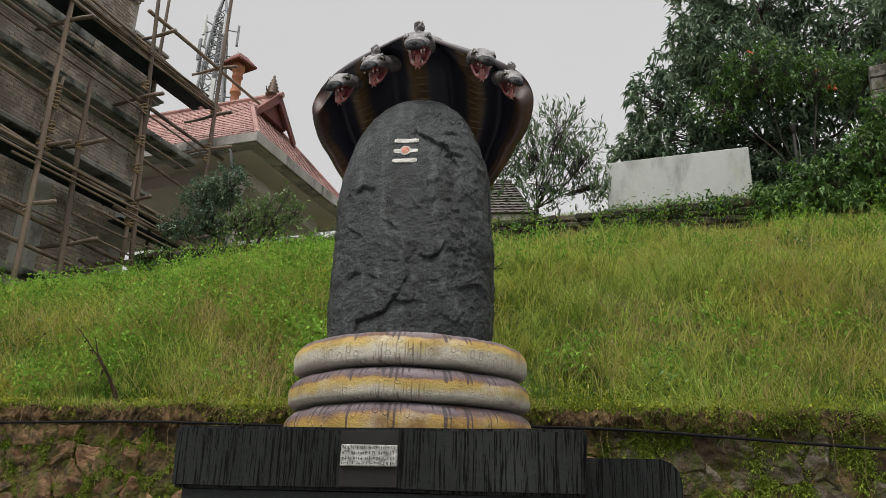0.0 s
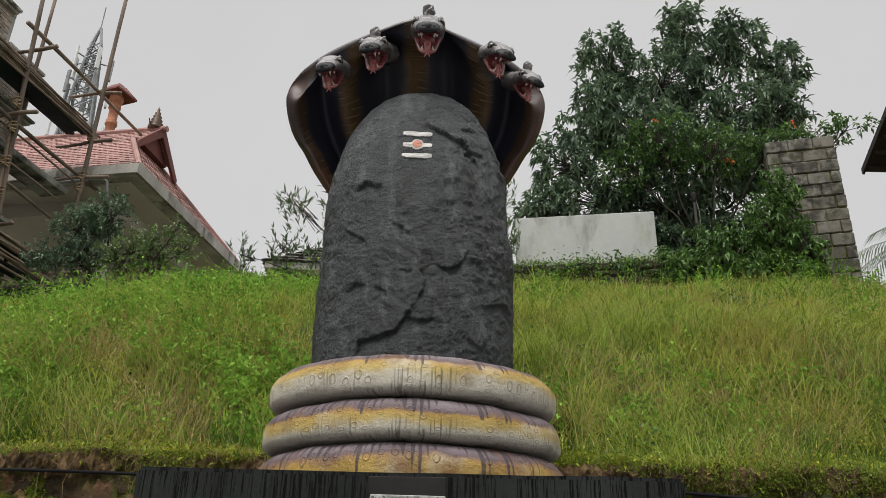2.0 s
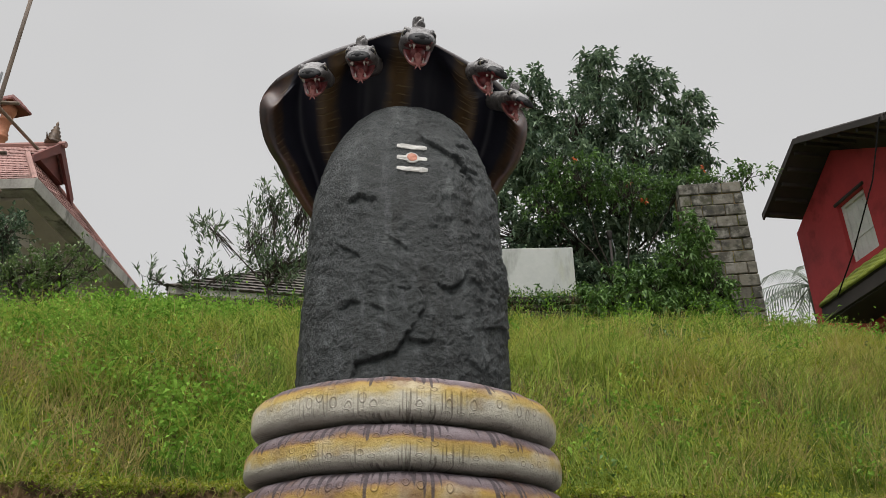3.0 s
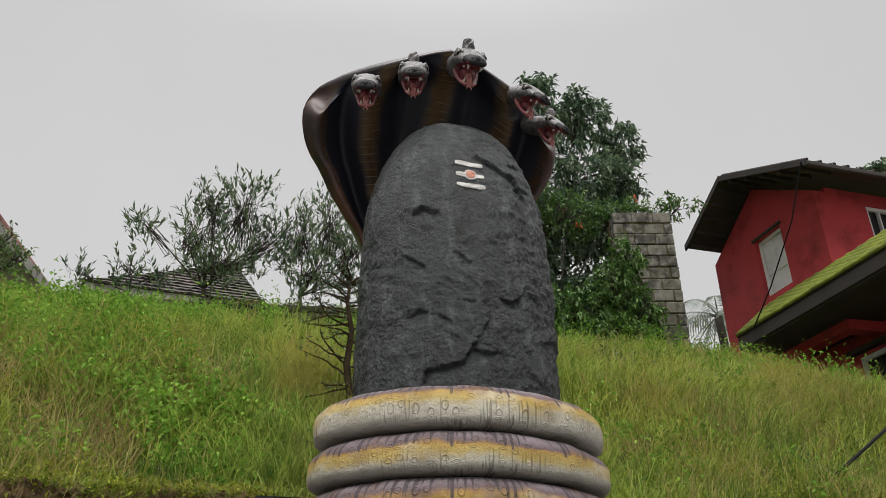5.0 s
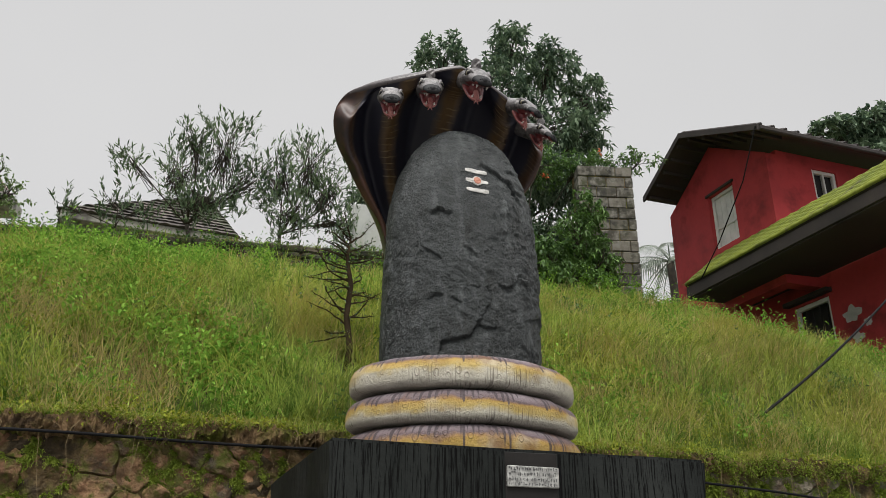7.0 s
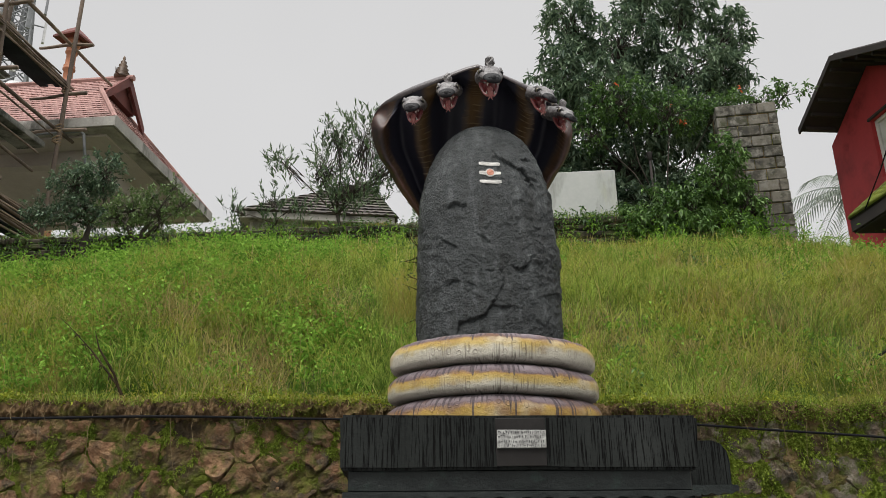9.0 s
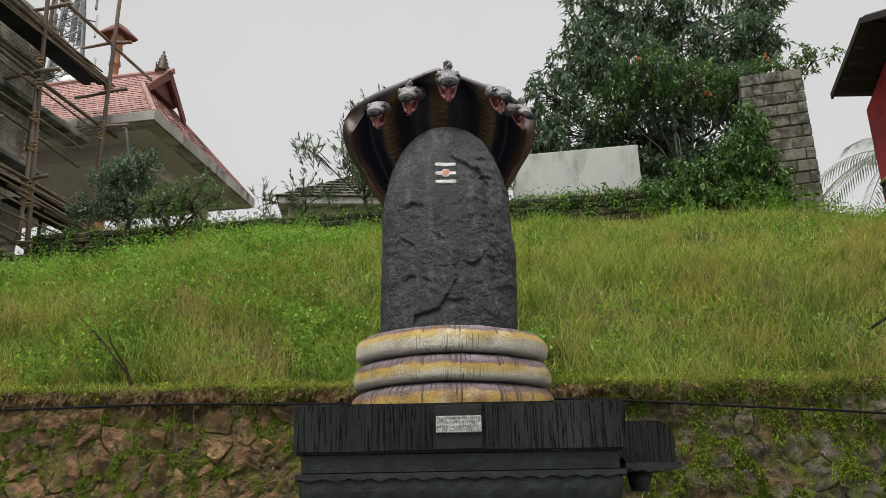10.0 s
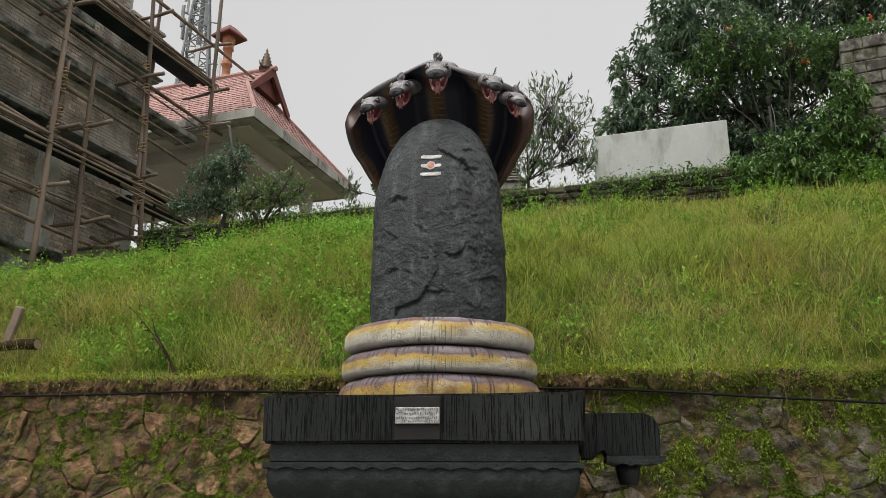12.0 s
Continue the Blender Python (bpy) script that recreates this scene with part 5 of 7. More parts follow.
    # patches where the wash has come off
    for yc, zc, rad, mt in ((8.83, 1.43, 0.30, PEEL_BLUE), (9.04, 1.73, 0.16, PEEL), (9.5, 1.87, 0.14, PEEL), (7.14, 1.52, 0.22, PEEL), (7.09, 1.1, 0.15, PEEL), (8.62, 1.26, 0.18, PEEL), (6.83, 1.3, 0.12, PEEL)):
        bm = bmesh.new()
        n = 22
        pts = []
        for i in range(n):
            a = 2 * math.pi * i / n
            r_ = rad * (0.7 + 0.5 * noise.noise(Vector((math.cos(a) * 1.7 + yc * 5, math.sin(a) * 1.7, zc))))
            pts.append((yc + r_ * math.cos(a), zc + r_ * math.sin(a) * 0.8))
        rings(bm, [[Vector((x, y, z)) for y, z in pts] for x in (0.750, 0.744)])
        bmesh.ops.recalc_face_normals(bm, faces=bm.faces[:])
        part("peeled_patch", bm, mt, h, "patch of bare plaster where red wash has peeled")
    # mossy lean-to roof
    a0, a1 = 3.4, 9.45
    bm = bmesh.new()
    slab_between(bm, (-0.85, a0, 2.63), (-0.85, a1, 2.63), (0.02, a1, 3.36), (0.02, a0, 3.36), 0.06)
    lr = part("lean_to_roof", bm, ROOFSHEET, h, "lean-to tiled roof thick with yellow-green moss")
    for k in range(7):
        f = k / 7
        bm = bmesh.new()
        n = 70
        loops = []
        for i in range(n + 1):
            y = a0 + (a1 - a0) * i / n
            x, z = -0.85 + 0.87 * f, 2.63 + 0.73 * f
            b_ = 0.012 * noise.noise(Vector((y * 4, k * 3, 0))) + 0.012 * (i % 3 == 0)
            dx, dz = 0.125, 0.104
            loops.append([Vector((x - 0.012, y, z - 0.02)), Vector((x - 0.015, y, z + 0.045 + b_)), Vector((x + dx * 0.5, y, z + dz * 0.5 + 0.052 + b_)), Vector((x + dx, y, z + dz + 0.02)), Vector((x + dx, y, z + dz - 0.02))])
        rings(bm, loops)
        bmesh.ops.recalc_face_normals(bm, faces=bm.faces[:])
        part("tile_course", bm, MOSSROOF, lr, "", True)
    part("eave_beam", boxed(-0.84, -0.76, a0, a1, 2.36, 2.58, bevel=0.01), ROOFSHEET, lr)
    bm = bmesh.new()
    slab_between(bm, (-0.80, a0, 2.36), (-0.80, a1 - 0.02, 2.36), (0.74, a1 - 0.02, 2.42), (0.74, a0, 2.42), 0.03)
    part("soffit", bm, ROOFSHEET, lr)
    # black wire sagging from the eaves
    bm = bmesh.new()
    tube(bm, [(-0.74, 7.05, 4.9), (-0.80, 7.5, 4.0), (-0.85, 8.3, 3.1), (-0.88, 8.9, 2.58)], 0.012, 6)
    part("hanging_wire", bm, CABLE, h, "black wire from eave to lower roof")
    return h


RED = build_red_house()


# ---- temple hall ----
def tile_slope(bm, a, b, c, d, rows, cols, lift=0.012):
    """Courses of clay tiles over the slope with eave a-b and top edge d-c: each tile a small raised, tilted plate."""
    a, b, c, d = (Vector(p) for p in (a, b, c, d))
    nrm = (b - a).cross(d - a).normalized()
    if nrm.z < 0:
        nrm = -nrm
    for i in range(rows):
        f0, f1 = i / rows, (i + 1) / rows
        l0, r0, l1, r1 = a.lerp(d, f0), b.lerp(c, f0), a.lerp(d, f1), b.lerp(c, f1)
        n = max(1, round(cols * (r0 - l0).length / max((b - a).length, 1e-3)))
        for j in range(n):
            g0, g1, gm = j / n, (j + 1) / n, (j + 0.5) / n
            p = [l0.lerp(r0, g0), l0.lerp(r0, gm), l0.lerp(r0, g1), l1.lerp(r1, g1), l1.lerp(r1, g0)]
            hi = lift * random.uniform(0.8, 1.3)
            v = [bm.verts.new(p[0] + nrm * hi), bm.verts.new(p[1] + nrm * hi * 1.9 - (p[3] - p[2]) * 0.12), bm.verts.new(p[2] + nrm * hi), bm.verts.new(p[3] + nrm * 0.004), bm.verts.new(p[4] + nrm * 0.004),
                 bm.verts.new(p[0]), bm.verts.new(p[2])]
            bm.faces.new((v[0], v[1], v[4]))
            bm.faces.new((v[1], v[2], v[3]))
            bm.faces.new((v[1], v[3], v[4]))
            bm.faces.new((v[5], v[6], v[2], v[1], v[0]))


def build_temple():
    t = thing("temple_hall", "open temple hall with red tiled gablet roof on cream columns", "temple", Matrix.Translation((-6.95, 13.60, 6.9)) @ Matrix.Rotation(TURN, 4, "Z"))
    D, H, EZ, G, GY = 6.1, 3.05, 4.0, 1.85, 2.3
    LEN = 13.0
    p = H / (D / 2)
    rf = part("roof", boxed(-LEN, 0.0, 0.0, D, EZ - 0.20, EZ, bevel=0.015), CONCRETE, t, "concrete eaves slab under red clay tiles")
    bm = bmesh.new()
    # solid under the tiles: hip below the gablet, ridge above
    g = GY * p
    pts = {"a": (0, 0, EZ), "b": (0, D, EZ), "c": (-G, GY, EZ + g), "d": (-G, D - GY, EZ + g), "r": (-G, D / 2, EZ + H), "e": (-LEN, 0, EZ), "f": (-LEN, D, EZ), "s": (-LEN, D / 2, EZ + H)}
    v = {k: bm.verts.new(q) for k, q in pts.items()}
    for names in ("abdc", "acrse"[0:1] + "crse", "bfsrd", "cdr", "esf", "aefb"):
        bm.faces.new([v[k] for k in names])
    bmesh.ops.recalc_face_normals(bm, faces=bm.faces[:])
    part("roof_core", bm, REDWOOD, rf)
    bm = bmesh.new()
    tile_slope(bm, (-LEN, -0.03, EZ + 0.02), (-0.0, -0.03, EZ + 0.02), (-G, GY, EZ + g + 0.02), (-LEN, GY, EZ + g + 0.02), 15, 90)
    tile_slope(bm, (-LEN, GY, EZ + g + 0.02), (-G + 0.35, GY, EZ + g + 0.02), (-G + 0.35, D / 2, EZ + H + 0.02), (-LEN, D / 2, EZ + H + 0.02), 5, 82)
    tile_slope(bm, (0.03, 0.0, EZ + 0.02), (0.03, D, EZ + 0.02), (-G, D - GY, EZ + g + 0.02), (-G, GY, EZ + g + 0.02), 15, 40)
    tile_slope(bm, (-G + 0.35, D - GY, EZ + g + 0.02), (-LEN, D - GY, EZ + g + 0.02), (-LEN, D / 2, EZ + H + 0.02), (-G + 0.35, D / 2, EZ + H + 0.02), 5, 82)
    tiles = part("tiles", bm, TILE, rf, "rows of red clay tiles")
    tiles["kind"] = "stuff"
    # gablet boards
    for y_foot in (GY - 0.35, D - GY + 0.35):
        bm = bmesh.new()
        z_foot = EZ + g - 0.25
        lo, hi = Vector((0, y_foot, z_foot)), Vector((0, D / 2, EZ + H + 0.12))
        dn = Vector((0, 0, -0.34))
        rings(bm, [[q + Vector((x, 0, 0)) for q in (lo, hi, hi + dn, lo + dn * 0.7)] for x in (-G + 0.34, -G + 0.42)])
        bmesh.ops.recalc_face_normals(bm, faces=bm.faces[:])
        part("bargeboard", bm, REDWOOD, rf, "dark red gablet board")
    bm = bmesh.new()
    rings(bm, [[Vector((x, GY + 0.06, EZ + g - 0.05)), Vector((x, D - GY - 0.06, EZ + g - 0.05)), Vector((x, D / 2, EZ + H - 0.16))] for x in (-G - 0.05, -G + 0.26)])
    bmesh.ops.recalc_face_normals(bm, faces=bm.faces[:])
    part("gablet_face", bm, REDWOOD, rf, "dark red boarded gablet")
    # concrete fascia in front of the lowest tiles
    part("fascia", boxed(-LEN, 0.075, -0.075, -0.035, EZ - 0.20, EZ + 0.05, bevel=0.008), CONCRETE, rf)
    part("fascia", boxed(0.035, 0.075, -0.034, D, EZ - 0.20, EZ + 0.10, bevel=0.008), CONCRETE, rf)
    # ridge caps and finial
    bm = bmesh.new()
    tube(bm, [(-LEN, D / 2, EZ + H + 0.03), (-G + 0.5, D / 2, EZ + H + 0.05)], 0.09, 8)
    part("ridge_cap", bm, TILE, rf)
    for q in ((0, 0), (0, D)):
        bm = bmesh.new()
        tube(bm, [(0.02, q[1], EZ + 0.05), (-G, GY if q[1] == 0 else D - GY, EZ + g + 0.05)], 0.07, 8)
        part("hip_cap", bm, TILE, rf)
    bm = bmesh.new()
    z0 = EZ + H + 0.05
    lathe(bm, [(0.20, z0), (0.22, z0 + 0.08), (0.15, z0 + 0.11), (0.20, z0 + 0.18), (0.13, z0 + 0.24), (0.16, z0 + 0.31), (0.10, z0 + 0.37), (0.125, z0 + 0.43), (0.07, z0 + 0.50), (0.085, z0 + 0.55), (0.03, z0 + 0.62), (0.045, z0 + 0.67), (0.01, z0 + 0.76)], 16, -G + 0.12, D / 2)
    fin = part("finial", bm, BRONZE, t, "tiered bronze roof finial", True)
    for sgn in (1, -1):
        bm = bmesh.new()
        tube(bm, [(-G + 0.12, D / 2 + 0.16 * sgn, z0 + 0.02), (-G + 0.12, D / 2 + 0.32 * sgn, z0 + 0.05), (-G + 0.12, D / 2 + 0.38 * sgn, z0 + 0.16)], [0.03, 0.025, 0.01], 6)
        part("scroll", bm, BRONZE, fin)
    # ceiling with beams, columns, floor
    part("ceiling_panel", boxed(-LEN + 0.3, -0.32, 0.32, D - 0.32, EZ - 0.26, EZ - 0.204), CREAM, t)
    part("edge_beam", boxed(-LEN + 0.5, -1.0, 0.95, 1.25, EZ - 0.62, EZ - 0.264), CREAM, t)
    part("edge_beam", boxed(-LEN + 0.5, -1.0, D - 1.25, D - 0.95, EZ - 0.62, EZ - 0.264), CREAM, t)
    part("cross_beam", boxed(-1.3, -1.0, 1.25, D - 1.25, EZ - 0.62, EZ - 0.264), CREAM, t)
    for x in (-1.15, -5.0, -9.0):
        for y in (1.10, D - 1.10):
            bm = bmesh.new()
            lathe(bm, [(0.20, -0.35), (0.20, 0.15), (0.165, 0.2), (0.15, EZ - 0.95), (0.20, EZ - 0.85), (0.22, EZ - 0.62)], 18, x, y)
            part("column", bm, CREAM, t, "round cream column", True)
    part("plinth_floor", boxed(-LEN, -0.5, 0.5, D - 0.5, -0.6, -0.1, bevel=0.02), CONCRETE, t)
    # thin drain pipe under the eaves
    bm = bmesh.new()
    tube(bm, [(-2.3, -0.05, EZ - 0.32), (-0.75, -0.05, EZ - 0.30), (-0.68, 0.0, EZ - 0.36), (-0.66, 0.05, EZ - 0.62), (-0.62, 0.4, EZ - 1.6)], 0.035, 8)
    part("drain_pipe", bm, STEEL, t, "grey bent drain pipe")


build_temple()


def build_lamp_pillar():
    """A turned terracotta pillar with a small square roof, behind the hall."""
    t = thing("ornamental_pillar", "turned terracotta pillar with a small square cap roof", "pillar", Matrix.Translation((-11.42, 21.0, 7.15)) @ Matrix.Rotation(radians(-22), 4, "Z"))
    bm = bmesh.new()
    prof = [(0.30, 0.0), (0.30, 7.2)]
    z = 7.2
    for k in range(5):
        prof += [(0.155, z + 0.02), (0.155, z + 0.38), (0.205, z + 0.42), (0.205, z + 0.48), (0.165, z + 0.51), (0.195, z + 0.57), (0.15, z + 0.62)]
        z += 0.66
    prof += [(0.20, z), (0.24, z + 0.12), (0.24, z + 0.30)]
    lathe(bm, prof, 24)
    part("shaft", bm, TERRA, t, "", True)
    bm = bmesh.new()
    r0, r1 = 0.47, 0.18
    rings(bm, [[Vector((sx * r, sy * r, zz)) for sx, sy in ((-1, -1), (1, -1), (1, 1), (-1, 1))] for r, zz in ((0.30, z + 0.30), (r0, z + 0.26), (r0, z + 0.33), (r1, z + 0.70))])
    part("cap_roof", bm, REDWOOD, t, "dark red square cap")


build_lamp_pillar()


# ---- brick building under repair and its scaffold ----
SITE = Matrix.Translation((-8.5, 11.3, 0)) @ Matrix.Rotation(radians(78), 4, "Z")


def build_brick_building():
    t = thing("brick_building", "unfinished old brick building with weathered concrete ledges", "building", SITE @ Matrix.Translation((0, 0.87, 5.0)))
    # core behind the bricks; heights from the thing's base
    part("core_wall", boxed(-9.0, 0.88, 0.016, 6.0, 0.0, 6.2), CONCRETE, t)
    part("parapet_core", boxed(-9.0, 0.05, 0.016, 0.5, 6.2, 8.6), CONCRETE, t)
    part("parapet_core", boxed(0.05, 1.02, 0.016, 0.5, 6.2, 7.55), CONCRETE, t)
    rr = random.Random(41)
    rest = bmesh.new()
    bw, bh = 0.225, 0.078
    shapes = []
    for k in range(4):
        bmx = boxed(0.005, bw - 0.005, 0.0, 0.115, 0.005, bh - 0.005, bevel=0.008, jitter=0.004)
        shapes.append(finish(bmx, "brick", BRICK))
    zones = [(0.9, 3.72, -6.0, 0.88), (4.02, 5.08, -6.0, 0.88), (5.50, 6.2, -6.0, 0.88), (6.35, 7.45, -6.0, 1.02), (7.45, 8.5, -6.0, 0.0)]
    count = 0
    for z0, z1, xa, xb in zones:
        z = z0
        row = 0
        while z + bh <= z1:
            x = xa + (row % 2) * bw / 2
            while x + bw <= xb + 0.06:
                off = rr.uniform(-0.004, 0.008)
                hidden = (-1.92 < x + bw / 2 < -1.30 or 0.42 < x + bw / 2 < 0.92) and z < 3.72
                if not hidden:
                    if z0 < 1 and z > 1.9 and -1.30 <= x <= 0.36 and count < 280:
                        ob = new("brick", shapes[rr.randrange(4)])
                        ob.parent = t
                        ob.location = (x, off, z)
                        count += 1
                    else:
                        box(rest, x + 0.006, x + bw - 0.006, off, off + 0.11, z + 0.006, z + bh - 0.006)
                x += bw
            z += bh
            row += 1
    ob = part("brickwork", rest, BRICKSTUFF, t)
    ob["kind"] = "stuff"
    for a, b in ((-1.92, -1.30), (0.42, 0.92), (-5.2, -4.6)):
        part("concrete_column", boxed(a, b, -0.03, 0.2, 0.6, 3.74, bevel=0.012), CONCRETE, t, "pale concrete column with damp streaks")
    # ledges
    part("upper_ledge", boxed(-9, 2.25, -0.50, 0.16, 5.10, 5.24, bevel=0.01), DARK_CONC, t, "projecting dark concrete ledge")
    part("ledge_face", boxed(-9, 2.24, -0.12, 0.14, 5.245, 5.50, bevel=0.01), CONCRETE, t)
    part("lower_ledge", boxed(-9, 0.95, -0.42, 0.16, 3.73, 3.82, bevel=0.01), DARK_CONC, t)
    part("ledge_face", boxed(-9, 0.93, -0.10, 0.14, 3.825, 4.02, bevel=0.01), CONCRETE, t)
    part("beam_band", boxed(-9, 0.93, -0.06, 0.14, 3.42, 3.725, bevel=0.01), CONCRETE, t)
    for k, (dz, dy) in enumerate(((6.20, -0.16), (6.26, -0.24), (6.33, -0.10))):
        part("cornice", boxed(-9, 1.05 + 0.04 * k, dy, 0.14, dz, dz + 0.055, bevel=0.01), DARK_CONC, t)
    for k, (dz, dy) in enumerate(((7.47, -0.10), (7.54, -0.16), (7.62, -0.08))):
        part("parapet_cornice", boxed(0.0, 1.06 + 0.04 * k, dy, 0.5, dz, dz + 0.07, bevel=0.01), CONCRETE, t)
        part("parapet_cornice", boxed(-9, -0.02 + 0.03 * k, dy, 0.5, dz + 0.9, dz + 0.97, bevel=0.01), CONCRETE, t)
    part("basement_ledge", boxed(-9, -0.9, -0.22, 0.14, 1.05, 1.25, bevel=0.03, jitter=0.02), DARK_CONC, t)
    part("footing", boxed(-9, 0.9, -0.12, 0.14, -0.3, 0.9, bevel=0.02), DARK_CONC, t)
    # dark slab set on the parapet, its colour standing in for a recess's shade
    part("niche_shade_slab", boxed(-2.6, -0.9, -0.015, 0.1, 6.5, 7.2, bevel=0.1), DARK_CONC, t)


build_brick_building()


def build_scaffold():
    t = thing("scaffold", "wooden pole scaffold lashed with coir rope, dark planks", "scaffold", SITE)
    rr = random.Random(51)

    def pole(a, b, r, name="pole", bend=0.05):
        bm = bmesh.new()
        a, b = Vector(a), Vector(b)
        n = 9
        pts, rad = [], []
        ph = rr.uniform(0, 6)
        for i in range(n):
            f = i / (n - 1)
            q = a.lerp(b, f)
            q += Vector((math.sin(f * 5 + ph), math.cos(f * 4 + ph), math.sin(f * 6 + 2 * ph) * (abs(b.z - a.z) < 1))) * bend * 0.5
            pts.append(q)
            rad.append(r * (1.08 - 0.25 * f) * rr.uniform(0.94, 1.06))
        tube(bm, pts, rad, 9)
        return part(name, bm, BAMBOO, t, "", True)

    def lash(x, y, z, r=0.075, h=0.16):
        bm = bmesh.new()
        for k in range(4):
            pts = []
            for i in range(13):
                a = 2 * math.pi * i / 12
                pts.append((x + r * math.cos(a), y + r * math.sin(a), z + (k - 1.5) * h / 4 + 0.05 * math.sin(a + k)))
            tube(bm, pts, 0.017, 6)
        part("rope_lashing", bm, ROPE, t, "coir rope lashing", True)

    # standards, outer row
    pole((-2.42, 0, 5.2), (-2.44, 0, 11.9), 0.055, bend=0.06)
    pole((-2.33, 0.02, 8.15), (-2.30, 0.0, 9.9), 0.052)
    pole((-1.45, 0, 5.6), (-1.64, 0, 10.3), 0.055)
    pole((0.30, 0, 6.2), (-0.32, 0, 13.9), 0.052)
    pole((0.02, -0.02, 6.9), (-0.06, 0.08, 10.4), 0.048)
    pole((2.10, 0, 7.0), (2.22, 0, 15.9), 0.052)
    # inner row
    for x, z0, z1 in ((0.62, 9.2, 14.4), (1.25, 5.8, 8.2), (3.0, 6.0, 8.6)):
        pole((x, 0.62, z0), (x + 0.05, 0.62, z1), 0.045)
    pole((-4.4, 0, 5.0), (-4.5, 0, 13.5), 0.055)
    # ledgers
    for x0, x1, z, dz, r in ((-4.6, 2.8, 10.62, -0.12, 0.050), (-4.6, 1.6, 9.46, -0.28, 0.040), (-4.6, 2.3, 8.40, -0.42, 0.040), (-4.6, 1.2, 7.0, -0.16, 0.052), (-4.6, -1.0, 6.55, -0.18, 0.045),
                             (-0.4, 4.0, 12.76, 0.0, 0.045), (-4.6, 2.4, 11.80, -0.15, 0.040), (0.1, 2.2, 6.55, -0.05, 0.04), (-0.4, 2.6, 7.9, -0.1, 0.04), (-4.6, 2.5, 12.05, -0.30, 0.035)):
        pole((x0, 0.07, z), (x1, 0.07, z + dz), r, "ledger", 0.04)
    for x0, x1, z in ((-0.6, 2.4, 12.3), (-0.5, 1.9, 6.75), (-0.4, 1.4, 6.4)):
        pole((x0, 0.62, z), (x1, 0.62, z - 0.05), 0.038, "ledger", 0.04)
    # putlogs that stick out towards the bank
    for x, z in ((-2.45, 11.05), (-0.22, 10.6), (-1.6, 8.75), (-2.4, 8.35), (-2.4, 7.15), (-1.4, 6.75), (-0.9, 6.35), (0.05, 8.25), (2.15, 11.4), (2.16, 12.75), (2.14, 10.45), (-0.1, 12.3), (0.15, 6.9), (0.2, 6.6), (2.1, 8.1)):
        pole((x + 0.06, -0.45 + rr.uniform(-0.2, 0.1), z + 0.03), (x + 0.02, 0.9, z + rr.uniform(-0.05, 0.05)), 0.042, "putlog", 0.03)
    for x, z, r in ((-2.42, 11.05, 0.07), (-2.38, 9.55, 0.11), (-2.38, 9.25, 0.115), (-2.36, 8.75, 0.115), (-2.36, 8.4, 0.12), (-1.56, 8.75, 0.075), (-0.12, 10.35, 0.08), (-0.05, 9.6, 0.09), (0.02, 8.95, 0.085),
                    (0.04, 8.05, 0.095), (0.06, 7.75, 0.095), (0.25, 6.85, 0.075), (2.16, 10.5, 0.09), (2.16, 10.2, 0.09), (2.17, 11.5, 0.07), (2.18, 12.75, 0.06), (-2.43, 7.0, 0.075), (-1.5, 6.9, 0.075), (-0.18, 10.9, 0.075)):
        lash(x, 0.03, z, r)
    # loose poles stacked along the decks
    for x0, x1, z, dz in ((-4.6, 2.3, 11.72, -0.05), (-4.6, 2.0, 11.80, -0.12), (-4.5, 1.9, 11.70, 0.10), (-4.6, 1.7, 8.20, -0.06), (-4.6, 1.9, 8.27, -0.14), (-4.4, 1.5, 8.17, 0.06), (-0.3, 2.2, 7.83, -0.05), (-4.6, 1.0, 7.12, -0.12), (-4.6, 2.5, 11.55, -0.02), (-4.2, 2.4, 11.50, 0.06), (-4.6, 2.1, 8.02, 0.03), (-3.0, 2.3, 7.94, -0.10), (-1.2, 2.4, 7.62, 0.02), (-1.6, 2.2, 7.35, 0.05), (-4.6, 1.6, 9.80, -0.22), (-4.6, 2.0, 10.30, -0.05)):
        pole((x0, -0.02 + rr.uniform(-0.05, 0.05), z), (x1, -0.02 + rr.uniform(-0.05, 0.05), z + dz), 0.024, "ledger", 0.05)
    # plank decks
    for x0, x1, z, ys in ((-4.6, 2.15, 11.62, (0.08, 0.28, 0.48)), (-4.6, 1.9, 8.12, (0.10, 0.30, 0.50)), (-0.2, 2.2, 7.75, (0.12, 0.34))):
        for k, y in enumerate(ys):
            part("plank", boxed(x0 + rr.uniform(0, 0.3), x1 + rr.uniform(-0.15, 0.1), y, y + 0.185, z + 0.012 * k, z + 0.045 + 0.012 * k, bevel=0.005, jitter=0.012), PLANK, t, "dark scaffold plank")


build_scaffold()


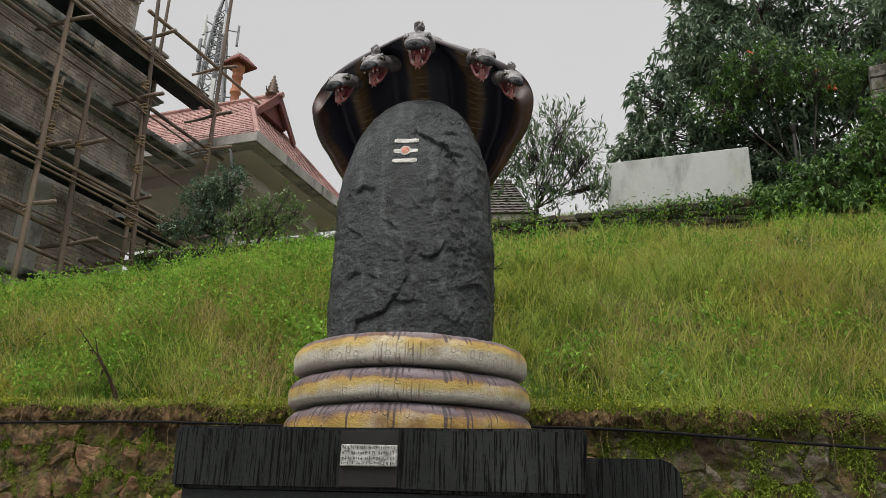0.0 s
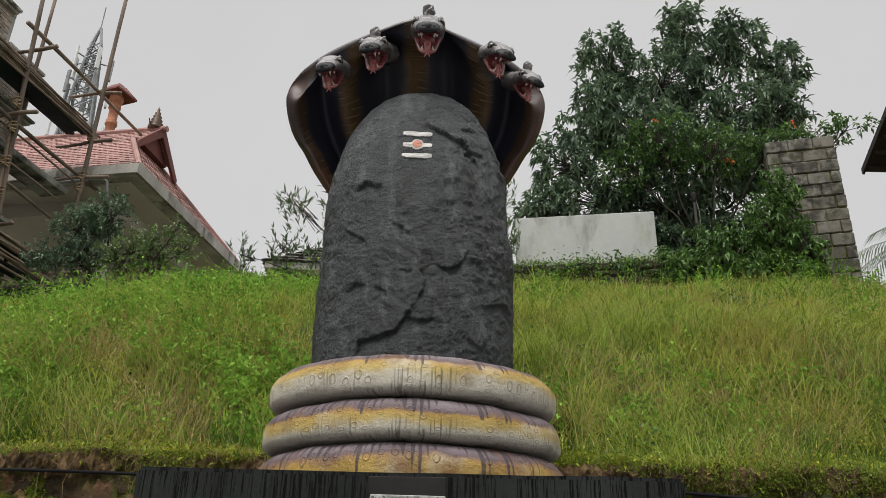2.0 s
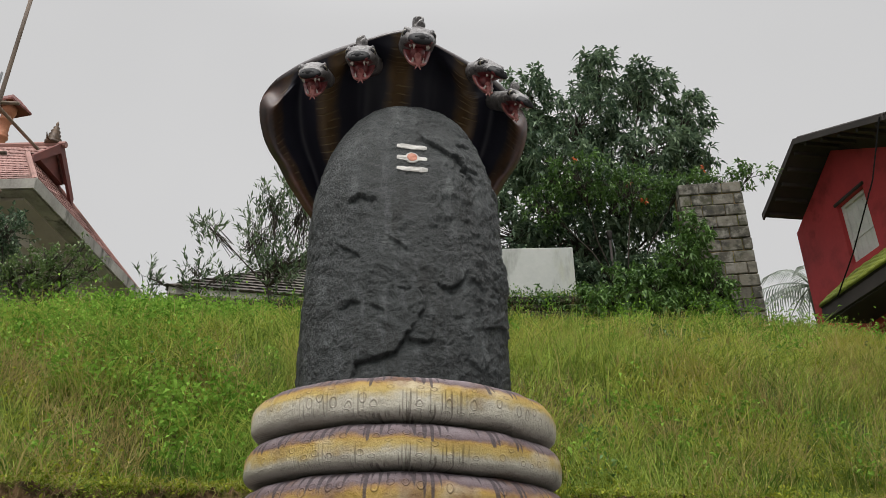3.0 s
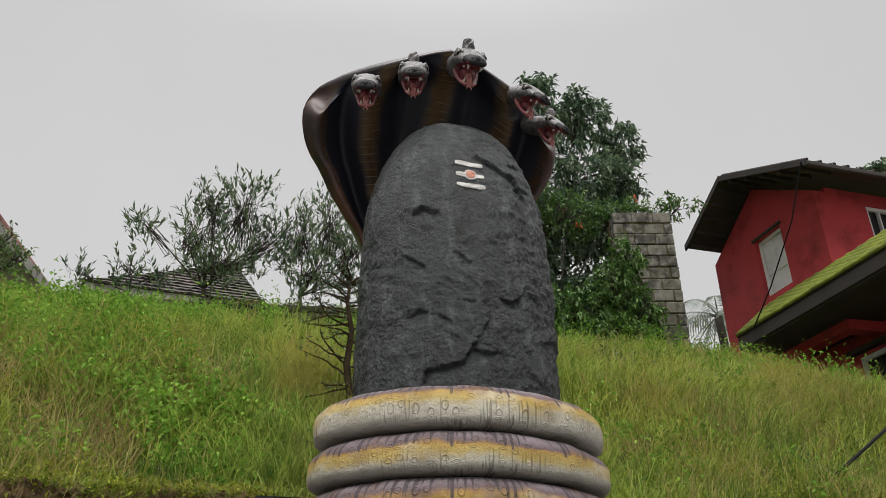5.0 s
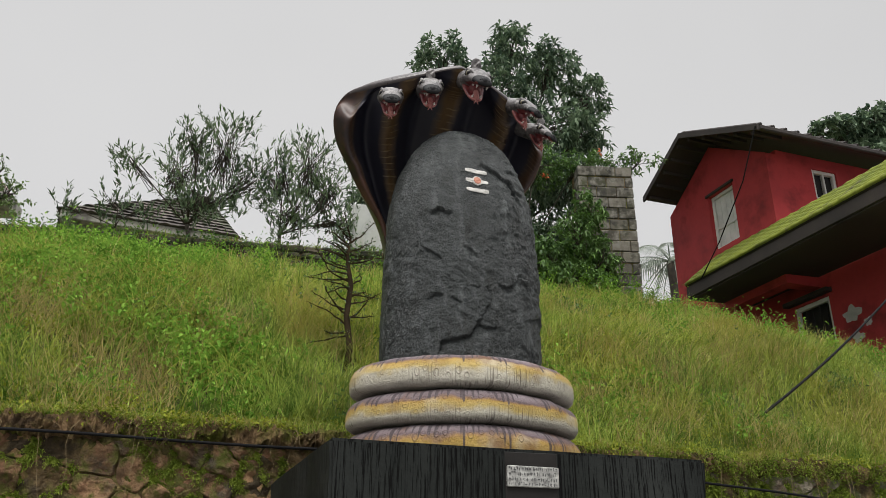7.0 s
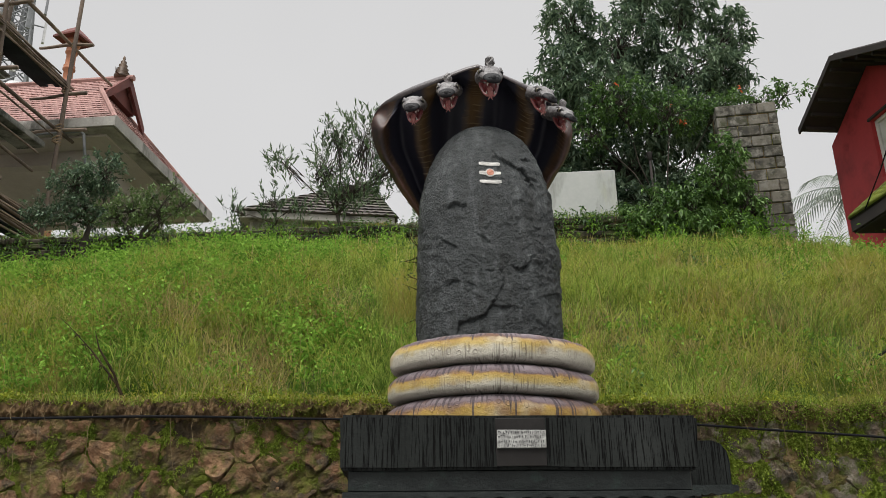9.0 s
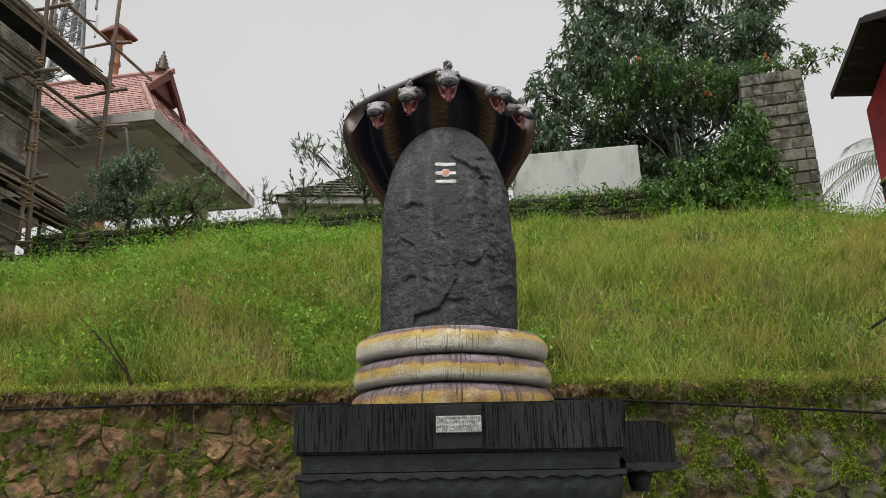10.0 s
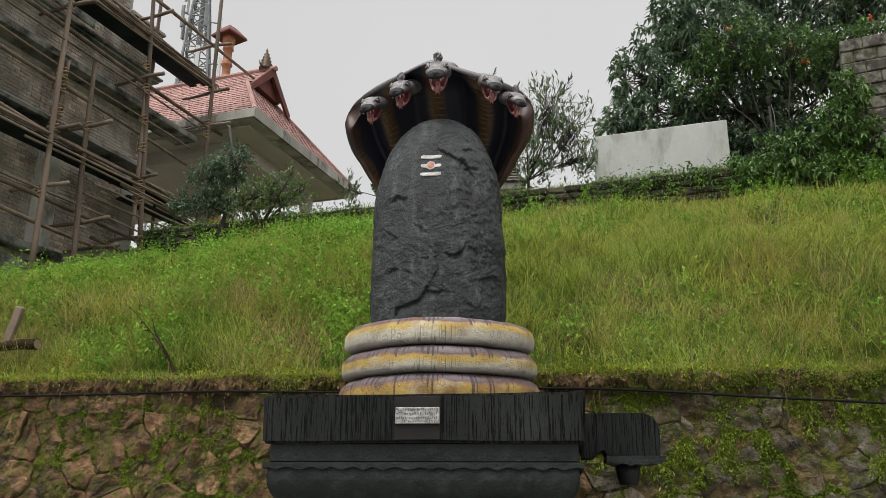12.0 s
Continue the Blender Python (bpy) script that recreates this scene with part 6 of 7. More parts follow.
# ---- far cottage, mast, palm roof line ----
def build_cottage():
    t = thing("cottage", "low cottage with an old dark tiled hip roof", "house", Matrix.Translation((-2.23, 15.9, 7.02)) @ Matrix.Rotation(radians(4), 4, "Z"))
    part("wall", boxed(-1.8, 1.7, 0.25, 3.6, -0.6, 2.35), CONCRETE, t)
    part("fascia", boxed(-2.05, 1.95, -0.02, 3.9, 2.32, 2.52, bevel=0.02), CONCRETE, t)
    bm = bmesh.new()
    e = [(-2.1, -0.06, 2.52), (2.0, -0.06, 2.52), (2.0, 3.95, 2.52), (-2.1, 3.95, 2.52)]
    r = [(0.95, 1.9, 4.27), (1.40, 1.9, 4.27)]
    v = [bm.verts.new(q) for q in e + r]
    for f in ((0, 1, 5, 4), (1, 2, 5), (2, 3, 4, 5), (3, 0, 4), (3, 2, 1, 0)):
        bm.faces.new([v[k] for k in f])
    rf = part("roof", bm, TILE_OLD, t)
    bm = bmesh.new()
    tile_slope(bm, e[0], e[1], r[1], r[0], 12, 20, 0.03)
    tile_slope(bm, e[1], e[2], r[1], r[1], 12, 18, 0.03)
    tile_slope(bm, e[3], e[0], r[0], r[0], 12, 18, 0.03)
    ob = part("tiles", bm, TILE_OLD, rf, "weathered brown tiles")
    ob["kind"] = "stuff"
    bm = bmesh.new()
    tube(bm, [r[0], r[1]], 0.10, 8)
    part("ridge_cap", bm, TILE_OLD, rf)


build_cottage()


def build_mast():
    t = thing("lattice_mast", "tall grey steel lattice mast with pale antenna panels", "mast", Matrix.Translation((-28.3, 50, 6.9)) @ Matrix.Rotation(radians(20), 4, "Z"))
    H = 38.0
    legs = [(-1, -1), (1, -1), (1, 1), (-1, 1)]

    def half(z):
        return 2.9 - 2.45 * z / (H - 2) if z < H - 2 else 0.35 * max(0.05, (H - z) / 2)
    for sx, sy in legs:
        bm = bmesh.new()
        tube(bm, [(sx * half(z), sy * half(z), z) for z in (0, 12, 24, 32, H - 2, H - 0.2)], 0.11, 6)
        part("leg", bm, STEEL, t)
    z = 14.0
    while z < H - 2.5:
        dz = max(1.0, half(z) * 1.7)
        for k in range(4):
            a, b = legs[k], legs[(k + 1) % 4]
            bm = bmesh.new()
            p0, p1 = (a[0] * half(z), a[1] * half(z), z), (b[0] * half(z), b[1] * half(z), z)
            q0, q1 = (a[0] * half(z + dz), a[1] * half(z + dz), z + dz), (b[0] * half(z + dz), b[1] * half(z + dz), z + dz)
            tube(bm, [p0, p1], 0.055, 5)
            tube(bm, [p0, q1], 0.055, 5)
            tube(bm, [p1, q0], 0.055, 5)
            part("bracing", bm, STEEL, t)
        z += dz
    bm = bmesh.new()
    tube(bm, [(0, 0, 14), (0.1, 0, H - 3)], 0.22, 8)
    part("cable_ladder", bm, STEEL, t)
    bm = bmesh.new()
    tube(bm, [(0, 0, H - 0.5), (0, 0, H + 2.0)], 0.05, 5)
    part("lightning_rod", bm, STEEL, t)
    rr = random.Random(61)
    for z in (23.0, 27.5, 31.5, 34.0):
        for k in range(5):
            a = 2 * math.pi * k / 5 + z
            r = half(z) + 0.9
            ob = part("antenna_panel", boxed(-0.16, 0.16, -0.09, 0.09, -1.0, 1.0, bevel=0.03), PALEDISH if rr.random() < 0.5 else STEEL, t)
            ob.location = (r * math.cos(a), r * math.sin(a), z)
            ob.rotation_euler = (0, 0, a + math.pi / 2)
            bm = bmesh.new()
            tube(bm, [(half(z) * 0.8 * math.cos(a), half(z) * 0.8 * math.sin(a), z + 0.4), (r * math.cos(a), r * math.sin(a), z + 0.4)], 0.06, 5)
            part("bracket", bm, STEEL, t)
    for z, a in ((25.0, -1.2), (21.5, -2.0), (24.0, 0.2)):
        bm = bmesh.new()
        lathe(bm, [(0.05, -0.35), (0.7, -0.12), (0.8, 0.0), (0.8, 0.12), (0.3, 0.16)], 20)
        ob = part("dish", bm, PALEDISH, t, "round pale dish antenna", True)
        r = half(z) + 0.7
        ob.matrix_local = Matrix.Translation((r * math.cos(a), r * math.sin(a), z)) @ Matrix.Rotation(a, 4, "Z") @ Matrix.Rotation(radians(90), 4, "Y")


build_mast()


def build_lamp_post():
    t = thing("lamp_post", "short dark garden lamp post among bushes", "lamp", pose(4.52, 10.0, 6.4))
    bm = bmesh.new()
    lathe(bm, [(0.05, 0), (0.05, 0.1), (0.030, 0.14), (0.024, 2.0)], 12)
    part("pole", bm, ROOFSHEET, t, "", True)
    bm = bmesh.new()
    lathe(bm, [(0.024, 1.98), (0.045, 2.04), (0.055, 2.12), (0.060, 2.15), (0.02, 2.18)], 14)
    part("head", bm, ROOFSHEET, t, "", True)
    bm = bmesh.new()
    tube(bm, [(0.03, 0, 2.05), (0.06, -0.03, 1.8), (0.06, -0.02, 1.5), (0.02, 0, 1.3)], 0.006, 5)
    part("wire", bm, STEEL, t)


build_lamp_post()


def build_hose():
    bm = bmesh.new()
    a, b, c = Vector((3.46, 2.74, 2.95)), Vector((6.4, 3.69, 4.72)), Vector((8.79, 4.6, 5.7))
    pts = [a.lerp(b, i / 12) - Vector((0, 0, 0.05 * math.sin(math.pi * i / 12))) for i in range(13)] + [b.lerp(c, i / 6) for i in range(1, 7)]
    pts.insert(0, Vector((3.36, 2.70, ground_z(3.36, 2.70) - 0.05)))
    tube(bm, pts, 0.0125, 8)
    tagged(new("hose", finish(bm, "hose", CABLE, True)), "black hose strung from a grassy bank to a house", "hose")


build_hose()


def build_log():
    t = thing("cut_log", "thin cut log lying on grass above a wall", "log", Matrix.Translation((-3.90, 2.50, 2.875)))
    b = Vector((-1.65, 0.22, -0.03))
    bm = bmesh.new()
    tube(bm, [b * (i / 8) + Vector((0, 0, 0.010 * math.sin(i * 1.7))) for i in range(9)], [0.050, 0.046, 0.043, 0.046, 0.042, 0.045, 0.043, 0.044, 0.042], 14)
    part("bark", bm, TWIG, t, "", True)
    bm = bmesh.new()
    tube(bm, [-b * 0.003, b * 0.002], [0.042, 0.043], 14)
    part("cut_face", bm, BAMBOO, t, "pale sawn end")
    # weathered stake that leans behind it
    k = thing("stake", "pale weathered wooden stake leaning on a grassy bank", "stake", pose(-4.42, 2.66, ground_z(-4.42, 2.66) - 0.15, 0, 14, 0))
    part("post", boxed(-0.045, 0.045, -0.02, 0.02, 0.0, 0.72, bevel=0.008, jitter=0.006), BAMBOO, k)


build_log()


# ---- trees and shrubs ----
def grow(name, label, category, base, trunk_r, fork, clusters, leaf, leaf_mat, twigs, per_twig, seed, group="", flowers=0, bark=BARK, rosette=True, limb=1.0, bend=0.15, twig_len=0.25):
    """A plant: trunk to a fork, a limb to each crown cluster (centre, radii), twigs in the cluster and leaves on the twigs."""
    rng = np.random.default_rng(seed)
    rr = random.Random(seed)
    t = thing(name, label, category, Matrix.Translation(base), group)
    B = Vector(base)
    bm = bmesh.new()
    fk = Vector(fork) - B
    mid = fk * 0.5 + Vector((rr.uniform(-1, 1), rr.uniform(-1, 1), 0)) * bend * 0.6
    tube(bm, [Vector((0, 0, -0.15)), mid * 0.5, mid, fk], [trunk_r * 1.25, trunk_r, trunk_r * 0.9, trunk_r * 0.75], 10)
    bases, ways = [], []
    for c, r, w in clusters:
        cc = Vector(c) - B
        n = max(6, int(twigs * w))
        m = (fk + cc) * 0.5 + Vector((rr.uniform(-1, 1), rr.uniform(-1, 1), rr.uniform(-0.5, 0.5))) * bend
        tube(bm, [fk, m, cc], [trunk_r * 0.55 * limb, trunk_r * 0.38 * limb, trunk_r * 0.16 * limb], 7)
        d = unit(rng.normal(0, 1, (n, 3)))
        rad = rng.uniform(0.25, 1.0, (n, 1)) ** 0.45
        p = np.array(cc) + d * rad * np.array(r)
        p += rng.normal(0, 0.06, (n, 3))
        lift = 0.25 if rosette else 1.0
        out = unit(d * (1.0 if rosette else 0.6) + np.array([0, 0, lift]) + rng.normal(0, 0.35, (n, 3)))
        for k in range(n):
            if k % 2 == 0 or not rosette:
                q = Vector(p[k])
                s = cc.lerp(q, 0.35) + Vector((rr.uniform(-1, 1), rr.uniform(-1, 1), rr.uniform(-1, 1))) * 0.05
                start = (cc.lerp(m, rr.uniform(0, 0.5)) if rosette else m.lerp(cc, rr.uniform(0.0, 0.8)) + Vector((rr.uniform(-1, 1) * r[0], rr.uniform(-1, 1) * r[1], -0.3 * r[2])) * 0.3)
                tube(bm, [start, s, q], [trunk_r * 0.10 * limb + 0.004, trunk_r * 0.06 * limb + 0.003, 0.002], 4)
        reps = per_twig
        pb = np.repeat(p, reps, 0)
        ob_ = np.repeat(out, reps, 0)
        if rosette:
            off = rng.uniform(-0.5, 0.25, (n * reps, 1)) * twig_len
            pb = pb + ob_ * off
            way = unit(ob_ * 0.35 + unit(rng.normal(0, 1, (n * reps, 3))) * 0.9)
        else:
            off = rng.uniform(-1.6, 0.3, (n * reps, 1)) * twig_len
            pb = pb + ob_ * off
            way = unit(ob_ * 0.8 + unit(rng.normal(0, 1, (n * reps, 3))) * 0.55 + np.array([0, 0, 0.15]))
        bases.append(pb)
        ways.append(way)
    part("trunk", bm, bark, t, "", True)
    b_, w_ = np.concatenate(bases), np.concatenate(ways)
    n = len(b_)
    L = rng.uniform(0.65, 1.2, n) * leaf[0]
    W = rng.uniform(0.75, 1.2, n) * leaf[1]
    cr = new("crown", leaf_mesh("crown", b_, w_, L, W, leaf_mat, rng, droop=leaf[2]))
    cr.parent = t
    if flowers:
        for pick in rng.choice(n, flowers, replace=False):
            fb = np.repeat(b_[pick:pick + 1], 7, 0) + rng.normal(0, 0.015, (7, 3)) + np.array([0, -0.12, 0])
            fl = new("flower", leaf_mesh("flower", fb, unit(rng.normal(0, 1, (7, 3))), np.full(7, 0.07), np.full(7, 0.045), FLOWER, rng))
            fl.parent = t
            fl["label"] = "orange flower"
    return t


grow("tree", "large dark green leafy tree behind a low wall", "tree", (5.0, 11.8, 6.8), 0.10, (4.7, 11.5, 8.6),
     [((5.25, 11.5, 13.25), (0.55, 0.8, 0.85), 0.7), ((6.4, 11.6, 13.2), (0.75, 0.8, 0.70), 0.8), ((7.3, 11.5, 12.5), (0.5, 0.6, 0.65), 0.45), ((3.55, 11.5, 12.55), (0.6, 0.8, 0.75), 0.7), ((4.6, 11.3, 11.9), (1.0, 0.9, 0.8), 1.0),
      ((5.9, 11.2, 11.2), (1.3, 0.9, 0.9), 1.3), ((7.0, 11.3, 11.3), (0.6, 0.7, 0.6), 0.5), ((3.2, 11.2, 10.8), (0.8, 0.9, 0.8), 0.8), ((2.4, 11.0, 9.7), (0.7, 0.8, 0.65), 0.6),
      ((3.9, 10.9, 10.3), (1.1, 0.9, 0.9), 1.2), ((5.2, 10.9, 9.8), (1.3, 0.8, 0.9), 1.3), ((2.9, 10.9, 8.8), (0.9, 0.7, 0.6), 0.8), ((4.2, 10.8, 8.7), (1.1, 0.7, 0.7), 1.0),
      ((6.4, 10.9, 9.7), (0.9, 0.7, 0.9), 0.9), ((1.9, 11.0, 8.6), (0.45, 0.5, 0.45), 0.35), ((5.6, 10.9, 8.2), (0.9, 0.5, 0.8), 0.8), ((4.4, 10.5, 7.8), (1.2, 0.4, 0.5), 1.1), ((3.3, 10.6, 8.0), (0.9, 0.4, 0.5), 0.8), ((5.4, 10.3, 7.7), (0.7, 0.4, 0.5), 0.7)],
     (0.20, 0.058, 0.35), LEAF_DARK, 150, 13, 101, limb=0.8, bend=0.3)
grow("flowering_shrub", "climbing green shrub with a few orange flowers", "shrub", (4.9, 10.2, 6.5), 0.035, (4.8, 10.2, 7.2),
     [((4.1, 10.0, 9.6), (0.8, 0.5, 0.55), 1.0), ((5.0, 9.9, 9.4), (0.8, 0.5, 0.5), 1.0), ((5.9, 9.7, 9.45), (0.5, 0.35, 0.3), 0.5), ((6.7, 9.6, 9.55), (0.55, 0.25, 0.2), 0.35), ((7.3, 9.5, 9.75), (0.4, 0.2, 0.15), 0.18), ((3.4, 10.2, 9.1), (0.5, 0.4, 0.5), 0.5)],
     (0.11, 0.040, 0.2), LEAF_MID, 120, 11, 102, flowers=5)
grow("bush", "bright green broad-leaved bush in front of block pier", "bush", (5.0, 8.85, 5.95), 0.035, (5.0, 8.8, 6.4),
     [((4.6, 8.75, 6.85), (0.6, 0.35, 0.4), 1.0), ((5.2, 8.75, 7.3), (0.45, 0.35, 0.6), 1.0), ((5.65, 8.7, 6.8), (0.35, 0.28, 0.5), 0.7), ((4.05, 8.95, 6.65), (0.45, 0.3, 0.3), 0.6), ((5.45, 8.7, 7.9), (0.28, 0.25, 0.35), 0.4), ((5.0, 8.6, 6.5), (0.8, 0.3, 0.25), 0.7)],
     (0.115, 0.046, 0.4), LEAF_MID, 150, 11, 103, group="bushes on the bank")
grow("bush", "mixed green bush along a terrace wall", "bush", (3.9, 9.35, 5.95), 0.03, (3.9, 9.3, 6.5),
     [((3.8, 9.3, 6.85), (0.5, 0.25, 0.3), 1.0), ((4.4, 9.2, 7.1), (0.4, 0.25, 0.4), 0.8), ((3.1, 9.4, 6.75), (0.5, 0.2, 0.22), 0.6)],
     (0.12, 0.045, 0.4), LEAF_MID, 80, 10, 104, group="bushes on the bank")

OLEANDER = dict(leaf=(0.15, 0.031, 0.08), leaf_mat=LEAF_GREY, per_twig=11, group="grey-green shrubs on the terrace", rosette=False, limb=0.75, bend=0.2, twig_len=0.24)
grow("shrub", "airy grey-green shrub with narrow leaves on terrace", "shrub", (-1.5, 10.25, 6.8), 0.04, (-1.45, 10.2, 7.2),
     [((-0.95, 10.2, 8.85), (0.7, 0.45, 0.85), 1.0), ((-1.5, 10.2, 8.95), (0.35, 0.3, 0.35), 0.4), ((-1.7, 10.2, 8.2), (0.6, 0.4, 0.7), 0.9), ((-1.2, 10.1, 7.7), (0.6, 0.4, 0.45), 1.0), ((-2.45, 10.2, 8.25), (0.4, 0.3, 0.45), 0.3), ((-0.5, 10.2, 8.2), (0.55, 0.35, 0.7), 0.7)],
     twigs=66, seed=111, **OLEANDER)
grow("shrub", "airy grey-green shrub with narrow leaves on terrace", "shrub", (0.15, 10.2, 6.8), 0.04, (0.12, 10.2, 7.25),
     [((0.0, 10.2, 8.4), (0.6, 0.4, 0.75), 1.0), ((0.55, 10.2, 8.8), (0.55, 0.4, 0.7), 0.9), ((0.95, 10.2, 8.3), (0.6, 0.4, 0.6), 0.9), ((0.3, 10.1, 7.7), (0.6, 0.4, 0.4), 0.9), ((1.2, 10.0, 7.6), (0.4, 0.3, 0.3), 0.5)],
     twigs=66, seed=112, **OLEANDER)
grow("shrub", "young sparse narrow-leaved shrub on terrace edge", "shrub", (-2.55, 10.25, 6.85), 0.025, (-2.55, 10.2, 7.0),
     [((-2.7, 10.15, 7.45), (0.30, 0.2, 0.3), 0.5), ((-3.35, 10.2, 7.25), (0.25, 0.2, 0.25), 0.35), ((-2.15, 10.1, 7.35), (0.25, 0.2, 0.25), 0.35)],
     twigs=36, seed=113, **OLEANDER)
grow("shrub", "dense dark green shrub with a crooked trunk", "shrub", (-5.72, 9.9, 6.0), 0.055, (-5.7, 9.85, 6.75),
     [((-6.05, 9.8, 7.50), (0.50, 0.45, 0.45), 1.0), ((-5.6, 9.8, 7.72), (0.42, 0.45, 0.48), 1.0), ((-5.9, 9.75, 6.95), (0.6, 0.4, 0.3), 0.9), ((-6.6, 9.9, 7.0), (0.3, 0.3, 0.25), 0.4)],
     (0.085, 0.034, 0.2), LEAF_DARK, 130, 12, 114, group="grey-green shrubs on the terrace")
grow("shrub", "loose green shrub with small oval leaves", "shrub", (-4.62, 9.1, ground_z(-4.62, 9.1)), 0.05, (-4.66, 9.1, 6.15),
     [((-4.75, 9.1, 6.75), (0.40, 0.35, 0.35), 1.0), ((-4.30, 9.1, 6.70), (0.40, 0.3, 0.35), 0.8), ((-5.0, 9.1, 6.65), (0.35, 0.3, 0.30), 0.7), ((-4.5, 9.05, 6.95), (0.28, 0.25, 0.22), 0.5), ((-3.95, 9.1, 6.85), (0.25, 0.2, 0.25), 0.35), ((-4.1, 9.1, 7.25), (0.10, 0.1, 0.22), 0.1)],
     (0.065, 0.032, 0.15), LEAF_LIGHT, 85, 10, 115, group="grey-green shrubs on the terrace")


def build_thorn_tree():
    """A crooked dark stem with level thorny branches along its whole height and few small leaves."""
    rr, rng = random.Random(116), np.random.default_rng(116)
    bx, by = -0.10, 3.1
    t = thing("small_tree", "small thorny tree with thin dark bare branches on a bank", "tree", Matrix.Translation((bx, by, ground_z(bx, by) - 0.05)))
    bm = bmesh.new()
    stem = [Vector((0.02, 0, 0)), Vector((0.035, 0, 0.25)), Vector((0.0, 0.02, 0.5)), Vector((0.02, 0, 0.75)), Vector((-0.02, 0.01, 0.98)), Vector((0.0, 0, 1.18))]
    tube(bm, stem, [0.030, 0.027, 0.024, 0.021, 0.015, 0.006], 8)
    part("trunk", bm, TWIG, t, "", True)
    bases, ways = [], []
    for k in range(34):
        f = 0.22 + 0.78 * ((k + rr.random()) / 34) ** 0.75
        i = min(int(f * 5), 4)
        q = stem[i].lerp(stem[i + 1], f * 5 - i)
        sgn = -1 if rr.random() < 0.62 else 1
        d = Vector((sgn, rr.uniform(-0.5, 0.5), rr.uniform(-0.25, 0.55) + (0.5 if f > 0.8 else 0))).normalized()
        ln = rr.uniform(0.20, 0.52) * (1.05 - 0.45 * f)
        pts = [q]
        n = 8
        for m in range(n):
            d = (d + Vector((rr.uniform(-0.3, 0.3), rr.uniform(-0.3, 0.3), rr.uniform(-0.25, 0.28)))).normalized()
            pts.append(pts[-1] + d * ln / n)
        bm = bmesh.new()
        tube(bm, pts, [0.0075 * (1 - 0.85 * m / n) + 0.001 for m in range(n + 1)], 5)
        for m in range(1, n + 1):
            for w in range(3):
                b = pts[m - 1].lerp(pts[m], rr.random())
                o = Vector((rr.uniform(-1, 1), rr.uniform(-1, 1), rr.uniform(-0.6, 1))).normalized()
                tube(bm, [b, b + o * rr.uniform(0.012, 0.045)], [0.0026, 0.0008], 4)
                if rr.random() < 0.35 + 0.4 * (f > 0.7):
                    bases.append(b + o * 0.02)
                    ways.append(o)
        part("branch", bm, TWIG, t)
    n = len(bases)
    lf = new("leaves", leaf_mesh("leaves", np.array(bases), np.array(ways), rng.uniform(0.02, 0.042, n), rng.uniform(0.009, 0.018, n), LEAF_DARK, rng))
    lf.parent = t


build_thorn_tree()
grow("tree", "distant tree with open crown", "tree", (28.5, 22, 6.9), 0.3, (28.5, 22, 18),
     [((27.2, 22, 21.6), (1.4, 1.2, 0.6), 1.0), ((29.4, 22, 22.4), (1.4, 1.2, 1.0), 1.2), ((31.5, 22, 22.2), (1.6, 1.2, 1.2), 1.2), ((28.6, 22, 20.5), (1.6, 1.2, 0.8), 1.0)],
     (0.40, 0.16, 0.3), LEAF_DARK, 110, 11, 117)


def build_palm():
    t = thing("palm", "coconut palm crown beyond a house, haze mixed into its colour", "palm", pose(13.2, 17.0, 6.5))
    bm = bmesh.new()
    tube(bm, [(0, 0, -0.2), (0.1, 0, 2), (0, 0, 4.6)], [0.18, 0.15, 0.12], 10)
    part("trunk", bm, BARK, t, "", True)
    rng = np.random.default_rng(7)
    for k in range(13):
        a = 2 * math.pi * k / 13 + 0.2
        el = rng.uniform(-0.1, 0.9)
        rib, b_, w_ = [], [], []
        for i in range(26):
            f = i / 25
            rad = 2.1 * f
            q = Vector((rad * math.cos(a) * math.cos(el * (1 - f * 0.4)), rad * math.sin(a) * math.cos(el * (1 - f * 0.4)), 4.6 + rad * math.sin(el) - 1.3 * f * f))
            rib.append(q)
            if i > 2:
                for s in (1, -1):
                    b_.append(q)
                    w_.append(Vector((-math.sin(a) * s, math.cos(a) * s, -0.5)) + Vector((math.cos(a), math.sin(a), 0)) * 0.6)
        bm = bmesh.new()
        tube(bm, rib, [0.03 * (1 - 0.9 * i / 25) for i in range(26)], 5)
        fr = part("frond", bm, PALMLEAF, t)
        n = len(b_)
        lf = new("leaf_fringe", leaf_mesh("leaf_fringe", np.array(b_), np.array(w_), np.full(n, 0.5), np.full(n, 0.05), PALMLEAF, rng, droop=0.4))
        lf.parent = fr


build_palm()


# ---- grass and weeds ----
def scatter(rng, n, x0, x1, y0, y1):
    p = np.stack([rng.uniform(x0, x1, n), rng.uniform(y0, y1, n)], 1)
    z = np.array([ground_z(float(a), float(b)) for a, b in p])
    return np.concatenate([p, z[:, None]], 1)


def clump_noise(p, s, o):
    return np.array([noise.noise(Vector((float(a) * s, float(b) * s, o))) for a, b in p[:, :2]])


def clustered(rng, n, x0, x1, y0, y1, scale, level, seed):
    """Scattered points kept where a broad noise is high, so that plants stand in patches."""
    p = scatter(rng, n, x0, x1, y0, y1)
    return p[clump_noise(p, scale, seed) > level]


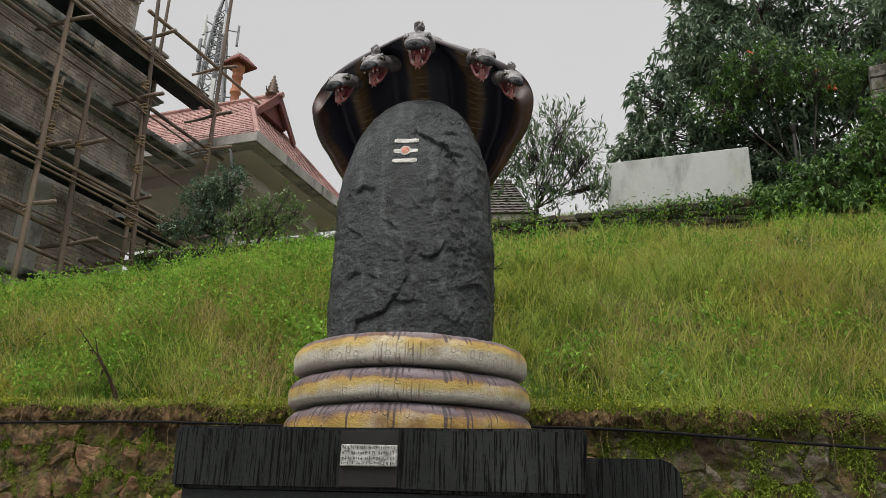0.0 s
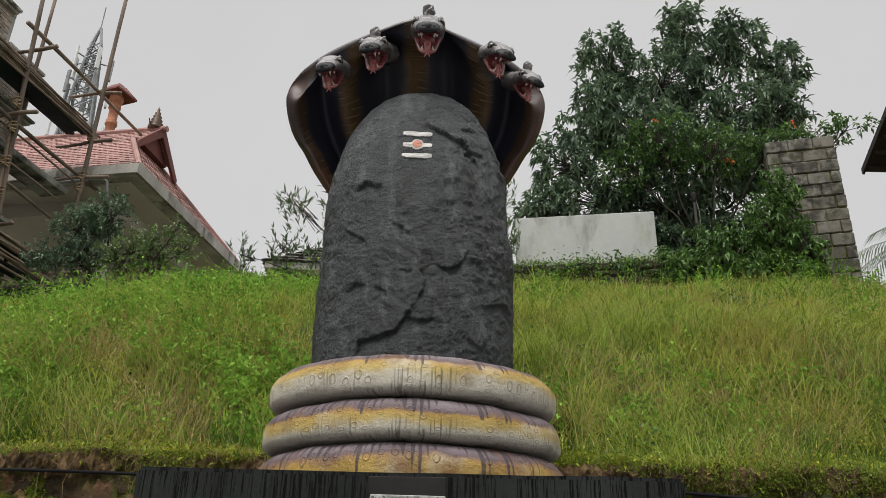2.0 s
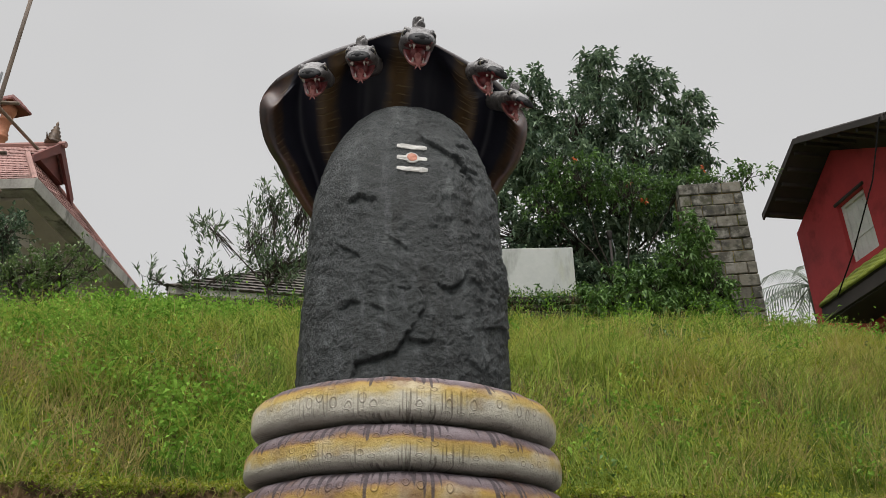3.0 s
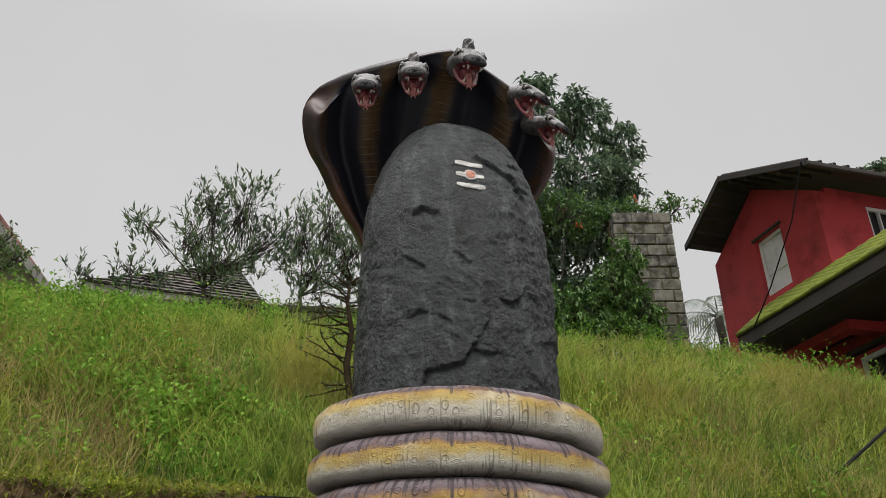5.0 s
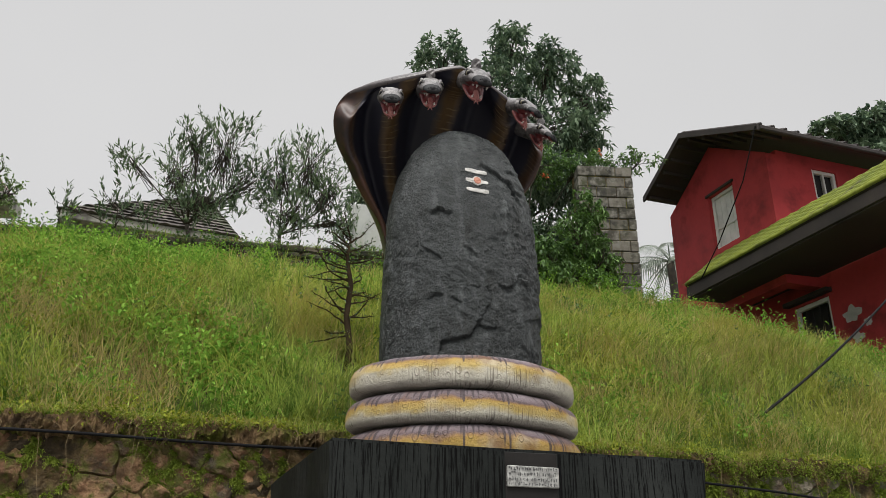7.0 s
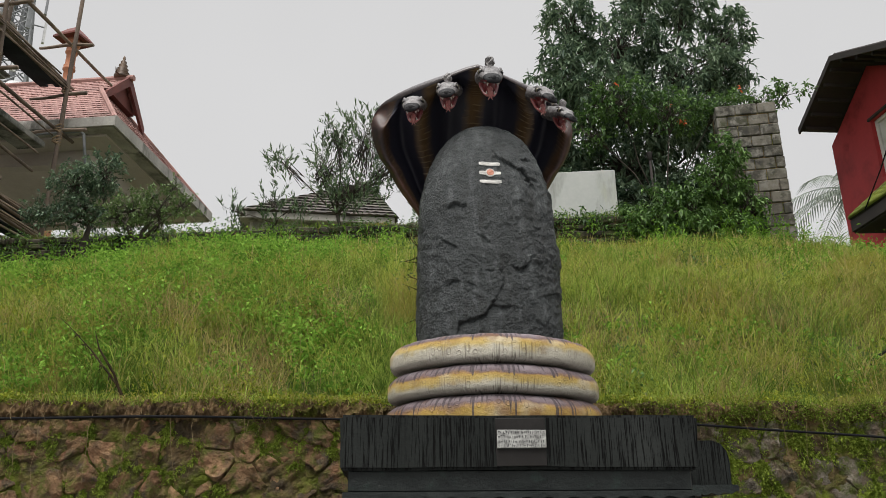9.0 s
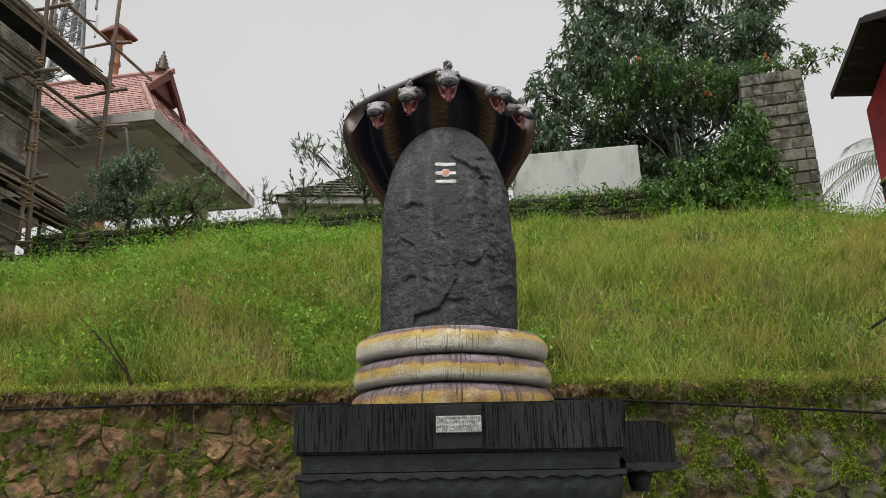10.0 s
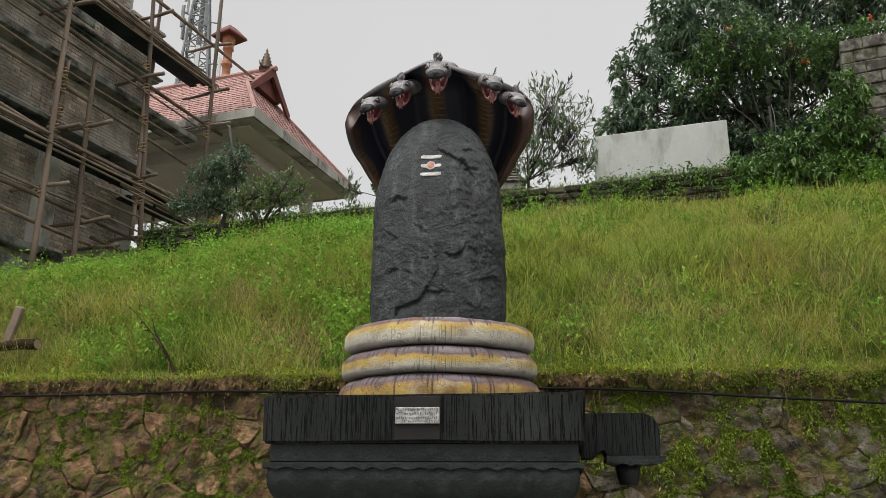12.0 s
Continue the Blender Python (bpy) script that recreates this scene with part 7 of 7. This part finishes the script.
def build_grass():
    rng = np.random.default_rng(77)
    tufts, heights, leans, widths = [], [], [], []
    for x0, x1, y0, y1, n, h0, h1, w in ((-5.2, 4.8, 2.06, 2.7, 6000, 0.05, 0.13, 0.006), (-6.0, 6.0, 2.3, 4.4, 12500, 0.10, 0.28, 0.0068), (-8.0, 8.5, 4.2, 6.6, 13000, 0.10, 0.26, 0.0092),
                                         (-9.2, 9.4, 6.4, 9.3, 14000, 0.08, 0.22, 0.012), (-9.0, 9.0, 9.0, 10.0, 3000, 0.05, 0.14, 0.012)):
        p = scatter(rng, n, x0, x1, y0, y1)
        keep = (p[:, 1] < 9.9 - 0.16 * np.clip(p[:, 0], -9, 7)) & (p[:, 0] < 8.5) & (clump_noise(p, 3.4, 14.0) > -0.28)
        p = p[keep]
        c = clump_noise(p, 1.4, 2.0)
        k = 4
        q = np.repeat(p, k, 0) + np.concatenate([rng.normal(0, 0.030, (len(p) * k, 2)), np.zeros((len(p) * k, 1)) - 0.02], 1)
        hh = rng.uniform(h0, h1, len(q)) * np.repeat(1 + 0.9 * c, k)
        a = rng.uniform(0, 2 * math.pi, len(q))
        tufts.append(q)
        heights.append(hh)
        leans.append(np.stack([np.cos(a), np.sin(a) - 0.25], 1) * (hh * rng.uniform(0.3, 1.5, len(q)))[:, None])
        widths.append(rng.uniform(0.7, 1.3, len(q)) * w)
    n = 5000
    u = rng.uniform(-8.1, 5.8, n)
    tw = np.stack([u * math.cos(radians(9)) + rng.normal(0, 0.03, n), crest_y(0) - u * math.sin(radians(9)) + rng.uniform(0.0, 0.35, n), np.full(n, 6.86)], 1)
    th = rng.uniform(0.04, 0.14, n) * (1 + 0.9 * clump_noise(tw, 2.0, 8.0))
    tufts.append(tw)
    heights.append(th)
    leans.append(np.stack([rng.normal(0, 0.06, n), -rng.uniform(-0.04, 0.14, n)], 1))
    widths.append(rng.uniform(0.008, 0.014, n))
    n = 9000
    fx = rng.uniform(-5.5, 5.2, n)
    fr = np.stack([fx, WALL_Y + rng.uniform(-0.06, 0.16, n), 2.47 + rng.uniform(-0.05, 0.02, n)], 1)
    fh = rng.uniform(0.02, 0.09, n) * (1 + 0.8 * clump_noise(fr, 2.2, 6.0))
    tufts.append(fr)
    heights.append(fh)
    leans.append(np.stack([rng.normal(0, 0.05, n), -rng.uniform(0.0, 0.10, n)], 1))
    widths.append(rng.uniform(0.004, 0.008, n))
    me = blade_mesh("tall_grass", np.concatenate(tufts), np.concatenate(heights), np.concatenate(leans), np.concatenate(widths), GRASS, rng)
    tagged(new("tall_grass", me), "dense tall yellow-green grass covering a steep bank", "grass", kind="stuff")
    # arching blades in loose clumps, green and straw
    for name, label, mat, count, per, level, seed, l0, l1 in (("grass_clumps", "clumps of long arching green grass blades on a bank", BLADE, 2900, 13, -0.12, 51.0, 0.16, 0.40), ("straw_clumps", "clumps of arching dry straw blades on a bank", STRAW, 1500, 9, 0.10, 57.0, 0.14, 0.36)):
        c = np.concatenate([clustered(rng, count, -5.8, 5.8, 2.12, 4.8, 1.6, level, seed), clustered(rng, count // 2, -8.5, 8.2, 4.6, 8.8, 1.2, level, seed)])
        q = np.repeat(c, per, 0) + np.concatenate([rng.normal(0, 0.035, (len(c) * per, 2)), np.full((len(c) * per, 1), -0.02)], 1)
        a = rng.uniform(0, 2 * math.pi, len(q))
        far = np.clip((q[:, 1] - 2.2) / 5.0, 0, 1)
        edge = np.clip((q[:, 1] - 2.05) / 0.6, 0.3, 1.0)
        ln = rng.uniform(l0, l1, len(q)) * edge
        me = arch_mesh(name, q, np.stack([np.cos(a), np.sin(a) - 0.2], 1), ln, rng.uniform(0.5, 1.35, len(q)), rng.uniform(0.0045, 0.0085, len(q)) * (1 + 0.8 * far), mat)
        tagged(new(name, me), label, "grass", kind="stuff")
    # straw fringe lying over the wall's edge
    n = 4200
    fx = rng.uniform(-5.5, 5.2, n)
    q = np.stack([fx, WALL_Y + rng.uniform(-0.07, 0.10, n), 2.455 + rng.uniform(-0.03, 0.03, n)], 1)
    q = q[clump_noise(q, 3.0, 61.0) > -0.1]
    a = rng.uniform(0, 2 * math.pi, len(q))
    me = arch_mesh("straw_fringe", q, np.stack([np.cos(a) * 1.3, -np.abs(np.sin(a)) * 0.7], 1), rng.uniform(0.05, 0.16, len(q)), rng.uniform(1.2, 2.2, len(q)), rng.uniform(0.0025, 0.005, len(q)), STRAW)
    tagged(new("straw_fringe", me), "matted dry straw hanging over an earth edge", "grass", kind="stuff")
    # dry flowering stalks
    p = np.concatenate([scatter(rng, 1800, -5.5, 5.5, 2.2, 4.6), scatter(rng, 2200, -8, 8.2, 4.4, 7.5), scatter(rng, 1300, -9, 8.2, 7.5, 9.2)])
    hh = rng.uniform(0.20, 0.46, len(p))
    tang = np.concatenate([clustered(rng, 7000, -5.6, -0.8, 2.25, 3.5, 1.3, 0.04, 21.0), clustered(rng, 8000, 0.9, 6.0, 2.25, 4.2, 1.3, 0.12, 23.0)])
    th = rng.uniform(0.12, 0.38, len(tang))
    a = rng.uniform(0, 2 * math.pi, len(tang))
    me = blade_mesh("dry_grass", tang, th, np.stack([np.cos(a), np.sin(a) - 0.3], 1) * (th * rng.uniform(0.2, 1.8, len(tang)))[:, None], rng.uniform(0.0035, 0.007, len(tang)), STRAW, rng)
    tagged(new("dry_grass", me), "tangled dry straw patches low on a bank", "grass", kind="stuff")
    a = rng.uniform(0, 2 * math.pi, len(p))
    me = blade_mesh("dry_stalks", p, hh, np.stack([np.cos(a), np.sin(a)], 1) * (hh * rng.uniform(0.05, 0.4, len(p)))[:, None], np.where(p[:, 1] < 4.5, 0.004, 0.007), STRAW, rng)
    tagged(new("dry_stalks", me), "thin straw-coloured flowering grass stalks on a bank", "grass", kind="stuff")


build_grass()


def leaf_stuff(name, label, centres, spread, per, size, mat, seed, category="weeds", up=0.6):
    rng = np.random.default_rng(seed)
    c = np.repeat(centres, per, 0)
    n = len(c)
    q = c + rng.normal(0, 1, (n, 3)) * np.array(spread) * rng.uniform(0.6, 1.3, (n, 1))
    w = unit(rng.normal(0, 1, (n, 3)) + np.array([0, -0.3, up]))
    me = leaf_mesh(name, q, w, rng.uniform(0.6, 1.3, n) * size[0], rng.uniform(0.6, 1.3, n) * size[1], mat, rng, simple=True)
    tagged(new(name, me), label, category, kind="stuff")


def build_weeds():
    rng = np.random.default_rng(78)
    p = np.concatenate([clustered(rng, 900, -6.5, -0.8, 2.3, 5.5, 0.9, 0.0, 3.0), clustered(rng, 2300, -9, -1.0, 5.0, 9.2, 0.7, -0.18, 5.0), clustered(rng, 900, -3, 8, 2.4, 9.3, 0.9, 0.15, 7.0)])
    p[:, 2] += rng.uniform(0.05, 0.20, len(p))
    leaf_stuff("broadleaf_weeds", "patches of bright broad-leaved weeds among grass", p, (0.08, 0.08, 0.07), 46, (0.050, 0.026), WEED, 79)
    p = np.concatenate([clustered(rng, 1900, -5.8, 5.8, 2.2, 4.8, 1.0, -0.05, 41.0), clustered(rng, 1700, -8.5, 8.2, 4.6, 9.0, 0.8, -0.05, 43.0)])
    p[:, 2] += rng.uniform(0.03, 0.15, len(p))
    leaf_stuff("herb_mat", "low mat of small-leaved herbs through grass", p, (0.09, 0.08, 0.05), 30, (0.030, 0.013), HERB, 87)
    spikes = np.stack([rng.uniform(4.5, 6.3, 16), rng.uniform(7.9, 8.5, 16), np.zeros(16)], 1)
    spikes[:, 2] = [ground_z(float(a), float(b)) + 0.30 for a, b in spikes[:, :2]]
    leaf_stuff("spiky_weeds", "tall pale green spiky weeds below a block pier", spikes, (0.05, 0.05, 0.20), 110, (0.10, 0.016), WEED, 88, up=1.1)
    # taller leafy stems
    q = np.concatenate([clustered(rng, 450, -8.5, -1.0, 3.0, 8.6, 0.8, 0.0, 9.0), clustered(rng, 320, -1.0, 8, 4.0, 9.4, 0.8, 0.1, 9.5)])
    q[:, 2] += 0.22
    leaf_stuff("leafy_stems", "taller leafy weed stems standing out of grass", q, (0.035, 0.035, 0.12), 44, (0.060, 0.020), WEED, 85, up=0.8)
    p = clustered(rng, 420, -5, 7.5, 2.4, 8.8, 1.1, 0.22, 11.0)
    p[:, 2] += 0.10
    leaf_stuff("dark_weeds", "darker green weed clumps in grass", p, (0.10, 0.08, 0.07), 40, (0.050, 0.022), LEAF_MID, 80)
    # low yellow-green growth on the wall's top edge
    n = 1500
    x = rng.uniform(-5.5, 5.0, n)
    yy = np.full(n, WALL_Y) + rng.uniform(-0.06, 0.42, n)
    zz = np.array([max(2.46, ground_z(float(a), float(b))) if b > 2.06 else 2.46 for a, b in zip(x, yy)])
    e = np.stack([x, yy, zz + rng.uniform(-0.02, 0.05, n)], 1)
    e = e[clump_noise(e, 1.6, 31.0) > -0.22]
    leaf_stuff("edge_weeds", "low yellow-green creeping herbs along a wall top", e, (0.05, 0.04, 0.02), 28, (0.030, 0.015), HERB, 81)
    n = 900
    x = rng.uniform(-5.5, 5.0, n)
    e = np.stack([x, np.full(n, WALL_Y - 0.09), 2.40 + rng.uniform(-0.05, 0.06, n)], 1)
    e = e[clump_noise(e, 1.2, 37.0) + np.where(x > 0.8, 0.25, 0) > 0.0]
    leaf_stuff("lip_moss", "small green plants on a crumbling earth edge", e, (0.05, 0.014, 0.022), 34, (0.016, 0.008), MOSSLEAF, 86, up=0.2)
    # plants rooted in the wall's joints: sprays of small leaves, thick to the east, thin to the west
    bs, ws, sizes = [], [], []
    spots = [(x, z) for x, z in JOINTS if 1.35 < z < 2.33 and -5.0 < x < 4.6]
    for x, z in spots:
        east = x > 0.9
        dens = noise.noise(Vector((x * 2.2, z * 2.8, 4.0))) + (0.18 if east else 0.0)
        if dens < (0.04 if east else -0.06) or rng.uniform() > (0.75 if east else 0.9):
            continue
        big = rng.uniform(0.5, 1.3) * (1.1 if east else 0.7)
        for k in range(int(rng.integers(10, 18))):
            d = unit(np.array([[rng.normal(0, 1.0), -0.5 - abs(rng.normal(0, 0.4)), rng.normal(0.05, 0.8)]]))[0]
            ln = rng.uniform(0.04, 0.10) * big * (1.0 if east else 0.8)
            for i in range(12):
                f = (i + 0.5) / 12
                q = np.array([x, WALL_Y - 0.045, z]) + d * ln * f * np.array([1, 0.55, 1]) - np.array([0, 0, 0.35 * ln * f * f])
                bs.append(q + rng.normal(0, 0.003, 3))
                sd = np.array([-d[2], 0.0, d[0]]) * (1 if i % 2 else -1)
                ws.append(d * 0.6 + sd + rng.normal(0, 0.2, 3))
                sizes.append(1.0 if east else 0.7)
    n = len(bs)
    me = leaf_mesh("wall_plants", np.array(bs), np.array(ws), rng.uniform(0.010, 0.028, n) * np.array(sizes), rng.uniform(0.005, 0.011, n) * np.array(sizes), MOSSLEAF, rng, simple=True)
    tagged(new("wall_plants", me), "small green ferns and creepers in the joints of a stone wall", "weeds", kind="stuff")
    # growth on the terrace wall
    n = 300
    u = rng.uniform(-8.0, 5.8, n)
    e = np.stack([u * math.cos(radians(9)), crest_y(0) - u * math.sin(radians(9)) * 1.0 - 0.10 + rng.uniform(-0.05, 0.2, n), 6.86 + rng.uniform(-0.45, 0.08, n)], 1)
    leaf_stuff("terrace_creepers", "dark creepers and moss hanging over a low terrace wall", e, (0.14, 0.06, 0.08), 40, (0.06, 0.028), LEAF_MID, 83, up=0.0)
    n = 70
    u = rng.uniform(-8.0, 5.8, n)
    e = np.stack([u * math.cos(radians(9)), crest_y(0) - u * math.sin(radians(9)) - 0.22, 6.38 + rng.uniform(-0.1, 0.3, n)], 1)
    leaf_stuff("tall_weeds", "tall feathery weeds at the foot of a terrace wall", e, (0.07, 0.07, 0.13), 46, (0.075, 0.022), WEED, 84, up=0.9)


build_weeds()


def build_roots():
    """Pale dry roots and stems hanging over the wall's edge."""
    rr = random.Random(91)
    bm = bmesh.new()
    tufts = [rr.uniform(-5.0, 4.6) for k in range(40)]
    for k in range(150):
        x = rr.choice(tufts) + rr.gauss(0, 0.14)
        z = 2.44 + rr.uniform(-0.03, 0.05)
        ln = rr.choice((0.05, 0.07, 0.10, 0.14, 0.22, 0.5))
        pts = [(x, WALL_Y - 0.07, z)]
        for i in range(1, 5):
            x += rr.uniform(-0.03, 0.03)
            pts.append((x, WALL_Y - 0.10 - rr.uniform(0, 0.03), z - ln * i / 4))
        tube(bm, pts, [0.0019, 0.0017, 0.0015, 0.0013, 0.0008], 4)
    tagged(new("hanging_roots", finish(bm, "hanging_roots", ROOT)), "pale dry roots hanging over a stone wall", "roots", kind="stuff")


build_roots()


def build_twig():
    bm = bmesh.new()
    rr = random.Random(93)
    pts = [Vector((-2.32 - 0.62 * f ** 1.15, 2.12 + 0.2 * f, 2.44 + 0.80 * f - 0.10 * f * f)) + Vector((rr.uniform(-0.012, 0.012), 0, 0)) for f in [i / 9 for i in range(10)]]
    tube(bm, pts, [0.013, 0.010, 0.009, 0.0075, 0.0065, 0.0055, 0.0045, 0.0035, 0.003, 0.0015], 7)
    tube(bm, [Vector((-2.34, 2.12, 2.44)), Vector((-2.44, 2.10, 2.68)), Vector((-2.56, 2.08, 2.86)), Vector((-2.60, 2.08, 2.98))], [0.011, 0.010, 0.007, 0.002], 6)
    for i in (2, 3, 4, 5, 6, 7):
        for s in (1, -1):
            q = pts[i]
            tube(bm, [q, q + Vector((0.010 * s + rr.uniform(-0.01, 0.01), -0.01, -0.01)), q + Vector((0.018 * s + rr.uniform(-0.02, 0.02), -0.02, -0.03 + rr.uniform(-0.03, 0.03)))], [0.004, 0.007, 0.001], 4)
    tagged(new("dead_branch", finish(bm, "dead_branch", TWIG)), "thin dead branch leaning out of grass above a wall", "branch")


build_twig()
